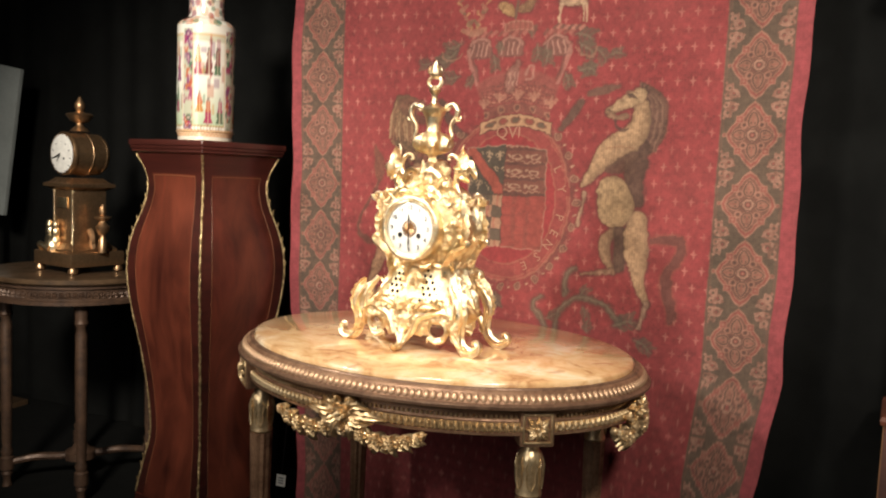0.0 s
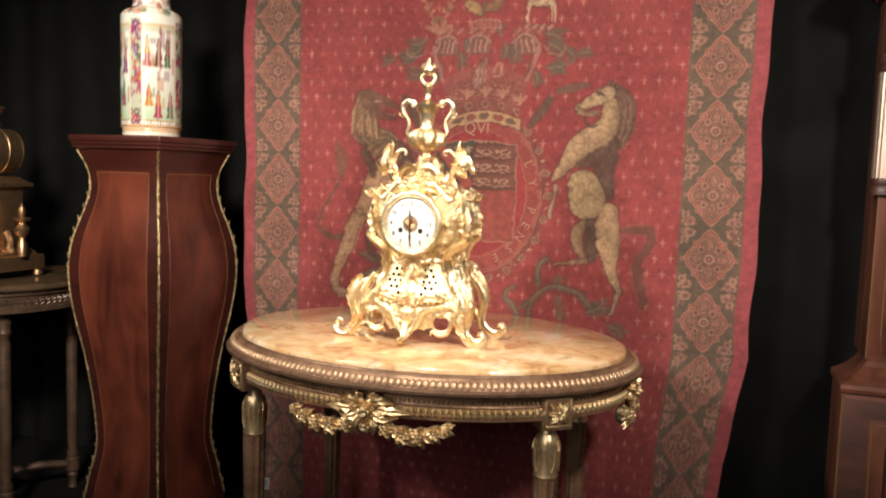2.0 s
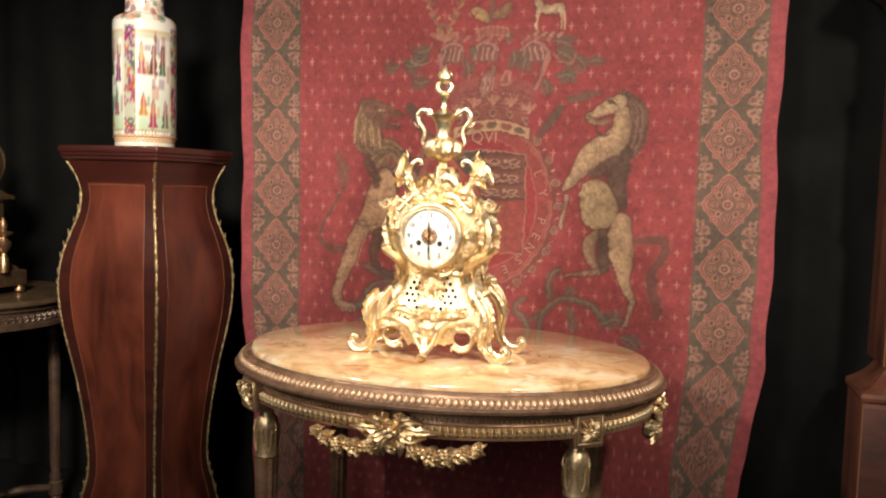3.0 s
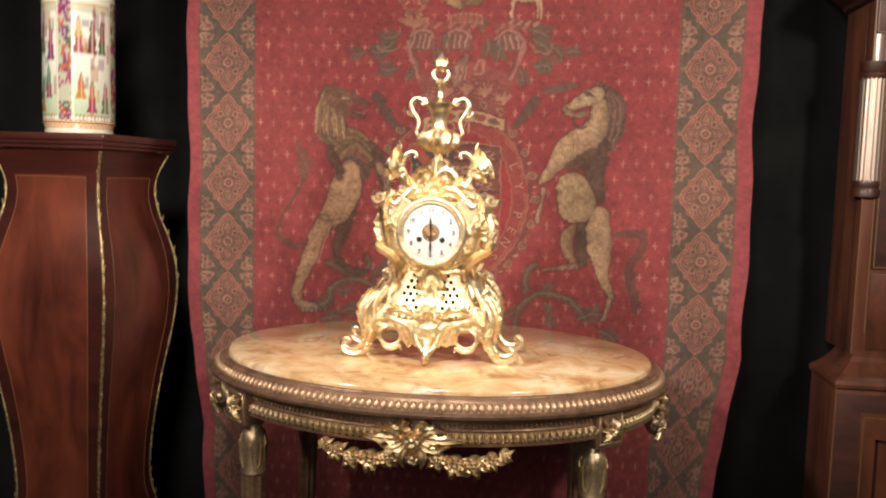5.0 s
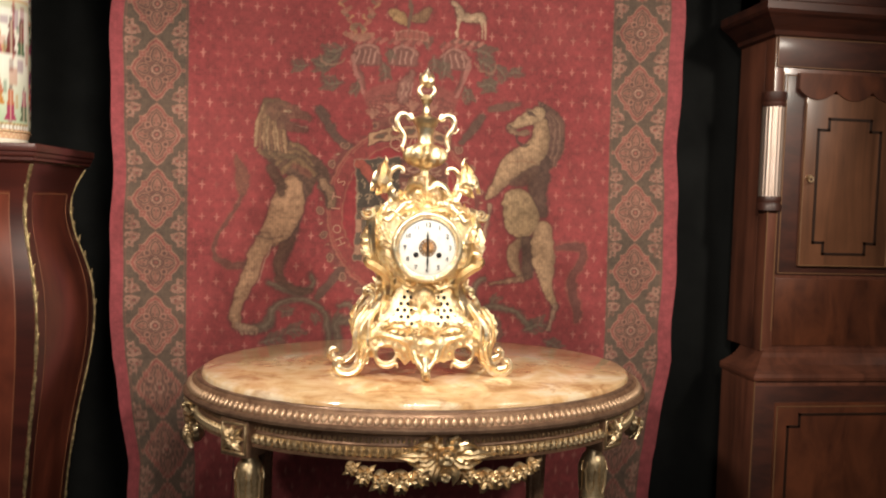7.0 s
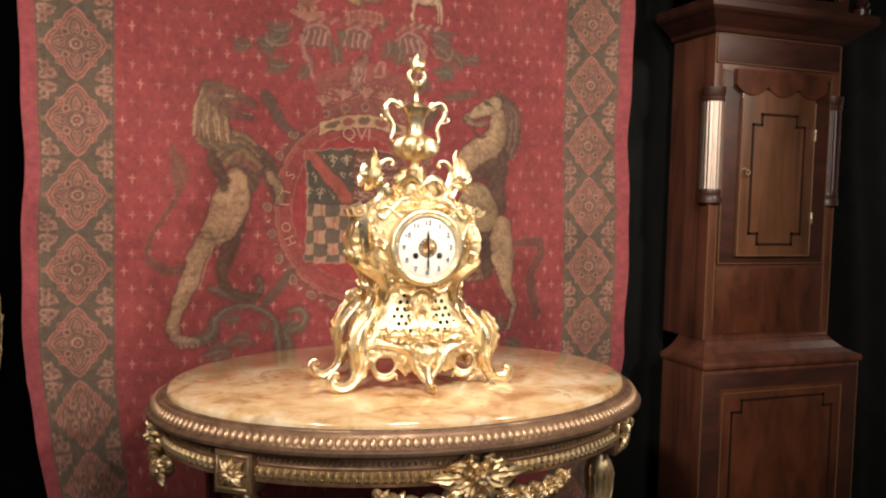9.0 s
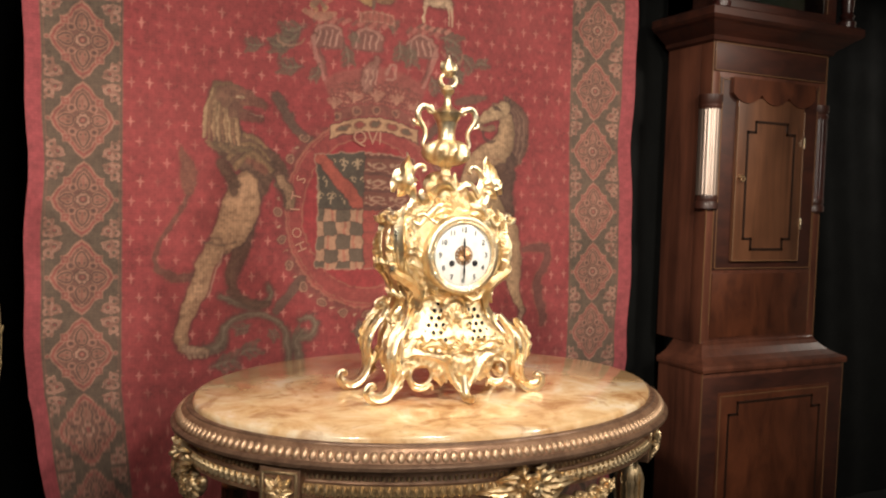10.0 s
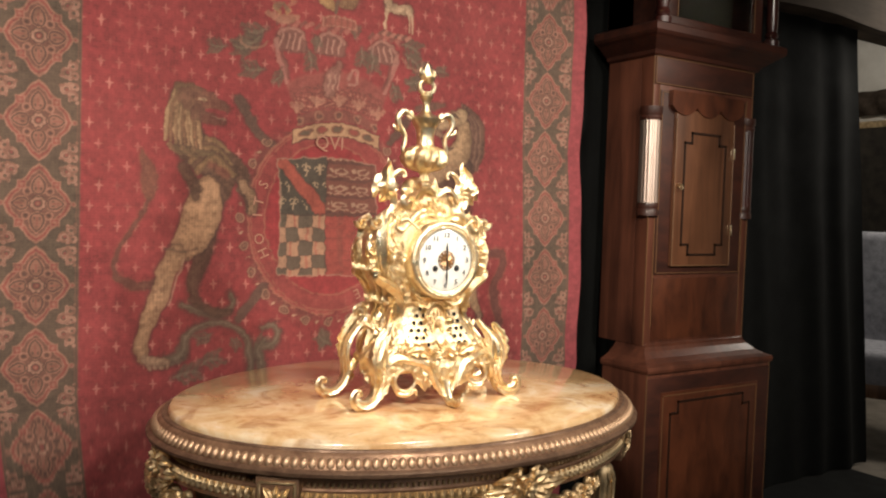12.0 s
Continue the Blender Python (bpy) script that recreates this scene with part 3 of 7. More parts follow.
    for ax_ in (-0.012,):
        lay(shield * inside(np.abs(XW - ax_) - 0.0012), DARK, 0.7)
    lay(shield * inside(np.abs(ZW - 1.078) - 0.0012), DARK, 0.7)

    # crown
    xc = XW - 0.012
    arc = ZW - (1.262 - 2.4 * xc * xc)
    span = np.abs(xc) - 0.098
    lay(inside(np.maximum(span - 0.003, np.abs(arc) - 0.0165)), DARK, 0.7)
    lay(inside(np.maximum(span, np.abs(arc) - 0.0135)), (0.40, 0.235, 0.135), 0.92)
    cell = np.round(xc / 0.036)
    jew = np.hypot((xc - cell * 0.036) / 1.75, arc)
    lay(inside(jew - 0.0085) * (span < -0.006), (0.15, 0.06, 0.042), 0.9)
    lay(inside(jew - 0.0058) * (span < -0.006) * (cell % 2 == 0), (0.095, 0.072, 0.05), 0.9)
    lay(inside(jew - 0.0058) * (span < -0.006) * (cell % 2 != 0), (0.24, 0.055, 0.045), 0.9)
    lay(inside(np.maximum(span + 0.006, np.abs(arc - 0.030) - 0.012)), (0.16, 0.065, 0.05), 0.75)
    jew2 = np.hypot((xc - np.round(xc / 0.044) * 0.044) / 1.1, arc - 0.030)
    lay(inside(np.abs(jew2 - 0.0075) - 0.0015) * (span < -0.006), (0.33, 0.17, 0.11), 0.7)
    lay(inside(jew2 - 0.0045) * (span < -0.006), (0.10, 0.06, 0.045), 0.7)
    flare = np.abs(xc) - 0.092 - 0.32 * np.clip(arc - 0.04, 0, 1)
    lay(inside(np.maximum(flare, np.abs(arc - 0.083) - 0.040), 0.004), (0.215, 0.066, 0.055), 0.75)
    thorn = np.abs(np.sin(XW * 260 + 7 * n3)) * 0.012 + np.abs(np.sin(ZW * 300 + 6 * n2)) * 0.010
    lay(inside(np.maximum(flare + 0.003, np.abs(arc - 0.064) - 0.019), 0.003) * inside(thorn - 0.0075, 0.003), (0.37, 0.175, 0.12), 0.75)
    lay(inside(np.maximum(flare + 0.003, np.abs(arc - 0.070) - 0.028), 0.003) * inside(0.014 - thorn, 0.003), (0.12, 0.045, 0.035), 0.6)
    for k in range(5):
        fxk = 0.012 + (k - 2) * 0.047
        zb = 1.262 - 2.4 * (fxk - 0.012) ** 2 + 0.052
        for du in (-0.011, 0, 0.011):
            stroke([(fxk, zb, 0.0035), (fxk + du, zb + 0.014, 0.0045), (fxk + du * 1.4, zb + 0.020 - abs(du) * 0.4, 0.003)], (0.37, 0.18, 0.125), 0.6)

    # three barred helms with busts, wreaths and mantling
    for hx, hz, tilt in ((-0.097, 1.440, -0.2), (-0.010, 1.440, 0.0), (0.112, 1.436, 0.25)):
        w = window(hx - 0.06, hx + 0.06, hz - 0.05, hz + 0.05)
        x, z = XW[w], ZW[w]
        dome = np.maximum(np.hypot((x - hx) / 1.1, z - hz + 0.006) - 0.032, hz - 0.022 - z)
        lay(inside(dome - 0.003, 0.003), (0.075, 0.045, 0.036), 0.7, w)
        lay(inside(dome, 0.002), (0.17, 0.075, 0.06), 0.7, w)
        rib = np.abs((x - hx + tilt * (z - hz)) % 0.0145 - 0.00725) - 0.0021
        lay(inside(rib) * inside(np.maximum(dome + 0.003, z - hz - 0.014)), (0.38, 0.20, 0.155), 0.75, w)
        lay(inside(np.maximum(np.abs(dome + 0.002) - 0.003, hz + 0.004 - z)), (0.34, 0.16, 0.125), 0.7, w)
        for k in range(6):
            a0 = hx - 0.034 + 0.0136 * k
            stroke([(a0, hz + 0.030, 0.0045), (a0 + 0.008, hz + 0.038, 0.005)], (0.33, 0.13, 0.10) if k % 2 else (0.16, 0.07, 0.055), 0.7)
    for sgn, top in ((-1, -0.130), (1, 0.147)):
        stroke([(top, 1.435, 0.005), (top + sgn * -0.004, 1.405, 0.006), (top - sgn * 0.018, 1.380, 0.007), (top - sgn * 0.026, 1.352, 0.004)], (0.36, 0.17, 0.135), 0.65)
        stroke([(top - sgn * 0.012, 1.415, 0.004), (top - sgn * 0.02, 1.39, 0.005), (top - sgn * 0.032, 1.362, 0.004)], (0.12, 0.055, 0.045), 0.6)
    figure([(-0.008, 1.345, 0.014), (-0.004, 1.372, 0.016), (0.008, 1.392, 0.009), (0.012, 1.402, 0.006)], (0.30, 0.14, 0.11), 0.75)
    for du in (-0.012, 0.0, 0.011):
        stroke([(0.002 + du, 1.348, 0.0018), (0.004 + du, 1.378, 0.0018)], (0.40, 0.22, 0.17), 0.6)
    stroke([(0.034, 1.362, 0.0028), (0.051, 1.365, 0.003), (0.056, 1.387, 0.003), (0.044, 1.392, 0.003), (0.032, 1.372, 0.003)], (0.36, 0.18, 0.14), 0.7)
    for x, z, deg, size in ((-0.150, 1.455, 195, 0.055), (-0.165, 1.44, 215, 0.06), (-0.18, 1.415, 185, 0.045), (-0.235, 1.412, 190, 0.04), (-0.155, 1.372, 180, 0.05), (-0.118, 1.378, 250, 0.035), (0.157, 1.462, -15, 0.055), (0.165, 1.442, -35, 0.06), (0.215, 1.425, -50, 0.04), (0.245, 1.408, 15, 0.036), (0.222, 1.392, 200, 0.05), (0.175, 1.380, -5, 0.045), (0.138, 1.375, -70, 0.042), (0.085, 1.44, -85, 0.05), (0.064, 1.445, -95, 0.045), (-0.060, 1.425, -80, 0.045), (-0.050, 1.455, -60, 0.03), (0.045, 1.46, 80, 0.03)):
        frond(x, z, deg, size, LEAF, SAGE, 0.72)
    stroke([(-0.15, 1.43, 0.002), (-0.175, 1.412, 0.003), (-0.2, 1.418, 0.003), (-0.208, 1.435, 0.002)], (0.28, 0.15, 0.10), 0.6)
    stroke([(0.16, 1.432, 0.002), (0.178, 1.412, 0.003), (0.205, 1.414, 0.003), (0.215, 1.43, 0.002)], (0.28, 0.15, 0.10), 0.6)
    # crests: a winged vine, a coronet with birds, a stag on its wreath
    for sgn in (-1, 1):
        for k in range(9):
            f = k / 8
            x, z = -0.118 + sgn * (0.008 + 0.036 * f), 1.492 + 0.075 * f
            stroke([(x, z, 0.004 + 0.003 * math.sin(k * 1.7)), (x + sgn * 0.010 * (-1) ** k, z + 0.009, 0.004)], ((0.36, 0.20, 0.10), (0.15, 0.10, 0.06), (0.29, 0.12, 0.08))[k % 3], 0.75)
    stroke([(-0.15, 1.488, 0.006), (-0.118, 1.480, 0.008), (-0.085, 1.488, 0.006)], (0.33, 0.17, 0.11), 0.65)
    w = window(-0.05, 0.07, 1.46, 1.52)
    x, z = XW[w], ZW[w]
    cor = np.maximum(np.abs(x - 0.010) - 0.040, np.abs(z - 1.492 + 3 * (x - 0.01) ** 2) - 0.012)
    lay(inside(cor, 0.002), (0.26, 0.085, 0.065), 0.85, w)
    lay(inside(np.abs(cor + 0.002) - 0.0015), (0.36, 0.19, 0.13), 0.6, w)
    lay(inside(np.abs((x + 0.2) % 0.013 - 0.0065) - 0.0016) * inside(cor), (0.13, 0.05, 0.04), 0.6, w)
    figure([(-0.035, 1.54, 0.012), (-0.018, 1.53, 0.013), (-0.008, 1.52, 0.007)], (0.40, 0.24, 0.11), 0.8)
    figure([(0.018, 1.53, 0.010), (0.034, 1.535, 0.012), (0.048, 1.55, 0.007)], (0.26, 0.15, 0.08), 0.8)
    stroke([(0.0, 1.51, 0.004), (0.006, 1.55, 0.005), (0.002, 1.59, 0.004)], (0.10, 0.075, 0.05), 0.8)
    figure([(0.122, 1.540, 0.011), (0.147, 1.536, 0.010), (0.172, 1.540, 0.012)], (0.47, 0.31, 0.20), 0.9)
    figure([(0.122, 1.545, 0.008), (0.112, 1.566, 0.007), (0.104, 1.572, 0.004)], (0.47, 0.31, 0.20), 0.9)
    for lx, lean in ((0.115, 0.002), (0.122, -0.004), (0.172, 0.004), (0.180, 0.006)):
        stroke([(lx, 1.533, 0.004), (lx + lean, 1.512, 0.0028), (lx + lean * 0.5, 1.490, 0.0022)], (0.44, 0.29, 0.19), 0.85)
    for k in range(8):
        a0 = 0.106 + 0.0092 * k
        stroke([(a0, 1.478 - 0.0006 * k, 0.0042), (a0 + 0.007, 1.483 - 0.0006 * k, 0.0045)], (0.38, 0.17, 0.125) if k % 2 else (0.12, 0.065, 0.05), 0.75)

    # the two supporters
    fawn, umber = (0.42, 0.262, 0.150), (0.11, 0.058, 0.038)
    figure([(-0.352, 0.948, 0.006), (-0.398, 0.932, 0.009), (-0.436, 0.952, 0.006), (-0.441, 0.985, 0.004), (-0.420, 1.025, 0.004), (-0.399, 1.058, 0.004), (-0.381, 1.100, 0.004)], (0.120, 0.060, 0.042), 0.55, BROWN, outline=0.002)
    figure([(-0.380, 1.108, 0.010), (-0.380, 1.140, 0.016), (-0.388, 1.168, 0.010), (-0.394, 1.190, 0.003)], (0.20, 0.085, 0.055), 0.55, BROWN, outline=0.002)
    figure([(-0.262, 1.05, 0.020), (-0.277, 0.988, 0.016), (-0.292, 0.936, 0.011), (-0.284, 0.898, 0.010), (-0.250, 0.876, 0.009), (-0.219, 0.877, 0.007)], umber, 0.75)
    figure([(-0.250, 1.19, 0.028), (-0.205, 1.165, 0.018), (-0.185, 1.12, 0.013), (-0.178, 1.085, 0.010)], (0.13, 0.068, 0.045), 0.9)
    figure([(-0.192, 1.135, 0.009), (-0.176, 1.108, 0.010), (-0.175, 1.08, 0.008)], (0.33, 0.19, 0.115), 0.85)
    figure([(-0.305, 1.205, 0.030), (-0.262, 1.185, 0.036), (-0.240, 1.145, 0.032), (-0.252, 1.10, 0.022)], (0.13, 0.070, 0.046))
    for k in range(5):
        figure([(-0.312 + 0.006 * k, 1.198 - 0.010 * k, 0.006), (-0.268 + 0.004 * k, 1.220 - 0.009 * k, 0.007), (-0.222 + 0.002 * k, 1.200 - 0.012 * k, 0.005)], (0.30, 0.175, 0.09) if k % 2 == 0 else (0.15, 0.08, 0.05), 0.62, outline=0.001)
    stroke([(-0.262, 1.172, 0.006), (-0.238, 1.160, 0.010), (-0.226, 1.150, 0.006)], (0.24, 0.07, 0.048), 0.45, 0.004)
    figure([(-0.268, 1.118, 0.030), (-0.276, 1.075, 0.040), (-0.296, 1.030, 0.034), (-0.310, 1.008, 0.026)], (0.42, 0.235, 0.135), shadow=0.35)
    figure([(-0.330, 0.990, 0.021), (-0.346, 0.955, 0.0195), (-0.358, 0.912, 0.0185), (-0.372, 0.882, 0.0155), (-0.385, 0.850, 0.0135), (-0.391, 0.812, 0.0135), (-0.386, 0.795, 0.012)], (0.40, 0.225, 0.130), shadow=0.35)
    stroke([(-0.348, 1.006, 0.0022), (-0.320, 1.000, 0.0028), (-0.288, 1.004, 0.0022)], DARK, 0.7, 0.003)
    stroke([(-0.312, 0.985, 0.0016), (-0.324, 0.940, 0.002), (-0.340, 0.895, 0.0016)], (0.36, 0.22, 0.15), 0.6)
    for k in range(4):
        figure([(-0.385 + 0.010 * k, 0.795 - 0.002 * k, 0.0065), (-0.377 + 0.011 * k, 0.785, 0.006), (-0.374 + 0.011 * k, 0.776, 0.004)], (0.40, 0.24, 0.155), 0.85, outline=0.0015)
    figure([(-0.318, 1.298, 0.026), (-0.312, 1.262, 0.030), (-0.300, 1.222, 0.024)], (0.135, 0.066, 0.044), 0.8)
    for k in range(9):
        dx = 0.0062 * k
        figure([(-0.335 + dx, 1.312 - 0.003 * k, 0.0045), (-0.345 + dx * 1.1, 1.27, 0.0055), (-0.352 + dx * 1.5, 1.215 - 0.002 * k, 0.0032)], ((0.44, 0.27, 0.15), (0.27, 0.14, 0.08), (0.40, 0.235, 0.13))[k % 3], 0.9, outline=0.0010)
    for k in range(6):
        figure([(-0.345 + 0.012 * k, 1.205 - 0.002 * k, 0.005), (-0.325 + 0.012 * k, 1.190, 0.005), (-0.312 + 0.012 * k, 1.195, 0.003)], (0.17, 0.11, 0.06) if k % 2 else (0.31, 0.18, 0.10), 0.75, outline=0.001)
    figure([(-0.332, 1.318, 0.007), (-0.308, 1.321, 0.007), (-0.285, 1.317, 0.007)], (0.17, 0.100, 0.055), 0.7, outline=0.001)
    figure([(-0.308, 1.298, 0.022), (-0.278, 1.296, 0.024), (-0.250, 1.288, 0.018), (-0.238, 1.284, 0.013)], (0.185, 0.085, 0.056), 0.62, outline=0.001)
    figure([(-0.290, 1.272, 0.016), (-0.262, 1.259, 0.010), (-0.242, 1.257, 0.008)], (0.155, 0.07, 0.048), 0.6, outline=0.001)
    stroke([(-0.268, 1.280, 0.004), (-0.236, 1.272, 0.006)], (0.24, 0.035, 0.04), 0.85)
    stroke([(-0.262, 1.266, 0.001), (-0.236, 1.262, 0.001)], (0.38, 0.22, 0.16), 0.6)
    stroke([(-0.284, 1.300, 0.0024), (-0.278, 1.299, 0.003), (-0.272, 1.300, 0.0014)], (0.40, 0.28, 0.17), 0.8)
    stroke([(-0.279, 1.300, 0.0012), (-0.277, 1.299, 0.0012)], DARK, 0.9)
    stroke([(-0.296, 1.309, 0.002), (-0.280, 1.308, 0.002), (-0.266, 1.304, 0.0014)], (0.095, 0.05, 0.035), 0.7)
    stroke([(-0.238, 1.292, 0.0035), (-0.231, 1.288, 0.003)], (0.10, 0.05, 0.035), 0.7)
    figure([(-0.315, 1.165, 0.010), (-0.300, 1.14, 0.012), (-0.29, 1.11, 0.010)], umber, 0.8)

    figure([(0.378, 0.992, 0.006), (0.410, 0.996, 0.009), (0.442, 0.992, 0.010), (0.440, 0.96, 0.010), (0.415, 0.925, 0.010), (0.416, 0.885, 0.012), (0.428, 0.85, 0.012), (0.428, 0.815, 0.006)], (0.125, 0.048, 0.04), 0.6, BROWN)
    figure([(0.335, 1.325, 0.014), (0.362, 1.29, 0.018), (0.366, 1.24, 0.017), (0.350, 1.195, 0.010)], (0.12, 0.062, 0.046), 0.85, BROWN)
    for k in range(6):
        figure([(0.322 + 0.004 * k, 1.342 - 0.002 * k, 0.004), (0.350 + 0.006 * k, 1.305, 0.005), (0.352 + 0.006 * k, 1.255, 0.005), (0.338 + 0.006 * k, 1.195, 0.003)], ((0.30, 0.16, 0.115), (0.17, 0.085, 0.06))[k % 2], 0.75, outline=0.001)
    figure([(0.285, 1.010, 0.010), (0.266, 0.985, 0.013), (0.268, 0.955, 0.012), (0.290, 0.918, 0.006)], (0.31, 0.19, 0.11))
    figure([(0.291, 0.914, 0.006), (0.25, 0.908, 0.004), (0.212, 0.903, 0.003)], (0.33, 0.19, 0.12))
    figure([(0.300, 1.005, 0.016), (0.302, 0.965, 0.016), (0.305, 0.925, 0.011)], (0.11, 0.065, 0.045), 0.9)
    figure([(0.338, 1.035, 0.022), (0.338, 0.985, 0.030), (0.346, 0.93, 0.020), (0.358, 0.885, 0.011), (0.372, 0.850, 0.008)], fawn, shadow=0.75)
    figure([(0.372, 0.848, 0.007), (0.366, 0.82, 0.005), (0.358, 0.795, 0.006)], (0.37, 0.22, 0.15), 0.9)
    figure([(0.335, 1.20, 0.016), (0.325, 1.165, 0.026), (0.325, 1.13, 0.020), (0.338, 1.075, 0.010)], (0.10, 0.055, 0.04), 0.92)
    figure([(0.328, 1.290, 0.018), (0.325, 1.25, 0.024), (0.305, 1.215, 0.030), (0.270, 1.195, 0.032), (0.238, 1.160, 0.020), (0.215, 1.130, 0.012), (0.200, 1.113, 0.008)], fawn, shadow=0.8)
    figure([(0.318, 1.178, 0.012), (0.290, 1.160, 0.016), (0.262, 1.148, 0.008)], (0.13, 0.070, 0.048), 0.75, outline=0.002)
    figure([(0.320, 1.316, 0.018), (0.300, 1.306, 0.016), (0.272, 1.291, 0.011), (0.252, 1.281, 0.009)], (0.46, 0.30, 0.175))
    figure([(0.250, 1.278, 0.006), (0.270, 1.266, 0.005), (0.292, 1.272, 0.006)], (0.30, 0.175, 0.11), 0.85, outline=0.002)
    stroke([(0.268, 1.262, 0.003), (0.274, 1.246, 0.003), (0.292, 1.240, 0.004), (0.302, 1.243, 0.002)], DARK, 0.8)
    figure([(0.276, 1.095, 0.040), (0.284, 1.062, 0.044)], (0.40, 0.265, 0.145), shadow=0.45)
    figure([(0.207, 1.090, 0.006), (0.201, 1.060, 0.003), (0.196, 1.018, 0.005)], (0.42, 0.26, 0.17), 0.85)
    stroke([(0.296, 1.318, 0.004), (0.306, 1.316, 0.004), (0.313, 1.312, 0.002)], DARK, 0.9)
    stroke([(0.290, 1.324, 0.0016), (0.304, 1.327, 0.002), (0.314, 1.322, 0.0012)], (0.16, 0.09, 0.06), 0.8)
    stroke([(0.251, 1.284, 0.002), (0.254, 1.281, 0.002)], DARK, 0.8)
    for du in (0.0, 0.012, 0.024):
        stroke([(0.268 + du, 1.226 - 0.004 * du, 0.0012), (0.272 + du, 1.19, 0.0014)], (0.17, 0.10, 0.065), 0.6)
    stroke([(0.252, 1.196, 0.0014), (0.285, 1.202, 0.0016), (0.318, 1.196, 0.0012)], (0.24, 0.11, 0.06), 0.7)
    for du in (-0.022, -0.008, 0.006, 0.020):
        stroke([(0.283 + du, 1.118 - abs(du) * 0.8, 0.0010), (0.284 + du, 1.045 + abs(du) * 0.6, 0.0012)], (0.20, 0.12, 0.07), 0.5)

    # borders of linked medallions on dark green
    for bx in (-0.571, 0.572):
        w = window(bx - 0.078, bx + 0.078, 0, 3)
        x, z, m3, m5 = X[w] + 0.0016 * (n3[w] - 0.5), Z[w] + 0.0016 * (n5[w] - 0.5), n3[w], n5[w]
        band = inside(np.abs(x - bx) - 0.069, 0.002)
        lay(band, (0.084, 0.060, 0.042), 1.0, w)
        for e in (0.0683, 0.0635):
            lay(inside(np.abs(np.abs(x - bx) - e) - 0.0009), (0.17, 0.075, 0.055), 0.6, w)
        q = np.round((z - 1.231) / 0.1465)
        px, pz = x - bx, z - 1.231 - q * 0.1465
        ax, az = np.abs(px), np.abs(pz)
        dm = (((ax / 0.0570) ** 1.08 + (az / 0.0725) ** 1.08) ** (1 / 1.08) - 1) * 0.0452 + 0.0010 * np.cos(12 * np.arctan2(az, ax * 1.27))
        TAWNY, DEEP, LINE, RED, PALE = (0.142, 0.063, 0.046), (0.060, 0.036, 0.027), (0.285, 0.138, 0.098), (0.215, 0.058, 0.047), (0.33, 0.175, 0.125)
        put = lambda d, c, a=0.92: lay(inside(d, 0.0009) * band * np.clip(0.75 + 0.6 * m5, 0, 1), c, a, w)
        # small knobs at the diamond's tips
        put(np.hypot(ax - 0.0585, az) - 0.0050, LINE, 0.7)
        put(np.hypot(ax - 0.0585, az) - 0.0026, RED, 0.8)
        put(dm, TAWNY)
        put(np.abs(dm + 0.0010) - 0.0017, LINE)
        put(np.abs(dm + 0.0044) - 0.0021, RED)
        put(np.abs(dm + 0.0072) - 0.0011, LINE, 0.8)
        # stepped lozenges half way along its sides
        lz = np.maximum(np.abs(ax - 0.0285), np.abs(az - 0.0335))
        put(lz - 0.0068, RED, 0.7)
        put(np.abs(lz - 0.0068) - 0.0010, LINE, 0.85)
        put(np.hypot(ax - 0.0285, az - 0.0335) - 0.0028, LINE, 0.8)
        # four heart-shaped petals, with small loops between them
        for a, b, a0, a1, wide in ((ax, az, 0.0150, 0.0430, 0.0128), (az, ax, 0.0160, 0.0500, 0.0132)):
            t = np.clip((a - a0) / (a1 - a0), 0, 1)
            e = np.maximum(b - wide * 2.1 * t ** 0.5 * (1 - t) ** 0.8, np.maximum(a0 - a, a - a1))
            put(e - 0.0026, LINE, 0.9)
            put(e - 0.0004, DEEP, 0.95)
            put(e + 0.0026, (0.232, 0.108, 0.076))
            put(np.hypot((a - a0 - 0.0100) / 1.6, b - 0.0042) - 0.0017, DEEP, 0.8)
            put(np.maximum(b - 0.0010, np.abs(a - a0 - 0.016) - 0.007), RED, 0.7)
        loop = np.hypot(ax - 0.0185, az - 0.0215)
        put(np.abs(loop - 0.0062) - 0.0016, LINE, 0.85)
        put(loop - 0.0030, DEEP, 0.8)
        rr = np.hypot(px, pz)
        rim = rr * (1 + 0.07 * np.cos(8 * np.arctan2(pz, px)))
        put(rim - 0.0136, DEEP, 0.9)
        put(rim - 0.0118, PALE, 0.85)
        put(rr - 0.0072, DEEP, 0.9)
        put(rr - 0.0048, RED, 0.9)
        put(rr - 0.0020, PALE, 0.7)
        # paired scrolls between the diamonds
        out = band * (dm > 0.0035)
        gz = 0.07325 - az
        ring = lambda cx0, cz0, r, t: np.abs(np.hypot(ax - cx0, gz - cz0) - r) - t
        scroll = np.minimum.reduce([ring(0.0450, 0.0140, 0.0074, 0.0030), ring(0.0555, 0.0265, 0.0060, 0.0028), ring(0.0585, 0.0100, 0.0048, 0.0025), np.hypot(ax - 0.0365, (gz - 0.0090) * 1.4) - 0.0042, np.hypot((ax - 0.0500) * 1.5, gz - 0.0330) - 0.0046, np.hypot(ax - 0.0510, (gz - 0.0040) * 1.6) - 0.0044, np.hypot(ax - 0.0625, gz - 0.0370) - 0.0030])
        lay(inside(scroll, 0.0010) * out * np.clip(0.6 + m3, 0, 1), (0.225, 0.108, 0.078), 0.95, w)
        lay(inside(np.abs(scroll + 0.0010) - 0.0005) * out * (m5 > 0.45), (0.37, 0.21, 0.155), 0.8, w)
        lay(inside(np.hypot(ax - 0.0455, gz - 0.0150) - 0.0030) * out, (0.22, 0.06, 0.05), 0.8, w)
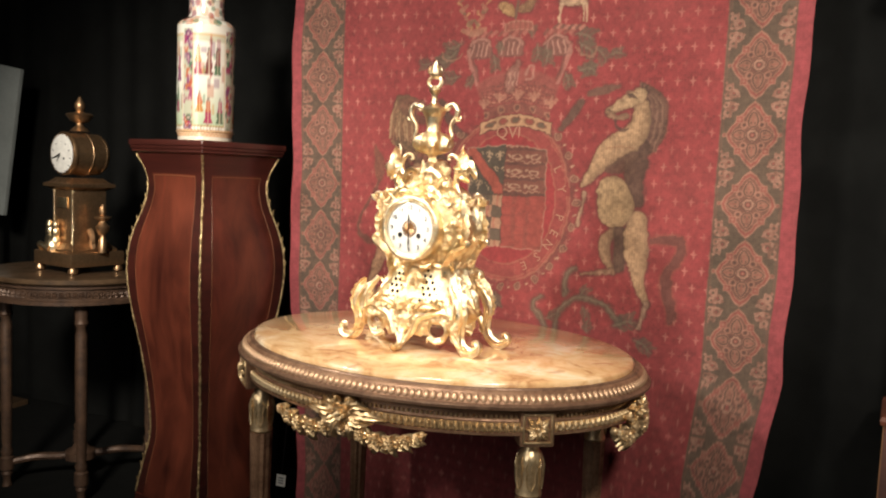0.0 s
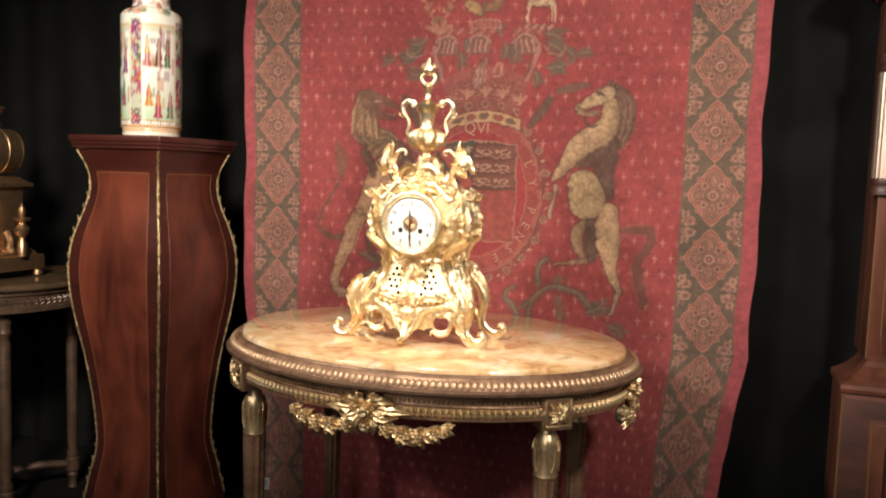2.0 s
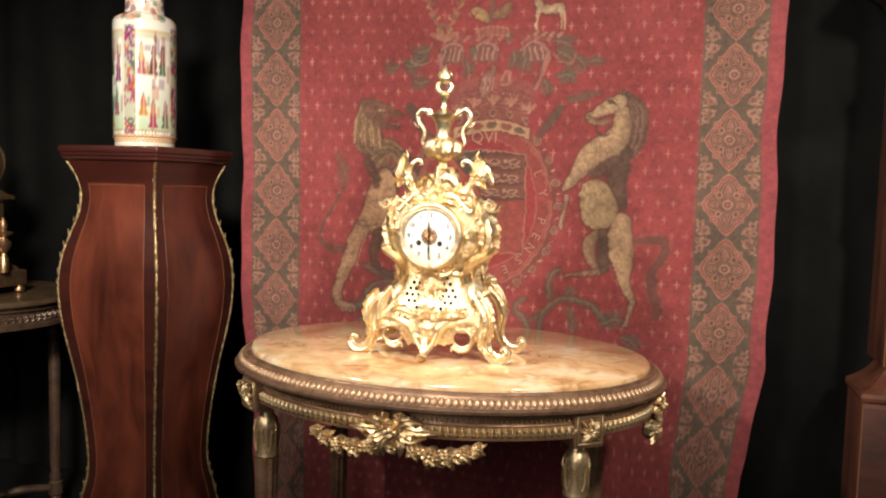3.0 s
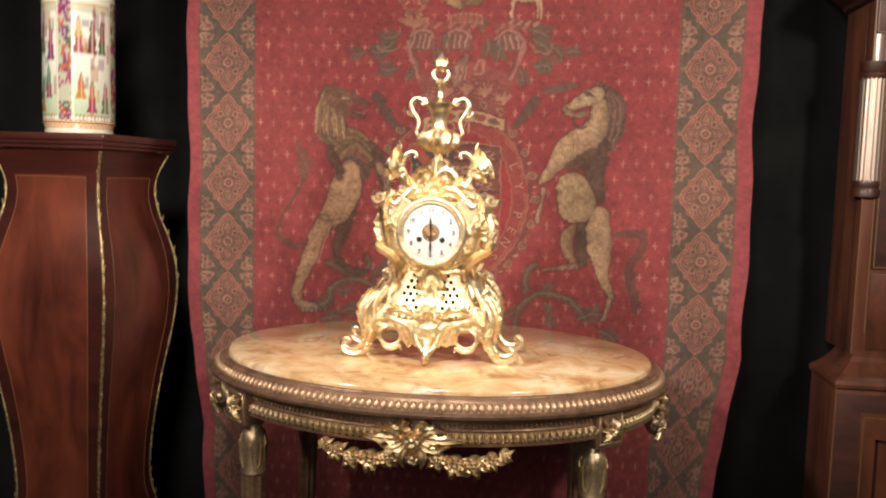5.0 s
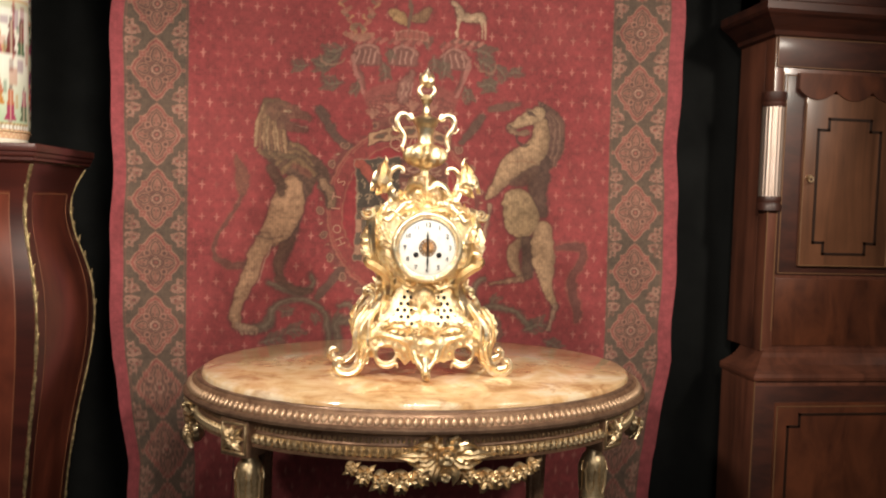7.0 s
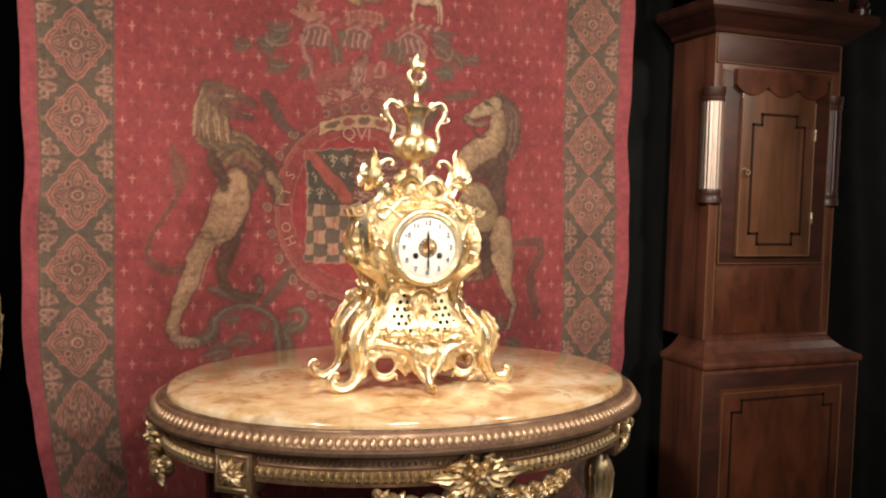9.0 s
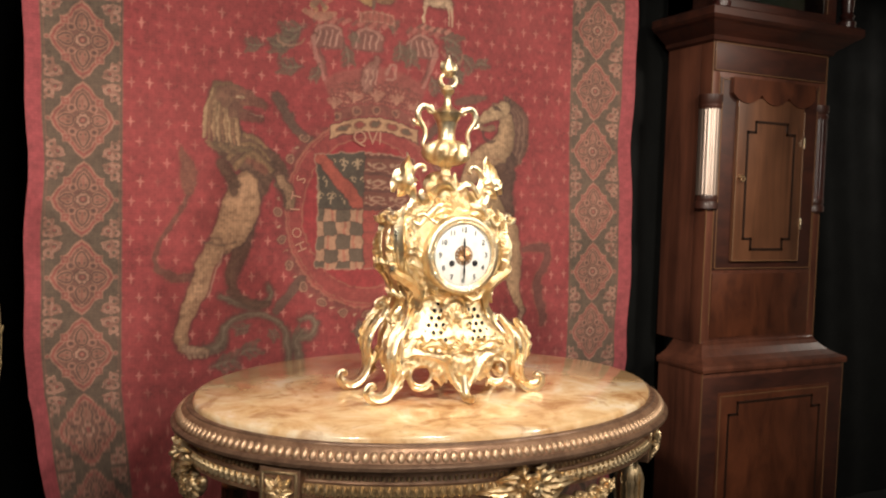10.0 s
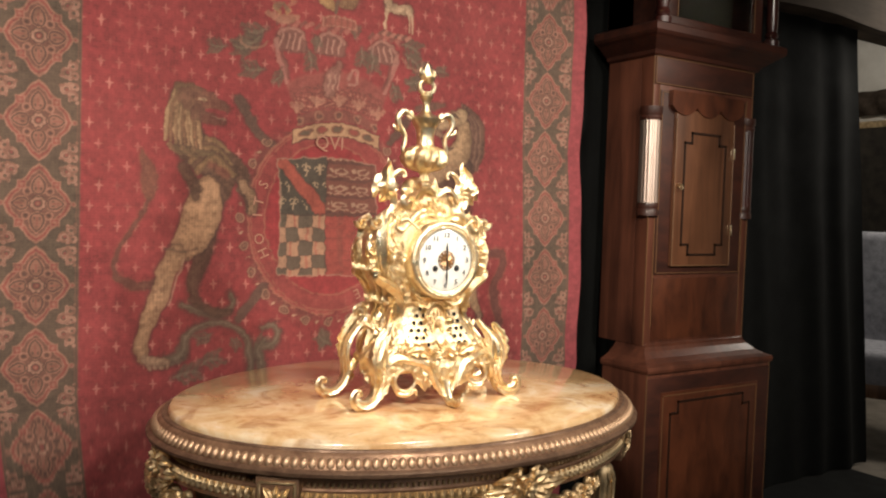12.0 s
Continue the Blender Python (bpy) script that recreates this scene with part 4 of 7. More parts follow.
    for sgn, edge in ((-1, -0.640), (1, 0.641)):
        lay(inside(sgn * (edge - X), 0.0015), (0.25, 0.042, 0.052))

    # wear, and the slubs of warp and weft
    slub = np.sin(Z * 2 * math.pi / 0.0052) * 0.04 * (0.5 + n2) + np.sin(X * 2 * math.pi / 0.0067) * 0.025
    grain = rng.rand(*X.shape) - 0.5
    C *= (0.77 + 0.22 * n1 + 0.24 * (n3 - 0.5) + 0.18 * (n2 - 0.5) + 0.26 * (n5 - 0.5) + 0.20 * grain + slub)[..., None]
    fadeall = 0.10 * n1 + 0.04
    C[:] = C * (1 - fadeall[..., None]) + np.array((0.21, 0.098, 0.078)) * fadeall[..., None]
    return np.clip(C, 0.004, 0.9)


def coloured_sheet(name, P, C, mat, close=False):
    """A mesh over a grid of points P with a design of colours C."""
    nv, nu = P.shape[:2]
    idx = np.arange(nv * nu).reshape(nv, nu)
    nxt = np.roll(idx, -1, axis=1) if close else idx[:, 1:]
    cur = idx if close else idx[:, :-1]
    quads = np.stack([cur[:-1], nxt[:-1], nxt[1:], cur[1:]], -1).reshape(-1, 4)
    me = bpy.data.meshes.new(name)
    me.vertices.add(nv * nu)
    me.vertices.foreach_set("co", P.reshape(-1).astype(np.float32))
    me.loops.add(quads.size)
    me.loops.foreach_set("vertex_index", quads.reshape(-1).astype(np.int32))
    me.polygons.add(len(quads))
    me.polygons.foreach_set("loop_start", np.arange(0, quads.size, 4, dtype=np.int32))
    me.update(calc_edges=True)
    me.polygons.foreach_set("use_smooth", [True] * len(quads))
    a = me.color_attributes.new("design", "FLOAT_COLOR", "POINT")
    a.data.foreach_set("color", np.concatenate([C, np.ones(C.shape[:2] + (1,))], -1).reshape(-1).astype(np.float32))
    me.materials.append(mat)
    return new(name, me)


def make_tapestry():
    xs = np.concatenate([np.linspace(SHEET_X[0], -0.49, 150, endpoint=False), np.linspace(-0.49, 0.49, 640, endpoint=False), np.linspace(0.49, SHEET_X[1], 150)])
    zs = np.concatenate([np.linspace(SHEET_Z[0], 0.70, 90, endpoint=False), np.linspace(0.70, 1.60, 600, endpoint=False), np.linspace(1.60, SHEET_Z[1], 60)])
    X, Z = np.meshgrid(xs, zs)
    C = woven_design(xs, zs)
    wob = np.clip((np.abs(X) - 0.5) / 0.17, 0, 1) * (0.0035 * np.sin(Z * 13 + np.sign(X)) + 0.002 * np.sin(Z * 29)) - 0.045 * np.clip((0.72 - Z) / 0.25, 0, 1) * np.clip((np.abs(X) - 0.3) / 0.37, 0, 1) * np.sign(X)
    P = np.stack([X + wob, sheet_y(X, Z), Z], -1)
    ob = coloured_sheet("armorial_tapestry", P, C, TAPESTRY)
    tagged(ob, "faded red woven armorial tapestry with dark green medallion borders", "tapestry")
    thread = plain("woven_letter_thread", (0.37, 0.185, 0.13), 0.95)
    # motto round the ring
    letters = [("QVI", 0), ("S", 67), ("T", 79), ("I", 88), ("O", 104), ("H", 114), ("L", -64), ("Y", -80), ("P", -102), ("E", -115), ("N", -126), ("S", -140), ("E", -155)]
    for text, deg in letters:
        a = radians(90 + deg)
        x, z = -0.006 + 0.156 * math.cos(a), 1.068 + (0.163 if text == 'QVI' else 0.176) * math.sin(a)
        l = part("woven_letter", lettering(text, 0.041 if text == "QVI" else 0.030, 0.0003), thread, ob, smooth=False)
        l.matrix_basis = pose(x, float(sheet_y(np.array(x), np.array(z))) - 0.0021, z, 0, -deg, 0)
    return ob


make_tapestry()


# ---- oval marble-topped table ----
TX, TY, TOP = 0.0075, 0.047, 0.768
EA, EB = 0.4233, 0.321


def oval(o, th):
    return (EA + o) * math.cos(th), (EB + o) * math.sin(th)


def oval_loft(profile, n=120, bm=None, caps=True):
    rows = [[(*oval(o, 2 * math.pi * k / n), z) for k in range(n)] for o, z in profile]
    return grid(bm or bmesh.new(), rows, True, caps=caps)


def even_angles(n, o):
    """Angles that space n marks evenly along the oval."""
    th = np.linspace(0, 2 * math.pi, 2000)
    s = np.concatenate([[0], np.cumsum(np.hypot(np.diff((EA + o) * np.cos(th)), np.diff((EB + o) * np.sin(th))))])
    return np.interp(np.linspace(0, s[-1], n, endpoint=False), s, th)


def oval_frame(o, th, z):
    """Pose on the oval: x along the edge, -y outwards."""
    x, y = oval(o, th)
    nx, ny = math.cos(th) / (EA + o), math.sin(th) / (EB + o)
    return pose(x, y, z, 0, 0, math.degrees(math.atan2(ny, nx)) + 90)


def stamp(bm, verts, faces, m):
    vs = [bm.verts.new(m @ Vector(v)) for v in verts]
    for f in faces:
        bm.faces.new([vs[i] for i in f])


def template(bm):
    bm.verts.index_update()
    vs = [v.co.copy() for v in bm.verts]
    fs = [[v.index for v in f.verts] for f in bm.faces]
    bm.free()
    return vs, fs


def rows_of(make, n, o, z, tilt=0.0):
    vs, fs = template(make())
    bm = bmesh.new()
    for th in even_angles(n, o):
        stamp(bm, vs, fs, oval_frame(o, th, z) @ pose(0, 0, 0, tilt))
    return bm


def flower(r, bm=None, at=(0, 0, 0), petals=6):
    """A carved rose facing -y: two whorls of cupped petals round a bud."""
    bm = bm or bmesh.new()
    for ring, (n, q, lift) in enumerate(((petals, 1.0, 0.20), (petals - 2, 0.58, 0.55))):
        for k in range(n):
            a = 2 * math.pi * k / n + ring * 0.6
            c, s = math.cos(a), math.sin(a)
            leaf([(at[0] + 0.10 * r * c, at[1], at[2] + 0.10 * r * s), (at[0] + 0.55 * q * r * c, at[1] - r * lift, at[2] + 0.55 * q * r * s), (at[0] + q * r * c, at[1] - r * (lift - 0.05), at[2] + q * r * s)], r * 0.66 * (1 - 0.2 * ring), bm, (-s, 0, c), 0.5, 7, 0.003)
    return ball(r * 0.24, (at[0], at[1] - r * 0.55, at[2]), bm, 7, 5)


def rose(r, at, petals=6):
    """A full carved rose facing -y in one skin: two whorls of lobed petals round a bud."""
    rings = ((0.60, 0.62, 0, 0.0), (0.98, 0.12, 1, 0.0), (1.05, -0.12, 1, 0.0), (0.86, -0.30, 1, 0.0), (0.60, -0.16, 1, 0.0), (0.66, -0.46, 1, 0.5), (0.62, -0.66, 1, 0.5), (0.42, -0.62, 1, 0.5), (0.27, -0.50, 0, 0.0), (0.28, -0.72, 0, 0.0), (0.18, -0.88, 0, 0.0), (0.02, -0.94, 0, 0.0))
    rows = []
    for q, y, lobed, shift in rings:
        row = []
        for k in range(48):
            a = 2 * math.pi * k / 48
            lobe = abs(math.cos(petals / 2 * a + shift * math.pi)) ** 0.6 if lobed else 1.0
            w = q * r * (0.74 + 0.26 * lobe)
            row.append((at[0] + w * math.cos(a), at[1] + r * (y + 0.16 * (1 - lobe)), at[2] + w * math.sin(a)))
        rows.append(row)
    return grid(bmesh.new(), rows, True)


def fluted_leg(height, r0, r1):
    """A tapered, fluted shaft from z=0 up."""
    return lathe([(r1 * 0.9, 0.0), (r1 * 1.25, 0.012), (r1 * 1.25, 0.03), (r1 * 0.8, 0.045), (r1, 0.06)] + [(r1 + (r0 - r1) * s, 0.06 + (height - 0.06) * s) for s in np.linspace(0.02, 1, 6)], 40, ribs=10, depth=0.07)


def make_oval_table():
    t = thing("oval_table", "oval gilt-carved side table with honey-coloured marble top", "table", (TX, TY, 0), turn=0.8)
    part("marble_top", oval_loft([(-0.06, TOP - 0.022), (-0.002, TOP - 0.022), (0.0, TOP - 0.018), (0.0, TOP - 0.006), (-0.002, TOP - 0.002), (-0.005, TOP), (-0.2, TOP)], 140), MARBLE, t, "polished honey and cream veined marble")
    rim = part("rim", oval_loft([(-0.01, TOP - 0.020), (-0.001, TOP - 0.010), (0.005, TOP - 0.0085), (0.009, TOP - 0.0095), (0.011, TOP - 0.0135), (0.014, TOP - 0.016), (0.0245, TOP - 0.0315), (0.029, TOP - 0.032), (0.0335, TOP - 0.0355), (0.0330, TOP - 0.0405), (0.0270, TOP - 0.0435), (0.0130, TOP - 0.0450), (0.0, TOP - 0.046)], 140), RIM_GILT, t, "bronzed moulded rim")
    part("egg_backing", oval_loft([(0.0095, TOP - 0.0115), (0.0125, TOP - 0.0128), (0.0155, TOP - 0.0155), (0.0258, TOP - 0.0305), (0.0262, TOP - 0.0330), (0.02, TOP - 0.0335)], 140, caps=False), DULL_GILT, rim)
    egg = lambda: lathe([(0.0014, -0.0088), (0.0048, -0.0062), (0.0061, -0.001), (0.0052, 0.0048), (0.0014, 0.0078)], 10, sy=0.62)
    first = part("egg", egg(), EGG_GILT, rim, "gilt egg-shaped moulding piece")
    for k, th in enumerate(even_angles(200, 0.0150)):
        m = oval_frame(0.0208, th, TOP - 0.0232) @ pose(0, 0, 0, -35)
        if k:
            again(first, m)
        else:
            first.matrix_basis = m
    part("apron", oval_loft([(-0.030, TOP - 0.045), (0.004, TOP - 0.0455), (0.004, TOP - 0.050), (0.0005, TOP - 0.052), (0.0005, TOP - 0.066), (0.002, TOP - 0.0685), (0.006, TOP - 0.070), (0.006, TOP - 0.085), (0.010, TOP - 0.087), (0.010, TOP - 0.092), (-0.002, TOP - 0.094), (-0.03, TOP - 0.094)], 140), DULL_GILT, t, "bronzed gesso apron")
    cube = lambda: block((0.0044, 0.005, 0.0062), (0, 0, 0), 0.0008, segments=1)
    d = part("dentil_moulding", rows_of(cube, 270, 0.0022, TOP - 0.0640), GILT_WOOD, t, "fine row of carved beads")
    d["kind"] = "stuff"
    lf = lambda: leaf([(0, -0.0005, 0.015), (0, -0.004, 0.010), (0, -0.0045, 0.003), (0, -0.001, -0.001)], 0.0062, lobes=2, n=7)
    band = part("leaf_band", oval_loft([(0.003, TOP - 0.0875), (0.0072, TOP - 0.0870), (0.0068, TOP - 0.0705), (0.003, TOP - 0.0700)], 140, caps=False), GILT_WOOD, t)
    first = part("leaf", lf(), GILT_WOOD, band, "small carved gilt leaf")
    for k, th in enumerate(even_angles(190, 0.006)):
        m = oval_frame(0.006, th, TOP - 0.0855)
        if k:
            again(first, m)
        else:
            first.matrix_basis = m
    # corner blocks, legs
    for sx, sy in ((-1, -1), (1, -1), (1, 1), (-1, 1)):
        m = pose(sx * 0.330 - 0.007, sy * 0.214, 0, 0, 0, (37 if sy < 0 else 143) * sx)
        b = part("corner_block", block((0.062, 0.045, 0.066), (0, 0.0145, TOP - 0.112), 0.004), DULL_GILT, t)
        b.matrix_basis = m
        f = bmesh.new()
        block((0.052, 0.004, 0.004), (0, -0.009, TOP - 0.106), 0.001, f, 1)
        block((0.052, 0.004, 0.004), (0, -0.009, TOP - 0.056), 0.001, f, 1)
        block((0.004, 0.004, 0.05), (-0.025, -0.009, TOP - 0.104), 0.001, f, 1)
        block((0.004, 0.004, 0.05), (0.025, -0.009, TOP - 0.104), 0.001, f, 1)
        for k in range(8):
            a = k * math.pi / 4
            q = 0.021 if k % 2 == 0 else 0.025
            leaf([(0, -0.010, TOP - 0.079), (0.5 * q * math.cos(a), -0.016, TOP - 0.079 + 0.5 * q * math.sin(a)), (q * math.cos(a), -0.009, TOP - 0.079 + q * math.sin(a))], 0.0075, f, (-math.sin(a), 0, math.cos(a)), 2, 7)
        ball(0.005, (0, -0.013, TOP - 0.079), f, 8, 6)
        part("rosette", f, GILT_WOOD, b, "gilt carved square rosette")
        lx, ly = (m @ Vector((0, 0.032, 0)))[:2]
        leg = part("leg", fluted_leg(0.555, 0.0225, 0.013), DULL_GILT, t, "tapered fluted leg, bronzed and gilt")
        leg.matrix_basis = pose(lx, ly, 0)
        part("leg_neck", lathe([(0.016, 0.553), (0.022, 0.556), (0.024, 0.560), (0.0225, 0.566), (0.0235, 0.60), (0.0238, 0.62), (0.021, 0.634), (0.015, 0.642), (0.0135, 0.648), (0.014, 0.654), (0.022, 0.657), (0.022, 0.660)], 24), GILT_WOOD, leg, "gilt turned leg head")
        for k in range(6):
            a = k * math.pi / 3
            c, s = math.cos(a), math.sin(a)
            part("leg_leaf", leaf([(0.023 * c, 0.023 * s, 0.57), (0.0240 * c, 0.0240 * s, 0.60), (0.0235 * c, 0.0235 * s, 0.622), (0.017 * c, 0.017 * s, 0.636)], 0.010, None, (-s, c, 0), 3, 9), GILT_WOOD, leg)
    # garlands: front, back and the two ends
    rng = random.Random(5)
    for th, span in ((-math.pi / 2, 0.15), (math.pi / 2, 0.15), (0.0, 0.085), (math.pi, 0.085)):
        m = oval_frame(0.004, th, 0)
        small = span / 0.15
        bow = sweep([(-0.05 * small, -0.006, TOP - 0.086, 0.004), (-0.02, -0.010, TOP - 0.078, 0.006), (0.0, -0.012, TOP - 0.084, 0.007), (0.02, -0.010, TOP - 0.078, 0.006), (0.05 * small, -0.006, TOP - 0.086, 0.004)], 24, 8)
        g = part("garland", bow, GILT_WOOD, t, "gilt carved swag of roses and leaves under a bow")
        g.matrix_basis = m
        part("rose", rose(0.0195, (0, -0.016, TOP - 0.078), 6), GILT_WOOD, g)
        part("rose", rose(0.0150, (0, -0.011, TOP - 0.110), 5), GILT_WOOD, g)
        for sx in (-1, 1):
            for k, (q, dz) in enumerate(((0.055, 0.016), (0.088, 0.000), (0.060, -0.016), (0.030, 0.026))):
                part("bow_leaf", leaf([(0.008 * sx, -0.010, TOP - 0.080), (q * 0.5 * sx, -0.021, TOP - 0.078 + dz), (q * sx * min(1, span / 0.13), -0.005, TOP - 0.080 + dz * 0.7)], 0.0095, None, (0, 0, 1), 4, 11), GILT_WOOD, g)
            part("bow_leaf", leaf([(0.006 * sx, -0.012, TOP - 0.092), (0.018 * sx, -0.020, TOP - 0.108), (0.014 * sx, -0.010, TOP - 0.128)], 0.0085, None, (1, 0, 0), 3, 9), GILT_WOOD, g)
            for k, (x, dz, r) in enumerate(((0.040, 0.113, 0.0150), (0.070, 0.120, 0.0175), (0.101, 0.119, 0.0165), (0.129, 0.111, 0.0140), (0.150, 0.101, 0.0105))):
                x, z = sx * x * small, TOP - dz
                y = 0.45 * x * x - 0.002
                part("flower", flower(r, ball(r * 0.85, (x, y + 0.002, z), None, 7, 5), (x, y - 0.009, z), 5 + k % 2), GILT_WOOD, g)
                tuft = bmesh.new()
                for j in range(5):
                    a = -0.5 - 2.2 * j / 4 + rng.uniform(-0.3, 0.3) + (math.pi if j == 4 else 0)
                    leaf([(x, y, z), (x + 0.8 * r * math.cos(a), y - 0.011, z + 0.8 * r * math.sin(a)), (x + 1.7 * r * math.cos(a), y - 0.003, z + 1.5 * r * math.sin(a))], r * 0.36, tuft, (-math.sin(a), 0, math.cos(a)), 2, 7)
                part("leaf_tuft", tuft, GILT_WOOD, g)
    return t


make_oval_table()


# ---- gilt rococo clock ----
CX, CY = 0.002, 0.012
LEVELS = [  # z above the marble, half-width, half-depth
    (0.054, 0.120, 0.078), (0.070, 0.130, 0.085), (0.090, 0.123, 0.082), (0.108, 0.107, 0.073), (0.128, 0.090, 0.064), (0.150, 0.080, 0.057), (0.172, 0.078, 0.056),
    (0.192, 0.088, 0.059), (0.215, 0.102, 0.065), (0.245, 0.113, 0.068), (0.275, 0.115, 0.067), (0.298, 0.106, 0.063), (0.316, 0.087, 0.056), (0.332, 0.064, 0.047), (0.344, 0.042, 0.038), (0.350, 0.022, 0.024)]


def body_size(z):
    L = np.array(LEVELS)
    return float(np.interp(z, L[:, 0], L[:, 1])), float(np.interp(z, L[:, 0], L[:, 2]))


def front_y(x, z, proud=0.0):
    w, d = body_size(z)
    return -d * max(0.0, 1 - abs(x / w) ** 3) ** (1 / 3) - proud


def make_body():
    q = smoothed(LEVELS, 230)
    rows = []
    n = 340
    for z, w, d in q:
        row = []
        for k in range(n):
            a = 2 * math.pi * k / n
            c, s = math.cos(a), math.sin(a)
            e = 3 + (2.5 * min(1.0, max(0.0, (0.135 - z) / 0.04)) if s < 0 else 0)
            r = (abs(c) ** e + abs(s) ** e) ** (-1 / e)
            x, y = w * r * c, d * r * s * (1.0 if s < 0 else 0.72)
            if s > 0:
                x *= 1 - 0.30 * min(1.0, y / (0.30 * d)) * min(1.0, max(0.0, (0.142 - z) / 0.035))
            p = Vector((x * 30, y * 30, z * 30))
            p += Vector((noise.noise(p * 0.7), noise.noise(p * 0.7 + Vector((9, 0, 0))), noise.noise(p * 0.7 + Vector((0, 9, 0))))) * 0.9
            flank = min(1.0, max(0.0, (abs(x) / w - 0.80) / 0.14))
            phase = y / d * 8.5 + 3.2 * math.sin((z - 0.05) * 21) + 1.2 * noise.noise(p * 0.25)
            ridge = (0.5 + 0.5 * math.cos(phase)) ** 2.5 + 0.45 * (0.5 + 0.5 * math.cos(phase * 2.6 + 1)) ** 3
            relief = flank * (0.0062 * ridge - 0.0025) + (1 - 0.55 * flank) * (0.0020 * (0.6 - 2 * abs(noise.noise(p * 1.3))) + 0.0019 * (0.5 - 2 * abs(noise.noise(p * 2.4))) + 0.0011 * (0.5 - 2 * abs(noise.noise(p * 5.5))))
            if y < 0 and abs(x) < 0.085 and 0.09 < z < 0.178:
                relief *= 0.12
            row.append((x + c * relief, y + s * relief, z))
        rows.append(row)
    return grid(bmesh.new(), rows, True)


def slim(top, factors, keep):
    """Narrows the castings of a thing about its axis, but not the round parts named in keep."""
    m = Matrix.Diagonal((*factors, 1.0))
    for ob in top.children:
        if ob.name.split(".")[0] in keep:
            continue
        for piece in [ob] + list(ob.children):
            piece.data.transform(m)


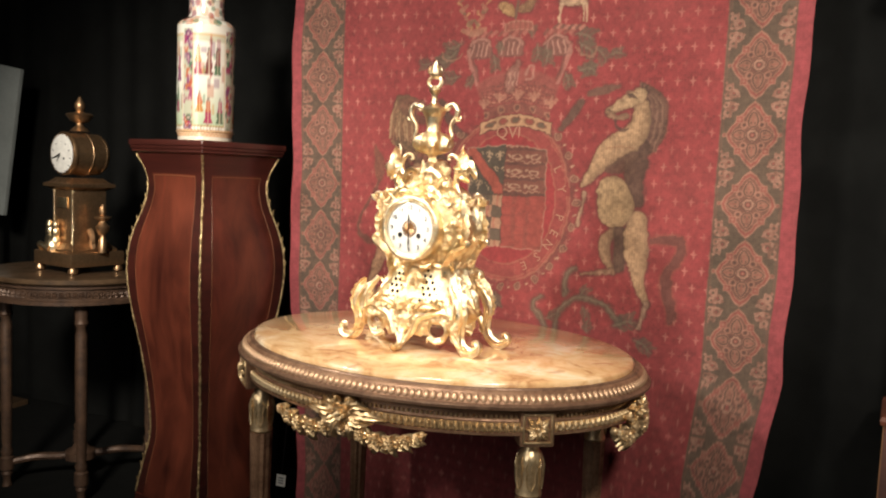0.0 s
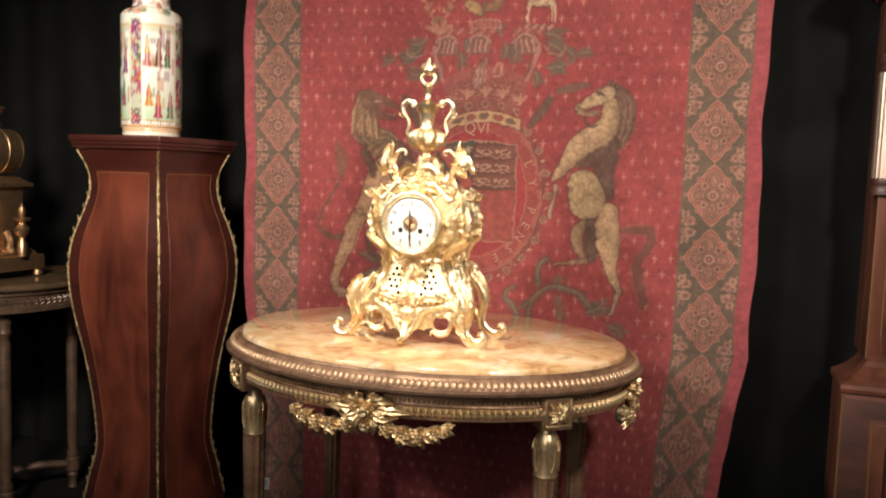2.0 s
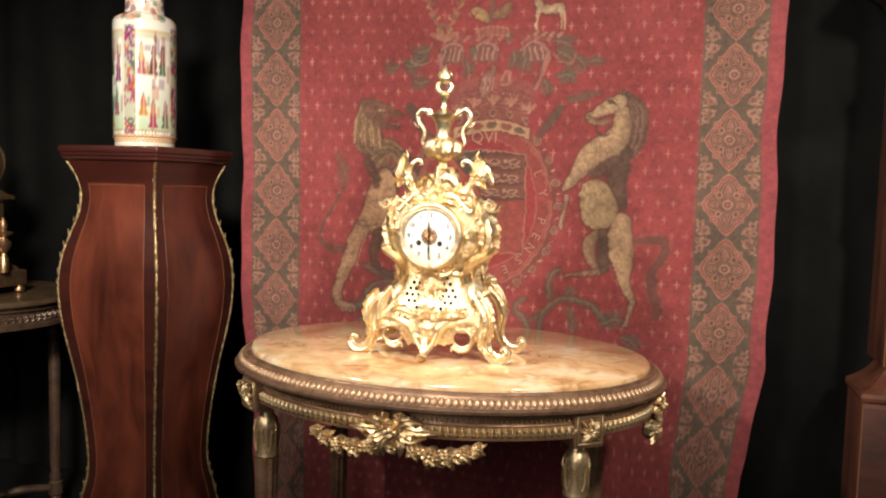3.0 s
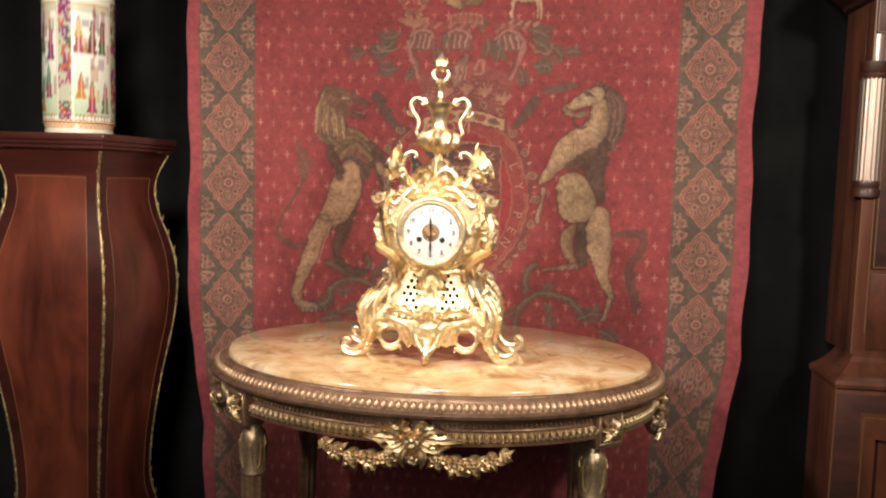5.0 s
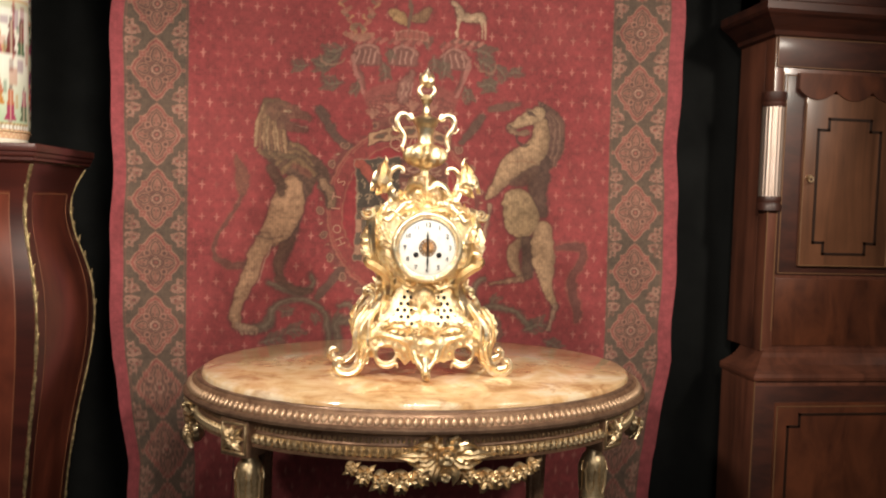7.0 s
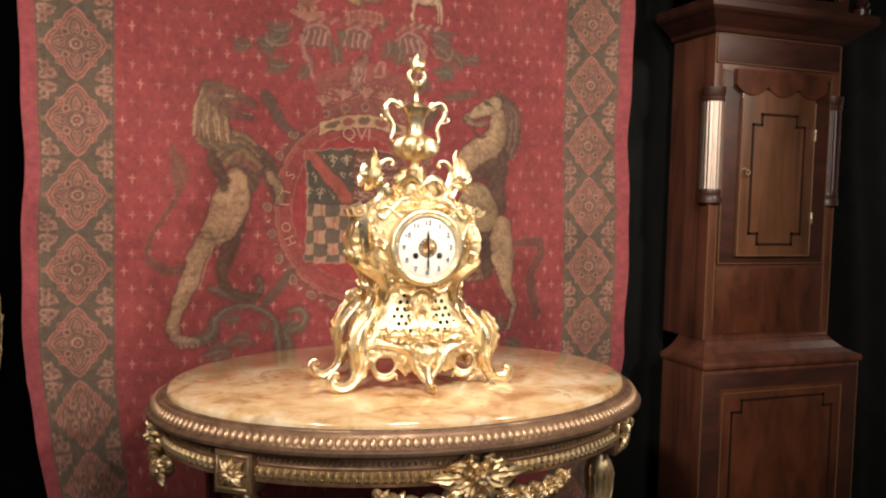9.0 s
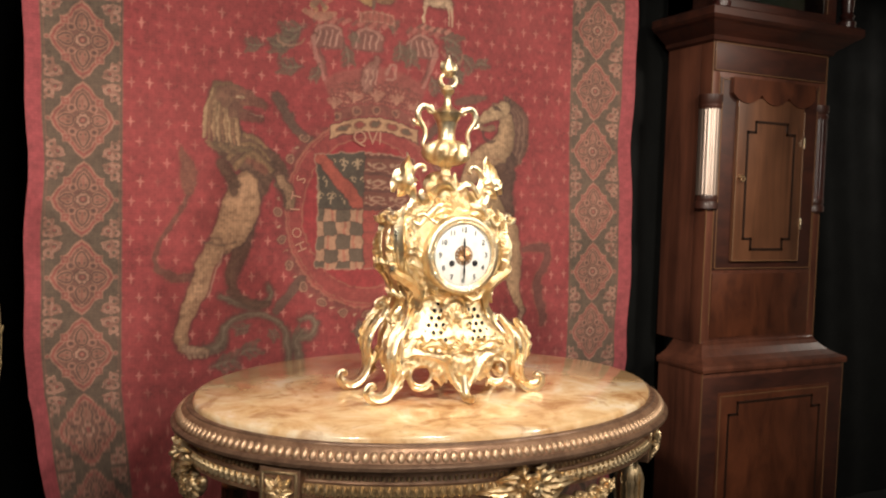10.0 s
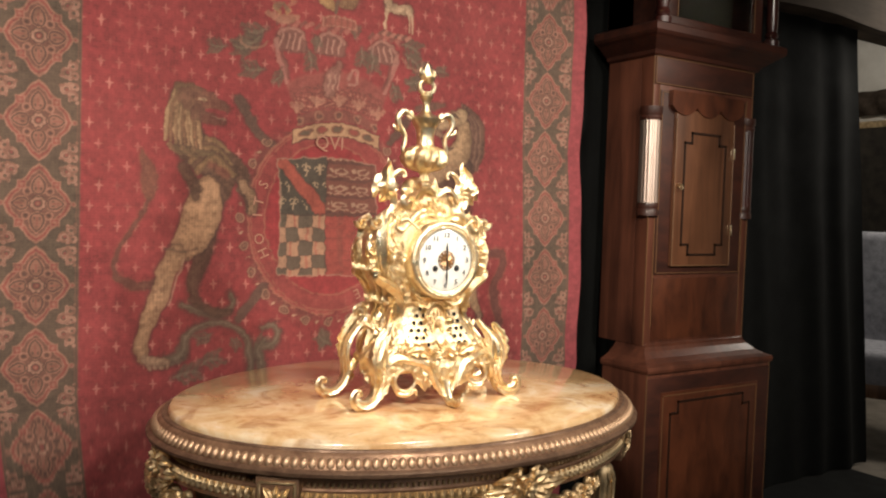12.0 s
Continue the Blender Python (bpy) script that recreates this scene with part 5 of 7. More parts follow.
def make_gilt_clock():
    t = thing("rococo_mantel_clock", "bright gilt bronze rococo clock with white enamel dial", "clock", (CX, CY, TOP))
    part("case", make_body(), GILT_SOFT, t, "chased gilt bronze waisted case")
    rng = random.Random(12)
    chased = bmesh.new()

    def curl(at, ahead, up, size):
        """A small cast C-scroll with a leaf that springs from it."""
        f, u = Vector(ahead), Vector(up)
        out = f.cross(u) * -1.0
        c = Vector(at)
        a0, way = rng.uniform(0, 6.3), rng.choice((-1, 1))
        sweep([tuple(p[:3]) + (p[3],) for p in volute(c, size, rng.uniform(0.7, 1.15), a0, f * way, u, size * 0.22, 12)], 13, 6, bm=chased, side=tuple(f.cross(u)))
        b = rng.uniform(0, 6.3)
        d = f * math.cos(b) + u * math.sin(b)
        leaf([tuple(c), tuple(c + d * size * 0.9 + out * size * 0.25), tuple(c + d * size * 1.9)], size * 0.36, chased, tuple(f * -math.sin(b) + u * math.cos(b)), 2, 7, 0.0008)

    for k in range(84):
        z, x = rng.uniform(0.085, 0.345), rng.uniform(0.0, 1.0)
        w, d = body_size(z)
        x *= w * 0.97
        if math.hypot(x, z - 0.243) < 0.070 or (0.095 < z < 0.172 and 0.016 < x < 0.078):
            continue
        size = rng.uniform(0.0055, 0.0100)
        for sx in (-1, 1):
            curl((sx * x, front_y(x, z, 0.0015), z), (sx * 1.0, 0, 0), (0, 0, 1), size)
    for k in range(18):
        z, y = rng.uniform(0.075, 0.330), rng.uniform(-0.045, 0.035)
        w, d = body_size(z)
        size = rng.uniform(0.006, 0.010)
        for sx in (-1, 1):
            curl((sx * (w * 0.985 + 0.001), y, z), (0, sx * 1.0, 0), (0, 0, 1), size)
    for k in range(32):
        x, z = rng.uniform(0.016, 0.108), rng.uniform(0.034, 0.084)
        if math.hypot((x - 0.080) / 1.15, z - 0.045) < 0.022:
            continue
        size = rng.uniform(0.0055, 0.0095)
        for sx in (-1, 1):
            curl((sx * x, -0.0795 - 0.020 * max(0, 1 - (x / 0.118) ** 2), z), (sx * 1.0, 0, 0), (0, 0, 1), size)
    part("chased_ornament", chased, GILT, t, "fine cast scrolls and leaves")["kind"] = "stuff"
    # feet and corner scrolls
    for sx in (-1, 1):
        for sy in (-1, 1):
            X, front = sx, sy < 0
            # a leg of two strands that part below the knee, and a curled toe
            if front:
                outer = [(0.092, -0.060, 0.124, 0.0035), (0.104, -0.066, 0.116, 0.0062), (0.117, -0.072, 0.102, 0.0088), (0.124, -0.075, 0.080, 0.0098), (0.120, -0.075, 0.056, 0.0092), (0.119, -0.073, 0.036, 0.0085), (0.124, -0.075, 0.020, 0.0090), (0.138, -0.077, 0.0095, 0.0095), (0.153, -0.078, 0.0105, 0.0090), (0.1625, -0.078, 0.020, 0.0072), (0.160, -0.078, 0.030, 0.0054), (0.1535, -0.078, 0.031, 0.0042), (0.151, -0.078, 0.025, 0.0034)]
                inner = [(0.086, -0.058, 0.136, 0.0045), (0.104, -0.068, 0.108, 0.0066), (0.106, -0.073, 0.078, 0.0062), (0.110, -0.074, 0.052, 0.0060), (0.118, -0.073, 0.034, 0.0050)]
                knob, wing = (0.103, -0.070, 0.098), -0.084
            else:
                outer = [(0.103, 0.034, 0.140, 0.0028), (0.108, 0.034, 0.143, 0.0036), (0.108, 0.034, 0.151, 0.0046), (0.099, 0.034, 0.155, 0.0054), (0.091, 0.034, 0.147, 0.0060), (0.092, 0.035, 0.135, 0.0066), (0.103, 0.036, 0.122, 0.0072), (0.117, 0.037, 0.104, 0.0080), (0.125, 0.038, 0.078, 0.0080), (0.123, 0.038, 0.054, 0.0074), (0.123, 0.038, 0.036, 0.0074), (0.131, 0.038, 0.020, 0.0080), (0.147, 0.038, 0.0090, 0.0086), (0.162, 0.038, 0.0105, 0.0080), (0.172, 0.038, 0.020, 0.0064), (0.170, 0.038, 0.030, 0.0050), (0.163, 0.038, 0.031, 0.0040), (0.161, 0.038, 0.025, 0.0032)]
                inner = [(0.078, 0.034, 0.138, 0.0045), (0.095, 0.037, 0.104, 0.0060), (0.098, 0.038, 0.076, 0.0056), (0.108, 0.038, 0.052, 0.0056), (0.121, 0.038, 0.034, 0.0046)]
                knob, wing = (0.094, 0.034, 0.156), 0.044
            foot = part("scroll_foot", sweep([(X * x, y, z, r) for x, y, z, r in outer], 72, 20, 1.15, ridges=5), GILT, t)
            part("leg_strand", sweep([(X * x, y, z, r) for x, y, z, r in inner], 30, 14, 1.15, ridges=4), GILT, foot)
            o = bmesh.new()
            sweep(volute((X * knob[0], knob[1], knob[2]), 0.0100, 1.35, 2.6, (X, 0, 0), (0, 0, 1), 0.0040), 28, 8, 1.3, bm=o)
            leaf([(X * 0.108, wing * 0.88, 0.132), (X * 0.124, wing * 0.96, 0.106), (X * 0.128, wing, 0.078), (X * 0.120, wing, 0.048)], 0.0105, o, (X * 0.9, -0.3 if front else 0.3, 0), 6)
            leaf([(X * 0.104, wing, 0.036), (X * 0.121, wing, 0.024), (X * 0.140, wing, 0.017)], 0.0070, o, (0, 0, 1), 3)
            if not front:
                leaf([(X * 0.098, wing * 0.7, 0.146), (X * 0.112, wing * 0.80, 0.136), (X * 0.124, wing * 0.88, 0.116), (X * 0.126, wing * 0.92, 0.090)], 0.0105, o, (0.2 * X, 1, 0.1), 5)
            leaf([(X * 0.118, wing, 0.070), (X * 0.112, wing * 1.06, 0.052), (X * 0.118, wing * 1.02, 0.032), (X * 0.134, wing, 0.016)], 0.0090, o, (X * 0.8, 0, 0.4), 5)
            part("foot_leaf", o, GILT_SOFT, foot)
            # C-scroll up the corner to the shoulder volute
            Y = sy * 0.64
            c = sweep([(X * 0.074, Y * 0.050, 0.150, 0.005), (X * 0.076, Y * 0.052, 0.175, 0.007), (X * 0.086, Y * 0.058, 0.200, 0.0085), (X * 0.100, Y * 0.061, 0.225, 0.0095), (X * 0.106, Y * 0.061, 0.255, 0.011), (X * 0.107, Y * 0.059, 0.285, 0.0105), (X * 0.103, Y * 0.055, 0.305, 0.008), (X * 0.095, Y * 0.050, 0.314, 0.0055)], 40, 12, ridges=4)
            scroll = part("corner_scroll", c, GILT, t)
            o = bmesh.new()
            sweep(volute((X * 0.108, Y * 0.048, 0.300), 0.0125, 1.4, 0.5, (-X, 0, 0), (0, 0, 1), 0.0045), 30, 8, bm=o)
            leaf([(X * 0.098, Y * 0.060, 0.285), (X * 0.114, Y * 0.070, 0.262), (X * 0.115, Y * 0.070, 0.235), (X * 0.104, Y * 0.066, 0.208)], 0.020, o, (X * 0.6, Y * -0.7, 0), 6)
            leaf([(X * 0.094, Y * 0.058, 0.215), (X * 0.110, Y * 0.064, 0.212), (X * 0.123, Y * 0.060, 0.222)], 0.010, o, (0, 0, 1), 3)
            leaf([(X * 0.080, Y * 0.058, 0.205), (X * 0.082, Y * 0.062, 0.18), (X * 0.088, Y * 0.062, 0.155)], 0.009, o, (X * 0.8, Y * -0.5, 0), 4)
            part("scroll_leaf", o, GILT_SOFT, scroll)
    # back scrolls that stand free of the sides
    for sx in (-1, 1):
        c = sweep([(sx * 0.090, 0.044, 0.228, 0.004), (sx * 0.112, 0.046, 0.224, 0.0055), (sx * 0.120, 0.046, 0.216, 0.0055), (sx * 0.106, 0.046, 0.205, 0.006), (sx * 0.092, 0.046, 0.185, 0.007), (sx * 0.086, 0.046, 0.160, 0.0075), (sx * 0.096, 0.047, 0.138, 0.007), (sx * 0.112, 0.048, 0.125, 0.005)], 34, 10, ridges=3)
        part("side_scroll", c, GILT, t)
        for k, y in enumerate((-0.030, -0.010, 0.011, 0.030)):
            q = 0.004 * (k % 2)
            r = sweep([(sx * (0.096 - q), y * 0.8, 0.296, 0.0025), (sx * (0.112 - q), y * 0.85, 0.280, 0.0050), (sx * (0.117 - q), y, 0.252, 0.0058), (sx * (0.108 - q), y * 1.05, 0.220, 0.0054), (sx * (0.088 - q * 0.5), y, 0.188, 0.0046), (sx * 0.080, y * 0.95, 0.162, 0.0046), (sx * 0.089, y, 0.130, 0.0052), (sx * (0.101 + q), y * 1.1, 0.104, 0.0054), (sx * (0.108 + q), y * 1.15, 0.080, 0.0042), (sx * (0.104 + q), y * 1.15, 0.062, 0.0018)], 54, 12, 1.25, ridges=3)
            ribbon = part("side_ribbon", r, GILT, t)
            for base, mid, tip, wide in (((0.108, 0.232), (0.120, 0.222), (0.126, 0.232), 0.0075), ((0.080, 0.168), (0.092, 0.166), (0.099, 0.178), 0.0062), ((0.094, 0.126), (0.106, 0.122), (0.113, 0.132), 0.0060)):
                part("ribbon_leaf", leaf([(sx * base[0], y, base[1]), (sx * (mid[0] + q), y + 0.002, mid[1]), (sx * (tip[0] + q), y + 0.003, tip[1])], wide, None, (0, 1, 0.2), 2, 9), GILT_SOFT, ribbon)
        # pierced volutes on the shoulder, and the curl at the height of the dial's foot
        part("shoulder_volute", sweep(volute((sx * 0.109, -0.036, 0.305), 0.0125, 1.25, 3.0, (-sx, 0, 0), (0, 0, 1), 0.0044), 34, 10, 1.5), GILT, t)
        part("shoulder_volute", sweep(volute((sx * 0.107, 0.024, 0.303), 0.0110, 1.25, 3.0, (-sx, 0, 0), (0, 0, 1), 0.0040), 30, 10, 1.4), GILT, t)
        part("waist_curl", sweep([(sx * 0.066, -0.046, 0.150, 0.0045), (sx * 0.065, -0.048, 0.172, 0.0065), (sx * 0.076, -0.048, 0.190, 0.0072), (sx * 0.092, -0.046, 0.201, 0.0068), (sx * 0.106, -0.044, 0.208, 0.0056), (sx * 0.112, -0.043, 0.216, 0.0042), (sx * 0.108, -0.043, 0.222, 0.0032), (sx * 0.104, -0.043, 0.218, 0.0026)], 40, 12, 1.3, ridges=4), GILT, t)
        # flame-like leaf horns on thin stems
        h = bmesh.new()
        sweep([(sx * 0.080, -0.010, 0.296, 0.0085), (sx * 0.070, -0.010, 0.316, 0.0062), (sx * 0.063, -0.010, 0.334, 0.0055), (sx * 0.066, -0.010, 0.350, 0.0080), (sx * 0.077, -0.010, 0.364, 0.0135), (sx * 0.081, -0.010, 0.378, 0.0110), (sx * 0.077, -0.010, 0.392, 0.0048), (sx * 0.074, -0.010, 0.403, 0.0030), (sx * 0.077, -0.010, 0.414, 0.0008)], 40, 10, 0.8, bm=h, ridges=3)
        leaf([(sx * 0.074, -0.014, 0.362), (sx * 0.088, -0.018, 0.374), (sx * 0.098, -0.014, 0.368), (sx * 0.104, -0.010, 0.346)], 0.0150, h, (0, 0.7, 0.7), 3)
        leaf([(sx * 0.076, -0.014, 0.352), (sx * 0.082, -0.024, 0.366), (sx * 0.078, -0.014, 0.406)], 0.0190, h, (sx, 0, 0), 3)
        leaf([(sx * 0.070, -0.014, 0.352), (sx * 0.082, -0.020, 0.352), (sx * 0.094, -0.014, 0.338)], 0.0120, h, (0, 0, 1), 3, 9)
        leaf([(sx * 0.070, -0.012, 0.314), (sx * 0.060, -0.016, 0.324), (sx * 0.054, -0.012, 0.318)], 0.0060, h, (0, 1, 0), 2, 7)
        sweep([(sx * 0.072, -0.010, 0.364, 0.0062), (sx * 0.066, -0.010, 0.382, 0.0050), (sx * 0.056, -0.010, 0.392, 0.0042), (sx * 0.046, -0.010, 0.392, 0.0038), (sx * 0.042, -0.010, 0.385, 0.0032), (sx * 0.047, -0.010, 0.383, 0.0024)], 26, 8, bm=h)
        part("leaf_horn", h, GILT, t)
    # shells and scrolls about the dial
    for sx in (-1, 1):
        rows = []
        for f in np.linspace(0.05, 1, 12):
            row = []
            for k in range(96):
                a = 2 * math.pi * k / 96
                q = f * (1 + 0.07 * math.cos(5 * a) * f)
                x, z = sx * (0.068 + 0.0245 * q * math.cos(a)), 0.278 + 0.029 * q * math.sin(a) + 0.006 * q * math.cos(a)
                row.append((x, -0.064 + 0.006 * (1 - f * f) - 0.0022 * abs(math.cos(9 * (a + 0.5 * f))) * f + 0.010 * max(0, sx * x - 0.07) / 0.02, z))
            rows.append(row)
        boss = part("shell", grid(bmesh.new(), rows, True), GILT_SOFT, t)
        rim = [(sx * (0.068 + 0.0255 * (1 + 0.07 * math.cos(5 * a)) * math.cos(a)), -0.066 + 0.010 * max(0, 0.0255 * math.cos(a) - 0.002) / 0.02, 0.278 + 0.030 * (1 + 0.07 * math.cos(5 * a)) * math.sin(a) + 0.006 * math.cos(a), 0.0030 + 0.0012 * math.sin(2.5 * a)) for a in np.linspace(-0.4, 2 * math.pi - 0.6, 22)]
        part("shell_rim", sweep(rim, 70, 8), GILT, boss)
        for k in range(5):
            a = radians(-70 + 40 * k)
            o = leaf([(sx * (0.070 + 0.026 * math.cos(a)), -0.062, 0.278 + 0.030 * math.sin(a)), (sx * (0.070 + 0.034 * math.cos(a)), -0.066, 0.278 + 0.038 * math.sin(a)), (sx * (0.070 + 0.038 * math.cos(a + 0.3)), -0.058, 0.278 + 0.044 * math.sin(a + 0.3))], 0.006, None, (-math.sin(a) * sx, 0, math.cos(a)), 2, 9)
            part("shell_leaf", o, GILT_SOFT, boss)
        part("dial_scroll", sweep([(sx * 0.020, -0.060, 0.325, 0.005), (sx * 0.045, -0.062, 0.322, 0.006), (sx * 0.066, -0.060, 0.305, 0.006), (sx * 0.080, -0.060, 0.292, 0.005), (sx * 0.092, -0.056, 0.298, 0.004)], 24, 8), GILT, t)
        part("dial_leaf", leaf([(sx * 0.012, -0.060, 0.31), (sx * 0.036, -0.070, 0.316), (sx * 0.062, -0.062, 0.30)], 0.012, None, (0, 0, 1), 4), GILT_SOFT, t)
        part("dial_leaf", leaf([(sx * 0.012, -0.066, 0.178), (sx * 0.034, -0.074, 0.170), (sx * 0.062, -0.066, 0.188)], 0.010, None, (0, 0, 1), 4), GILT_SOFT, t)
    boss = part("crest_shell", ball(0.014, (0, -0.056, 0.318), None, 12, 8, (1.3, 0.6, 0.9)), GILT_SOFT, t)
    for k in range(9):
        a = radians(10 + 20 * k)
        o = leaf([(0, -0.055, 0.318), (0.018 * math.cos(a), -0.066, 0.318 + 0.016 * math.sin(a)), (0.034 * math.cos(a), -0.052, 0.318 + 0.030 * math.sin(a))], 0.007, None, (-math.sin(a), 0, math.cos(a)), 2, 9)
        part("shell_rib", o, GILT_SOFT, boss)
    plate = bmesh.new()
    rows = []
    for v in np.linspace(0, 1, 14):
        row = []
        for u in np.linspace(-1, 1, 61):
            high = 0.352 + 0.016 * math.cos(u * math.pi) * (1 - 0.4 * abs(u)) + 0.0045 * abs(math.cos(u * 9.0)) + 0.010 * math.exp(-(u / 0.07) ** 2)
            low = 0.306 - 0.016 * u * u
            z = low + (high - low) * v
            row.append((0.062 * u, -0.064 + 0.022 * v + 0.016 * u * u - 0.0040 * abs(math.sin(u * 8 + 1.5 * v)) * v - 0.003 * math.sin(v * 5), z))
        rows.append(row)
    grid(plate, rows)
    bmesh.ops.solidify(plate, geom=plate.faces[:], thickness=0.004)
    crest = part("crest_plate", plate, GILT_SOFT, t, "scalloped gilt cresting above the dial")
    for sx in (-1, 1):
        part("crest_scroll", sweep([(sx * 0.004, -0.050, 0.352, 0.003), (sx * 0.020, -0.052, 0.362, 0.0046), (sx * 0.038, -0.048, 0.356, 0.0050), (sx * 0.050, -0.046, 0.340, 0.0046), (sx * 0.064, -0.044, 0.332, 0.0050), (sx * 0.072, -0.044, 0.344, 0.0036), (sx * 0.066, -0.044, 0.350, 0.0026)], 36, 9, ridges=3), GILT, crest)
        part("crest_leaf", leaf([(sx * 0.030, -0.054, 0.318), (sx * 0.048, -0.060, 0.334), (sx * 0.060, -0.050, 0.350)], 0.009, None, (0.7, 0, -0.7 * sx), 4, 13), GILT_SOFT, crest)
    # dome cap under the urn
    part("cap", lathe([(0.032, 0.338), (0.031, 0.348), (0.022, 0.357), (0.0135, 0.363), (0.0165, 0.369), (0.0165, 0.373), (0.009, 0.378)], 40, (0, -0.004, 0), ribs=8, depth=0.08), GILT, t)
    part("rear_shell", ball(0.026, (0.0, 0.026, 0.362), None, 16, 10, (1.3, 0.5, 0.9)), GILT_SOFT, t)
    # urn
    urn = part("urn", lathe([(0.0130, 0.371), (0.0085, 0.376), (0.0070, 0.388), (0.0105, 0.3935), (0.0200, 0.3955), (0.0310, 0.401), (0.0380, 0.410), (0.0392, 0.419), (0.0355, 0.4285), (0.0275, 0.4345), (0.0190, 0.438)], 132, (0, -0.003, 0), ribs=9, depth=0.13, swirl=-85), GILT_SOFT, t, "gilt bronze urn with swirled gadroons")
    part("urn_neck", lathe([(0.0220, 0.432), (0.0210, 0.4365), (0.0160, 0.440), (0.0145, 0.449), (0.0155, 0.459), (0.0180, 0.469), (0.0185, 0.471), (0.0215, 0.474), (0.0250, 0.482), (0.0265, 0.486), (0.0240, 0.489), (0.0200, 0.491), (0.0130, 0.494), (0.0080, 0.499)], 40, (0, -0.003, 0)), GILT, urn)
    for sx in (-1, 1):
        h = sweep([(sx * 0.024, -0.003, 0.484, 0.003), (sx * 0.034, -0.003, 0.492, 0.0048), (sx * 0.046, -0.003, 0.495, 0.0058), (sx * 0.055, -0.003, 0.486, 0.0058), (sx * 0.054, -0.003, 0.473, 0.0052), (sx * 0.047, -0.003, 0.463, 0.0046), (sx * 0.0415, -0.003, 0.454, 0.0042), (sx * 0.0415, -0.003, 0.442, 0.0040), (sx * 0.045, -0.003, 0.430, 0.0034), (sx * 0.039, -0.003, 0.421, 0.0028)], 44, 8)
        sweep(volute((sx * 0.033, -0.003, 0.489), 0.0075, 1.0, 1.6, (sx, 0, 0), (0, 0, 1), 0.003), 18, 8, bm=h)
        leaf([(sx * 0.05, -0.003, 0.462), (sx * 0.060, -0.003, 0.464), (sx * 0.064, -0.003, 0.472)], 0.004, h, (0, 1, 0), 2, 7)
        part("urn_handle", h, GILT, urn)
    f = lathe([(0.009, 0.498), (0.0062, 0.504), (0.0058, 0.514), (0.0095, 0.520), (0.0125, 0.525), (0.008, 0.531), (0.005, 0.534)], 16, (0, -0.003, 0))
    for sx in (-1, 1):
        sweep([(0, -0.003, 0.530, 0.003), (sx * 0.011, -0.003, 0.533, 0.0042), (sx * 0.0150, -0.003, 0.543, 0.0042), (sx * 0.009, -0.003, 0.551, 0.0038), (sx * 0.002, -0.003, 0.552, 0.003)], 18, 8, bm=f)
        leaf([(sx * 0.003, -0.003, 0.553), (sx * 0.012, -0.006, 0.562), (sx * 0.010, -0.003, 0.574)], 0.0080, f, (0, 1, 0), 3, 9)
    sweep([(0, -0.003, 0.548, 0.006), (0.002, -0.003, 0.558, 0.0135), (-0.001, -0.003, 0.569, 0.0100), (0.001, -0.003, 0.586, 0.0008)], 14, 8, bm=f)
    part("finial", f, GILT, urn, "flame finial on a looped stem")
    # bezel, dial, hands, winding holes
    D = (0.0, -0.080, 0.243)
    rings = bmesh.new()
    torus(0.0610, 0.0058, D, rings, 64, 10)
    torus(0.0552, 0.0022, (0, -0.0825, D[2]), rings, 64, 8)
    rows = [[(r * math.cos(a), y, D[2] + r * math.sin(a)) for a in (2 * math.pi * k / 64 for k in range(64))] for r, y in ((0.0655, -0.045), (0.0665, -0.078), (0.0615, -0.083), (0.054, -0.081))]
    grid(rings, rows, True, caps=False)
    bezel = part("bezel", rings, GILT, t, "round gilt bezel")
    bd = bmesh.new()
    for k in range(72):
        a = 2 * math.pi * k / 72
        ball(0.0016, (0.0578 * math.cos(a), -0.0852, D[2] + 0.0578 * math.sin(a)), bd, 5, 4)
    part("bezel_beading", bd, GILT, bezel)
    rows = [[(r * math.cos(a), y, D[2] + r * math.sin(a)) for a in (2 * math.pi * k / 48 for k in range(48))] for r, y in ((0.0545, -0.079), (0.048, -0.0815), (0.033, -0.083), (0.010, -0.0835), (0.0005, -0.0836))]
    dial = part("dial", grid(bmesh.new(), rows, True), ENAMEL, t, "white enamel dial with dark numerals")
    for k in range(1, 13):
        a = radians(90 - 30 * k)
        n = part("numeral", lettering(str(k), 0.0125, 0.0003), NUMERAL, dial, smooth=False)
        n.matrix_basis = pose(0.0425 * math.cos(a), -0.0836, D[2] + 0.0425 * math.sin(a), 0, 0, 0)
    mk = bmesh.new()
    for k in range(60):
        a = 2 * math.pi * k / 60
        block((0.0004 if k % 5 else 0.0009, 0.0006, 0.0016), (0, 0, 0), 0, mk)
        for v in mk.verts[-8:]:
            x, z = v.co.x, v.co.z
            v.co = Vector((x * math.sin(a) * 0 + (0.0510 + z) * math.cos(a) - x * math.sin(a), v.co.y - 0.0812, D[2] + (0.0510 + z) * math.sin(a) + x * math.cos(a)))
    part("minute_marks", mk, NUMERAL, dial, smooth=False)
    ro = bmesh.new()
    torus(0.0155, 0.0009, (0, -0.0842, D[2]), ro, 40, 6)
    torus(0.0085, 0.0009, (0, -0.0842, D[2]), ro, 30, 6)
    for k in range(14):
        a = 2 * math.pi * k / 14
        q = 0.0165
        leaf([(0, -0.0842, D[2]), (0.5 * q * math.cos(a), -0.0852, D[2] + 0.5 * q * math.sin(a)), (q * math.cos(a), -0.0842, D[2] + q * math.sin(a))], 0.0026, ro, (-math.sin(a), 0, math.cos(a)), 2, 7, 0.0005)
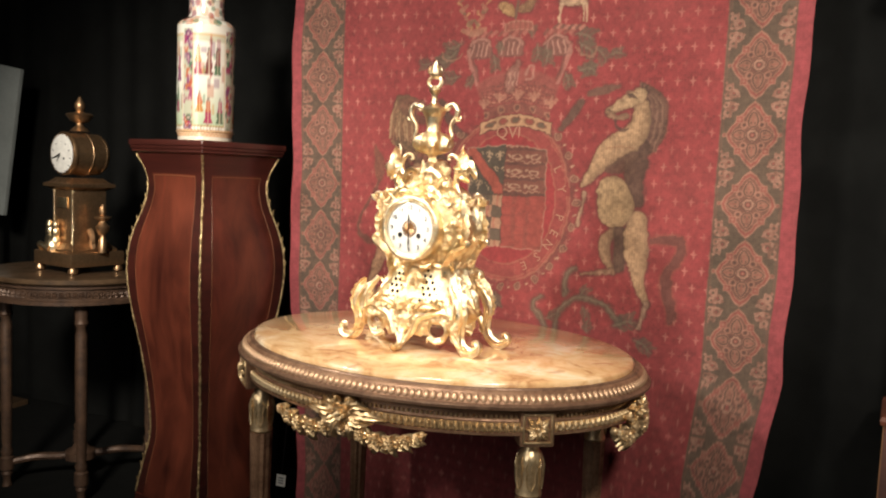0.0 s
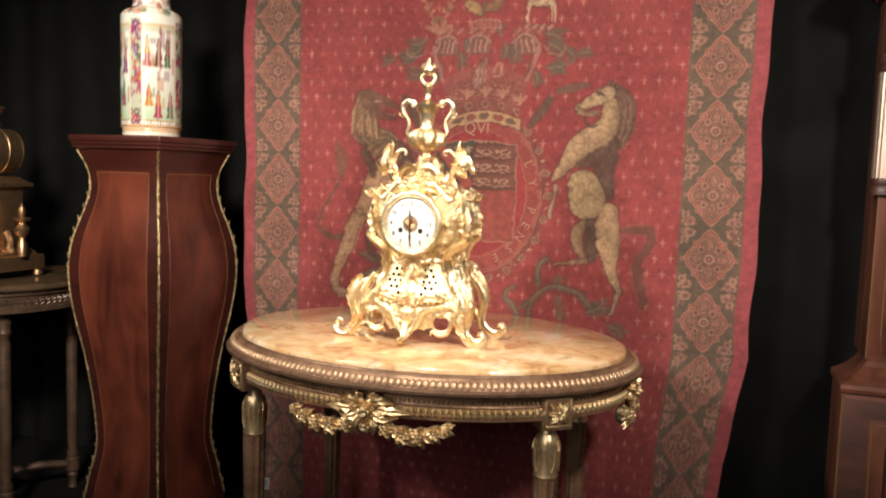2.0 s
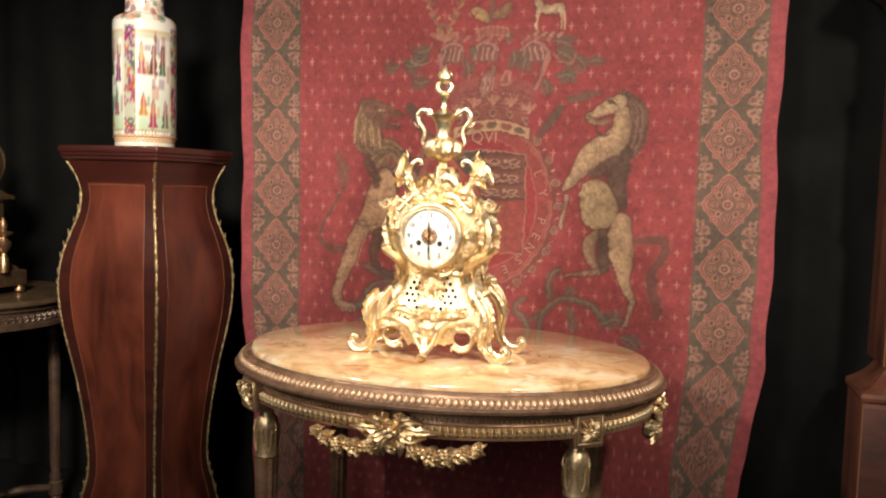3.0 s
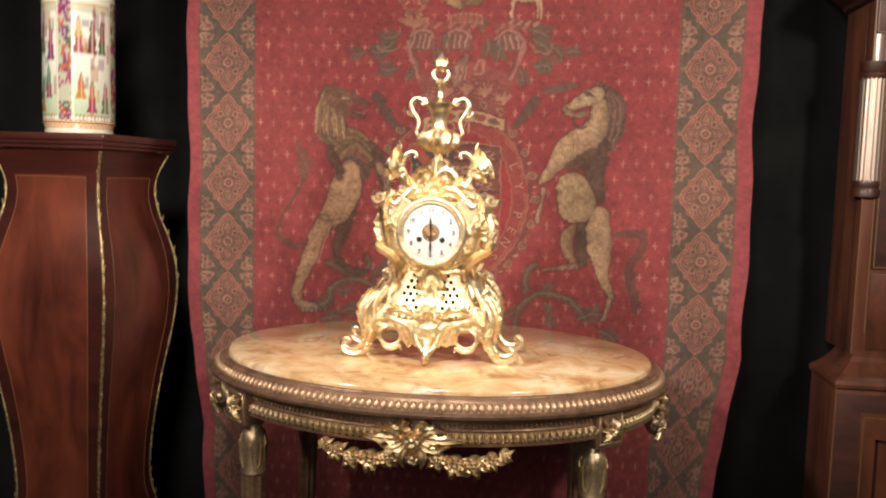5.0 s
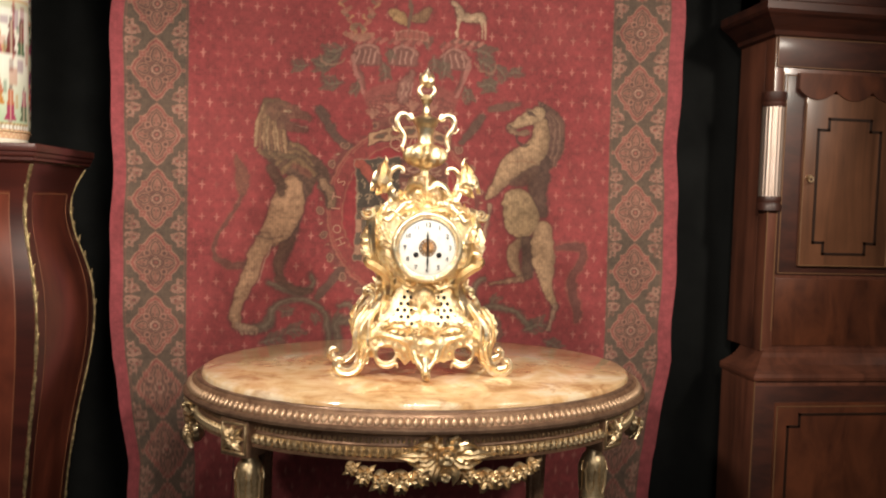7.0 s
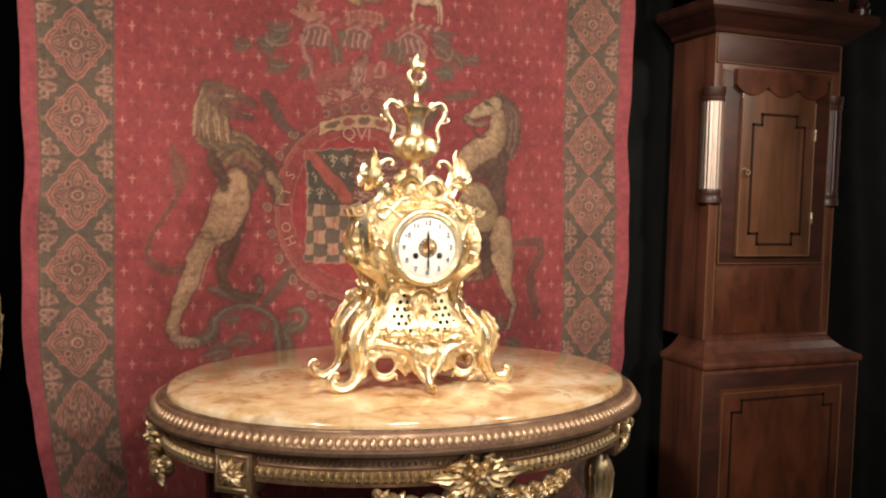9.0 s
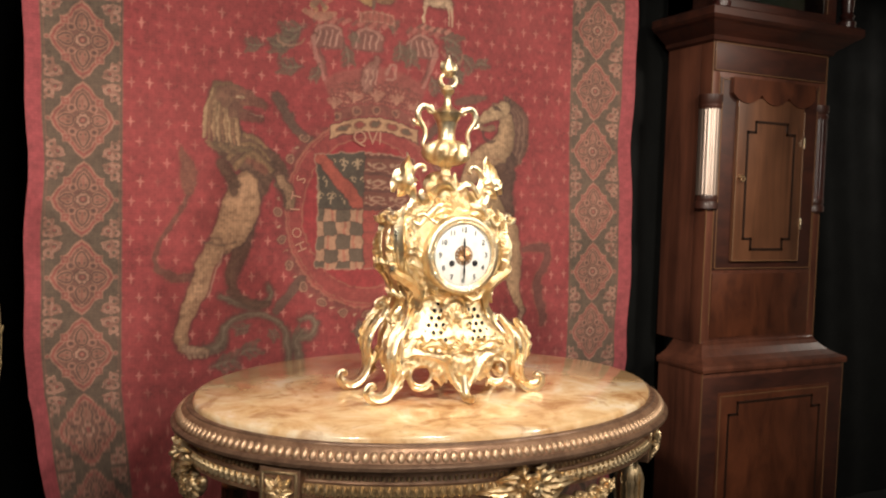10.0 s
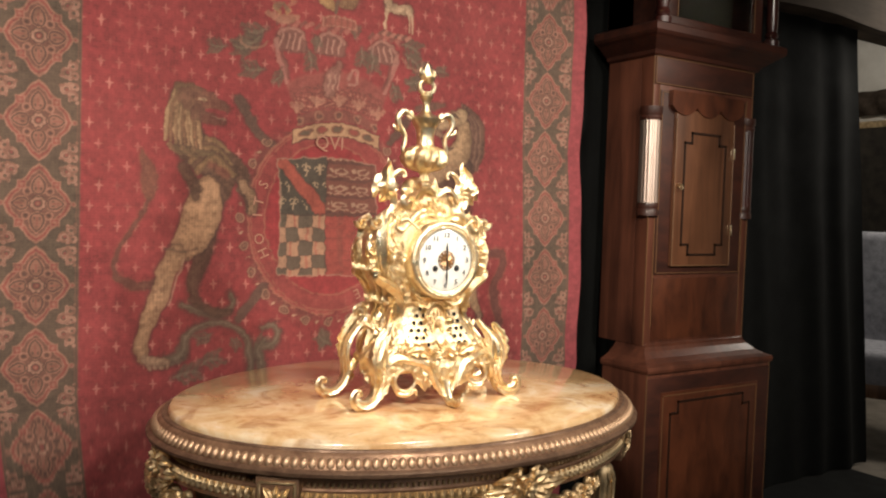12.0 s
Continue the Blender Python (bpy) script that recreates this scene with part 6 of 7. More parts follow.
    part("dial_rosette", ro, OLD_BRASS, dial, "pierced brass centre")
    for ang, length, name in ((92, 0.030, "hour_hand"), (-90, 0.041, "minute_hand")):
        a = radians(ang)
        h = sweep([(0, -0.0870, D[2], 0.0014), (length * 0.4 * math.cos(a), -0.0870, D[2] + length * 0.4 * math.sin(a), 0.0011), (length * 0.65 * math.cos(a), -0.0870, D[2] + length * 0.65 * math.sin(a), 0.0020), (length * math.cos(a), -0.0870, D[2] + length * math.sin(a), 0.0005)], 14, 6, 0.5)
        part(name, h, BLACK, dial)
    for sx in (-1, 1):
        part("winding_hole", torus(0.0034, 0.0018, (sx * 0.0215, -0.0838, D[2] - 0.0135), None, 16, 6), BLACK, dial)
        part("winding_arbor", ball(0.0028, (sx * 0.0215, -0.0835, D[2] - 0.0135), None, 8, 6), BLACK, dial)
    # acanthus on the flanks
    for sx in (-1, 1):
        for k, (z0, y0, z1, y1, z2, y2, wide) in enumerate(((0.165, 0.000, 0.130, -0.018, 0.092, -0.040, 0.013), (0.150, 0.006, 0.118, -0.004, 0.080, -0.014, 0.011), (0.290, -0.010, 0.250, -0.024, 0.205, -0.012, 0.014), (0.280, 0.024, 0.240, 0.012, 0.198, 0.016, 0.012), (0.210, -0.030, 0.180, -0.024, 0.150, -0.034, 0.010))):
            pts = [(sx * (body_size(z)[0] * 0.985 + q), y, z) for z, y, q in ((z0, y0, 0.003), (z1, y1, 0.009), (z2, y2, 0.004))]
            part("flank_leaf", leaf(pts, wide, None, (0, 1, 0.25), 5, 15), GILT_SOFT if k % 2 else GILT, t)
    # lattice panels, their holes' shade laid on as black discs, and the centre cartouche
    for sx in (-1, 1):
        bm = bmesh.new()
        for j in range(6):
            z = 0.100 + j * 0.0118
            for i in range(5):
                x = sx * (0.028 + i * 0.0140 + (j % 2) * 0.0070)
                if abs(x) > 0.030 + 0.040 * (1 - j / 6):
                    continue
                y = front_y(x, z, 0.0034)
                bmesh.ops.create_circle(bm, cap_ends=True, segments=8, radius=0.0040, matrix=pose(x, y, z, 90 - 20, 0, 0))
        panel = part("pierced_panel", bm, HOLE_SHADE, t, "black discs painting the shade of lattice fretwork holes", smooth=False)
    o = ball(0.0200, (0, -0.0575, 0.136), None, 22, 14, (0.95, 0.42, 1.25))
    boss = part("cartouche", o, GILT_SOFT, t)
    for k in range(9):
        a = radians(-20 + 27.5 * k)
        part("cartouche_rib", leaf([(0.003 * math.cos(a), -0.066, 0.124 + 0.003 * math.sin(a)), (0.012 * math.cos(a), -0.070, 0.126 + 0.016 * math.sin(a)), (0.019 * math.cos(a), -0.063, 0.130 + 0.027 * math.sin(a))], 0.0034, None, (-math.sin(a), 0, math.cos(a)), 1, 7), GILT_SOFT, boss)
    ring = [(0.0255 * math.cos(a) * (1 + 0.05 * math.cos(5 * a)), -0.066 + 0.006 * abs(math.cos(a)), 0.134 + 0.036 * math.sin(a), 0.0030 + 0.0008 * math.cos(5 * a)) for a in np.linspace(0, 2 * math.pi, 26)]
    part("cartouche_rim", sweep(ring, 80, 8), GILT_SOFT, boss)
    for sx in (-1, 1):
        for k in range(3):
            part("cartouche_leaf", leaf([(sx * 0.018, -0.066, 0.158 - 0.020 * k), (sx * 0.027, -0.071, 0.163 - 0.022 * k), (sx * 0.033, -0.062, 0.158 - 0.026 * k)], 0.0052, None, (0, 0, 1), 2, 7), GILT_SOFT, boss)
    for sx in (-1, 1):
        at = lambda x, z, r, proud=0.004: (sx * x, front_y(x, z, proud), z, r)
        frame_scroll = part("fretwork_scroll", sweep([at(0.030, 0.166, 0.0022), at(0.052, 0.170, 0.0034), at(0.070, 0.158, 0.0038), at(0.082, 0.136, 0.0042), at(0.090, 0.114, 0.0042), at(0.078, 0.100, 0.0042), at(0.056, 0.097, 0.0040), at(0.036, 0.098, 0.0030)], 54, 9, ridges=3), GILT, t)
        for k, (x, z, deg) in enumerate(((0.088, 0.128, 20), (0.082, 0.148, 45), (0.092, 0.108, -10), (0.060, 0.096, -70), (0.074, 0.165, 70))):
            c, q = math.cos(radians(deg)), math.sin(radians(deg))
            part("fret_leaf", leaf([at(x, z, 0)[:3], at(x + 0.009 * c, z + 0.009 * q, 0, 0.009)[:3], at(x + 0.017 * c, z + 0.017 * q - 0.004, 0, 0.003)[:3]], 0.0058, None, (-sx * q, 0, c), 2, 9), GILT_SOFT, frame_scroll)
        cheek = part("cheek_scroll", sweep([at(0.030, 0.078, 0.0030), at(0.052, 0.088, 0.0050), at(0.078, 0.094, 0.0058), at(0.102, 0.088, 0.0058), at(0.114, 0.074, 0.0050), at(0.108, 0.062, 0.0042), at(0.097, 0.063, 0.0034), at(0.097, 0.071, 0.0026)], 54, 10, ridges=4), GILT, t)
        for k in range(5):
            x, z = 0.040 + 0.016 * k, 0.083 + 0.010 * math.sin(k * 0.8)
            part("cheek_leaf", leaf([at(x, z, 0, 0.006)[:3], at(x + 0.008, z + 0.007 - 0.012 * (k % 2), 0, 0.012)[:3], at(x + 0.018, z + 0.006 - 0.018 * (k % 2), 0, 0.005)[:3]], 0.0062, None, (0, 0, 1), 3, 9), GILT_SOFT, cheek)
    # scrolled apron with openings and the middle foot
    plate = bmesh.new()
    us, vs = np.linspace(-0.122, 0.122, 110), np.linspace(0, 1, 26)
    pts = {}
    for i, u in enumerate(us):
        low = 0.026 + 0.010 * abs(math.sin(u * 3 * math.pi / 0.122)) ** 0.7 - 0.003 * math.cos(u * 26) + 0.002 * math.sin(u * 190)
        for j, v in enumerate(vs):
            z = low + (0.078 - low) * v
            y = -0.074 - 0.020 * max(0, 1 - (u / 0.118) ** 2) - 0.006 * math.sin(v * 3) + 0.003 * noise.noise((u * 90, v * 5, 3)) + 0.0025 * abs(noise.noise((u * 160, v * 9, 7)))
            pts[i, j] = (u, y, z)
    made = {k: plate.verts.new(p) for k, p in pts.items()}
    for i in range(len(us) - 1):
        for j in range(len(vs) - 1):
            x, z = pts[i, j][0], pts[i, j][2]
            if math.hypot((abs(x) - 0.080) / 1.15, (z - 0.045)) < 0.0175:
                continue
            plate.faces.new((made[i, j], made[i + 1, j], made[i + 1, j + 1], made[i, j + 1]))
    bmesh.ops.delete(plate, geom=[v for v in plate.verts if not v.link_faces], context="VERTS")
    bmesh.ops.solidify(plate, geom=plate.faces[:], thickness=0.004)
    part("apron_plate", plate, GILT_SOFT, t, "pierced gilt bronze apron")
    for sx in (-1, 1):
        ring = part("apron_ring", torus(0.0190, 0.0036, (sx * 0.080, -0.086, 0.045), None, 32, 8, sx=1.15, sz=0.95), GILT, t)
        part("ring_leaf", sweep([(sx * 0.104, -0.080, 0.042, 0.0045), (sx * 0.092, -0.083, 0.024, 0.0050), (sx * 0.074, -0.086, 0.021, 0.0050), (sx * 0.060, -0.088, 0.027, 0.0040), (sx * 0.056, -0.088, 0.018, 0.0018)], 24, 8), GILT, ring)
        sc = part("apron_scroll", sweep([(sx * 0.120, -0.074, 0.066, 0.0055), (sx * 0.095, -0.084, 0.080, 0.0065), (sx * 0.066, -0.094, 0.076, 0.0055), (sx * 0.040, -0.099, 0.066, 0.0050), (sx * 0.030, -0.101, 0.046, 0.0045), (sx * 0.022, -0.101, 0.030, 0.003)], 36, 12, ridges=4), GILT, t)
        part("scroll_leaf", leaf([(sx * 0.03, -0.094, 0.085), (sx * 0.058, -0.100, 0.096), (sx * 0.088, -0.088, 0.088)], 0.012, None, (0, 0, 1), 4), GILT_SOFT, sc)
        part("scroll_volute", sweep(volute((sx * 0.082, -0.084, 0.094), 0.011, 1.3, 2.0, (sx, 0, 0), (0, 0, 1), 0.0045), 24, 8), GILT, sc)
        rail = part("side_apron", sweep([(sx * 0.116, -0.070, 0.070, 0.007), (sx * 0.112, -0.040, 0.066, 0.007), (sx * 0.112, -0.010, 0.058, 0.007), (sx * 0.112, 0.018, 0.064, 0.007), (sx * 0.116, 0.040, 0.070, 0.007)], 26, 8), GILT, t)
        sp = bmesh.new()
        rows = [[(sx * (0.106 + 0.004 * noise.noise((y * 90, v * 6, 1))), y, (0.030 + 0.022 * abs(math.sin(y * 2 * math.pi / 0.07)) ** 0.7) * (1 - v) + 0.075 * v) for y in np.linspace(-0.070, 0.040, 40)] for v in np.linspace(0, 1, 12)]
        grid(sp, rows)
        bmesh.ops.solidify(sp, geom=sp.faces[:], thickness=0.004)
        part("side_plate", sp, GILT_SOFT, rail)
        part("side_apron_leaf", leaf([(sx * 0.108, -0.012, 0.075), (sx * 0.120, -0.012, 0.055), (sx * 0.114, -0.012, 0.028)], 0.022, None, (0, 1, 0), 4), GILT_SOFT, rail)
    boss = part("apron_shell", ball(0.013, (0, -0.092, 0.088), None, 12, 8, (1.3, 0.6, 0.9)), GILT_SOFT, t)
    for k in range(7):
        a = radians(-20 + 36.7 * k)
        o = leaf([(0, -0.088, 0.088), (0.014 * math.cos(a), -0.104, 0.088 + 0.010 * math.sin(a)), (0.030 * math.cos(a), -0.092, 0.088 + 0.020 * math.sin(a))], 0.0065, None, (-math.sin(a), 0, math.cos(a)), 2, 7)
        part("shell_rib", o, GILT_SOFT, boss)
    o = ball(0.022, (0, -0.086, 0.058), None, 18, 12, (1.0, 0.55, 1.15))
    for sx in (-1, 1):
        sweep([(sx * 0.028, -0.094, 0.062, 0.004), (sx * 0.022, -0.098, 0.040, 0.0055), (sx * 0.012, -0.099, 0.026, 0.006), (sx * 0.005, -0.106, 0.016, 0.0055), (sx * 0.004, -0.118, 0.0075, 0.0055), (sx * 0.004, -0.130, 0.006, 0.0035)], 24, 8, bm=o)
    sweep([(0, -0.100, 0.042, 0.009), (0, -0.106, 0.026, 0.008), (0, -0.114, 0.012, 0.0075), (0, -0.128, 0.0068, 0.0065), (0, -0.140, 0.010, 0.0048), (0, -0.142, 0.017, 0.003)], 26, 9, bm=o)
    part("middle_foot", o, GILT, t)
    slim(t, (0.90, 0.95, 1.0), ("bezel", "dial", "urn", "scroll_foot", "shoulder_volute", "waist_curl", "leaf_horn"))
    return t


make_gilt_clock()


# ---- bombe pedestal and porcelain vase ----
PX, PY, PED_TURN = -0.873, 0.246, -4.2
PED = [(0.0, 0.150), (0.05, 0.152), (0.06, 0.145), (0.163, 0.136), (0.263, 0.120), (0.345, 0.107), (0.461, 0.112), (0.593, 0.127), (0.722, 0.147), (0.80, 0.154), (0.85, 0.154), (0.905, 0.148), (0.955, 0.136), (1.000, 0.1235), (1.040, 0.1165), (1.075, 0.1165), (1.110, 0.124), (1.138, 0.135), (1.150, 0.140)]


def make_pedestal():
    t = thing("bombe_pedestal", "dark mahogany bombe pedestal with gilt-mounted corners", "pedestal", (PX, PY, 0), turn=PED_TURN)
    q = smoothed([(w, w, z) for z, w in PED[3:]], 60)
    part("body", square_loft([tuple(r) for r in q], corner=0.004), MAHOGANY, t, "figured red-brown mahogany veneer")
    part("plinth", square_loft([(0.15, 0.15, 0.0), (0.152, 0.152, 0.06), (0.148, 0.148, 0.075), (0.145, 0.145, 0.09), (0.140, 0.140, 0.13), (0.137, 0.137, 0.165)], corner=0.004), MAHOGANY_DARK, t)
    part("top_slab", square_loft([(0.136, 0.136, 1.148), (0.1445, 0.1445, 1.1495), (0.1475, 0.1475, 1.153), (0.1475, 0.1475, 1.158), (0.1495, 0.1495, 1.1595), (0.1505, 0.1505, 1.163), (0.1505, 0.1505, 1.168), (0.1535, 0.1535, 1.170), (0.154, 0.154, 1.173), (0.154, 0.154, 1.182), (0.1528, 0.1528, 1.1845), (0.150, 0.150, 1.185)], corner=0.003), MAHOGANY_DARK, t, "moulded dark mahogany top")

    def width_at(z):
        return float(np.interp(z, [v[2] for v in q], [v[0] for v in q]))
    zs = np.linspace(0.17, 1.146, 64)
    rng = random.Random(3)
    for sx, sy in ((1, -1), (-1, -1), (1, 1), (-1, 1)):
        pts = [(sx * (width_at(z) - 0.0005), sy * (width_at(z) - 0.0005), z, 0.0022 + 0.0016 * rng.random() + 0.0016 * abs(math.sin(z * 26))) for z in zs]
        stem = sweep([(x, y, z, r * 0.8) for x, y, z, r in pts], 190, 7)
        z, turn = 0.20, 1
        while z < 1.10:
            w = width_at(z)
            x, y = sx * (w + 0.0005), sy * (w + 0.0005)
            sweep([(x, y, z, 0.0020), (x + sx * 0.001 + turn * 0.0015, y + sy * 0.001 - turn * 0.0015 * sx * sy, z + 0.009, 0.0022), (x + sx * 0.0015 + turn * 0.0025, y + sy * 0.0015 - turn * 0.0025 * sx * sy, z + 0.016, 0.0008)], 6, 6, bm=stem)
            z, turn = z + rng.uniform(0.022, 0.045), -turn
        part("corner_mount", stem, CORNER_BRASS, t, "thin gilt bronze corner mount")
    # framed veneer panels: pale stringing and a crossbanded edge on every face
    for k in range(4):
        m = pose(0, 0, 0, 0, 0, 90 * k)
        line, band = bmesh.new(), bmesh.new()
        for sx in (-1, 1):
            ps = [(sx * (width_at(z) * 0.74), -width_at(z) - 0.0003, z, 0.0009) for z in np.linspace(0.2, 1.088, 40)]
            sweep(ps, 80, 5, 0.7, line)
            rows = [[(sx * width_at(z) * 0.755, -width_at(z) - 0.0008, z), (sx * (width_at(z) - 0.004), -width_at(z) - 0.0008, z)] for z in np.linspace(0.17, 1.146, 60)]
            grid(band, rows)
        grid(band, [[(-width_at(z) * 0.754, -width_at(z) - 0.0008, z), (width_at(z) * 0.754, -width_at(z) - 0.0008, z)] for z in np.linspace(1.094, 1.147, 8)])
        w = width_at(1.088)
        sweep([(-0.74 * w, -w - 0.0004, 1.088, 0.0011), (0, -w - 0.0004, 1.089, 0.0011), (0.74 * w, -w - 0.0004, 1.088, 0.0011)], 16, 5, 0.7, line)
        for bm, mat, name in ((line, FAINT_STRINGING, "stringing"), (band, MAHOGANY_DARK, "crossbanding")):
            o = part(name, bm, mat, t)
            o.matrix_basis = m
    return t


make_pedestal()


def vase_design(A, Z):
    """Colours of the vase: white ground, four panels of small plain coloured shapes, flower bands between."""
    rng = np.random.RandomState(11)
    C = np.empty(A.shape + (3,))
    C[:] = (0.72, 0.71, 0.64)

    def lay(mask, colour, amount=1.0):
        m = np.clip(mask, 0, 1)[..., None] * amount
        C[:] = C * (1 - m) + np.array(colour) * m

    PINKS = ((0.30, 0.03, 0.11), (0.16, 0.03, 0.13), (0.42, 0.09, 0.03), (0.02, 0.11, 0.06), (0.04, 0.15, 0.07), (0.45, 0.22, 0.04), (0.15, 0.03, 0.03))
    per = math.pi / 2
    p = (A - radians(-37) + per / 2) % per - per / 2      # angle from a panel's middle
    which = np.floor((A - radians(-37) + per / 2) / per)
    R = 0.0785
    s = p * R * 1.25
    panel = (np.abs(s) < 0.056) & (Z > 0.040) & (Z < 0.288)
    edge = np.abs(np.maximum(np.abs(s) - 0.056, np.maximum(Z - 0.288, 0.040 - Z)))
    # pale green floor of the scene, screens and posts behind it
    lay(panel * np.clip((0.16 - Z) / 0.12, 0, 1), (0.22, 0.40, 0.18), 0.65)
    lay(panel & (np.abs(Z - 0.275) < 0.008), (0.45, 0.45, 0.30), 0.7)
    lay(panel & (np.abs(s - 0.004) < 0.003) & (Z > 0.17), (0.45, 0.12, 0.10), 0.8)
    lay(panel & (np.abs(s - 0.032) < 0.004) & (Z > 0.20) & (Z < 0.255), (0.40, 0.10, 0.10), 0.8)
    lay(panel & (np.hypot((s + 0.015) / 1.3, Z - 0.188) < 0.010), (0.62, 0.42, 0.16), 0.7)
    for q in range(-2, 3):
        here = panel & (which == q)
        for k in range(16):                      # screens, trays and rocks behind
            x, z, w, h = rng.uniform(-0.05, 0.05), rng.uniform(0.05, 0.27), rng.uniform(0.004, 0.012), rng.uniform(0.006, 0.022)
            lay(here & (np.maximum(np.abs(s - x) / w, np.abs(Z - z) / h) < 1), PINKS[rng.randint(7)], 0.5)
        for row, z0 in enumerate((0.060, 0.170)):
            for k in range(3):                   # upright draped shapes
                x = -0.034 + 0.033 * k + rng.uniform(-0.007, 0.007)
                zb, h = z0 + rng.uniform(-0.012, 0.018), rng.uniform(0.050, 0.072)
                f = (Z - zb) / h
                w = 0.0120 * (1.1 - 0.66 * f) * (1 + 0.15 * np.sin(f * 14 + k))
                body = here & (np.abs(s - x) < w) & (f > 0) & (f < 1)
                c, c2 = PINKS[rng.randint(7)], PINKS[rng.randint(7)]
                lay(body, c, 0.92)
                lay(body & (f < 0.45), c2, 0.8)
                lay(body & (np.abs(s - x) < 0.0018), (0.7, 0.6, 0.45), 0.5)
                lay(here & (np.hypot(s - x, Z - zb - h - 0.004) < 0.0042), (0.10, 0.06, 0.06), 0.75)
    lay(edge < 0.0016, (0.55, 0.36, 0.16), 0.8)
    # flower bands
    band = (np.abs(s) > 0.059) & (Z > 0.022) & (Z < 0.30)
    lay(band, (0.30, 0.31, 0.20), 0.7)
    for k in range(700):
        a, z, r = rng.uniform(-math.pi, math.pi), rng.uniform(0.02, 0.31), rng.uniform(0.003, 0.010)
        d = np.hypot((((A - a + math.pi) % (2 * math.pi)) - math.pi) * R, Z - z)
        lay(band & (d < r), PINKS[k % 5 if k % 2 else k % 3], 0.85)
        lay(band & (d < r * 0.4), (0.75, 0.55, 0.5), 0.5)
    lay((Z > 0.012) & (Z < 0.030), (0.66, 0.30, 0.12), 0.75)
    lay((Z > 0.012) & (Z < 0.030) & (np.sin(A * 46) * np.sin(Z * 500) > 0.2), (0.75, 0.58, 0.35), 0.8)
    lay((Z > 0.028) & (Z < 0.045) & (np.abs(s) < 0.05) & (np.sin(A * 60 + np.sin(Z * 400)) > 0.35), (0.22, 0.13, 0.06), 0.7)
    # shoulder and neck
    up = Z > 0.312
    lay(up & (np.sin(A * 9) * np.sin(Z * 120) > 0.1), (0.62, 0.30, 0.14), 0.55)
    for k in range(150):
        a, z, r = rng.uniform(-math.pi, math.pi), rng.uniform(0.315, 0.47), rng.uniform(0.004, 0.011)
        d = np.hypot((((A - a + math.pi) % (2 * math.pi)) - math.pi) * 0.06, Z - z)
        lay(up & (d < r), PINKS[k % 5], 0.6)
    lay(Z < 0.010, (0.60, 0.52, 0.38), 0.9)
    return C


def make_vase():
    prof = smoothed([(0.076, 0.0), (0.082, 0.002), (0.0835, 0.010), (0.086, 0.018), (0.0885, 0.03), (0.0895, 0.08), (0.0895, 0.16), (0.0895, 0.24), (0.0895, 0.306), (0.088, 0.318), (0.080, 0.328), (0.064, 0.336), (0.056, 0.343), (0.054, 0.36), (0.054, 0.40), (0.056, 0.44), (0.066, 0.462), (0.078, 0.472), (0.079, 0.477), (0.075, 0.478), (0.062, 0.468), (0.051, 0.45), (0.048, 0.40), (0.046, 0.35), (0.01, 0.30)], 230)
    n = 220
    A = np.tile(np.linspace(-math.pi, math.pi, n, endpoint=False), (len(prof), 1))
    r, z = prof[:, :1], np.tile(prof[:, 1:], (1, n))
    r = r * 0.875
    P = np.stack([r * np.cos(A), r * np.sin(A), z], -1)
    ob = coloured_sheet("porcelain_vase", P, vase_design(A, z), PORCELAIN, True)
    part("foot_ring", lathe([(0.060, -0.0004), (0.068, -0.0002), (0.0728, 0.002), (0.0740, 0.008), (0.0730, 0.0105), (0.068, 0.0108)], 64), FOOT_GLAZE, ob, "unpainted cream foot rim")
    part("gilt_band", torus(0.0783, 0.0009, (0, 0, 0.026), None, 72, 6, ahead=(1, 0, 0), up=(0, 1, 0)), GILT_WOOD, ob)
    part("gilt_band", torus(0.0772, 0.0009, (0, 0, 0.316), None, 72, 6, ahead=(1, 0, 0), up=(0, 1, 0)), GILT_WOOD, ob)
    ob.matrix_world = pose(-0.874, 0.232, 1.1860)
    return tagged(ob, "tall cylindrical white porcelain vase with pink and green painted panels", "vase")


make_vase()


# ---- round table with the smaller clock ----
RX, RY, RTOP = -1.587, 0.363, 0.748


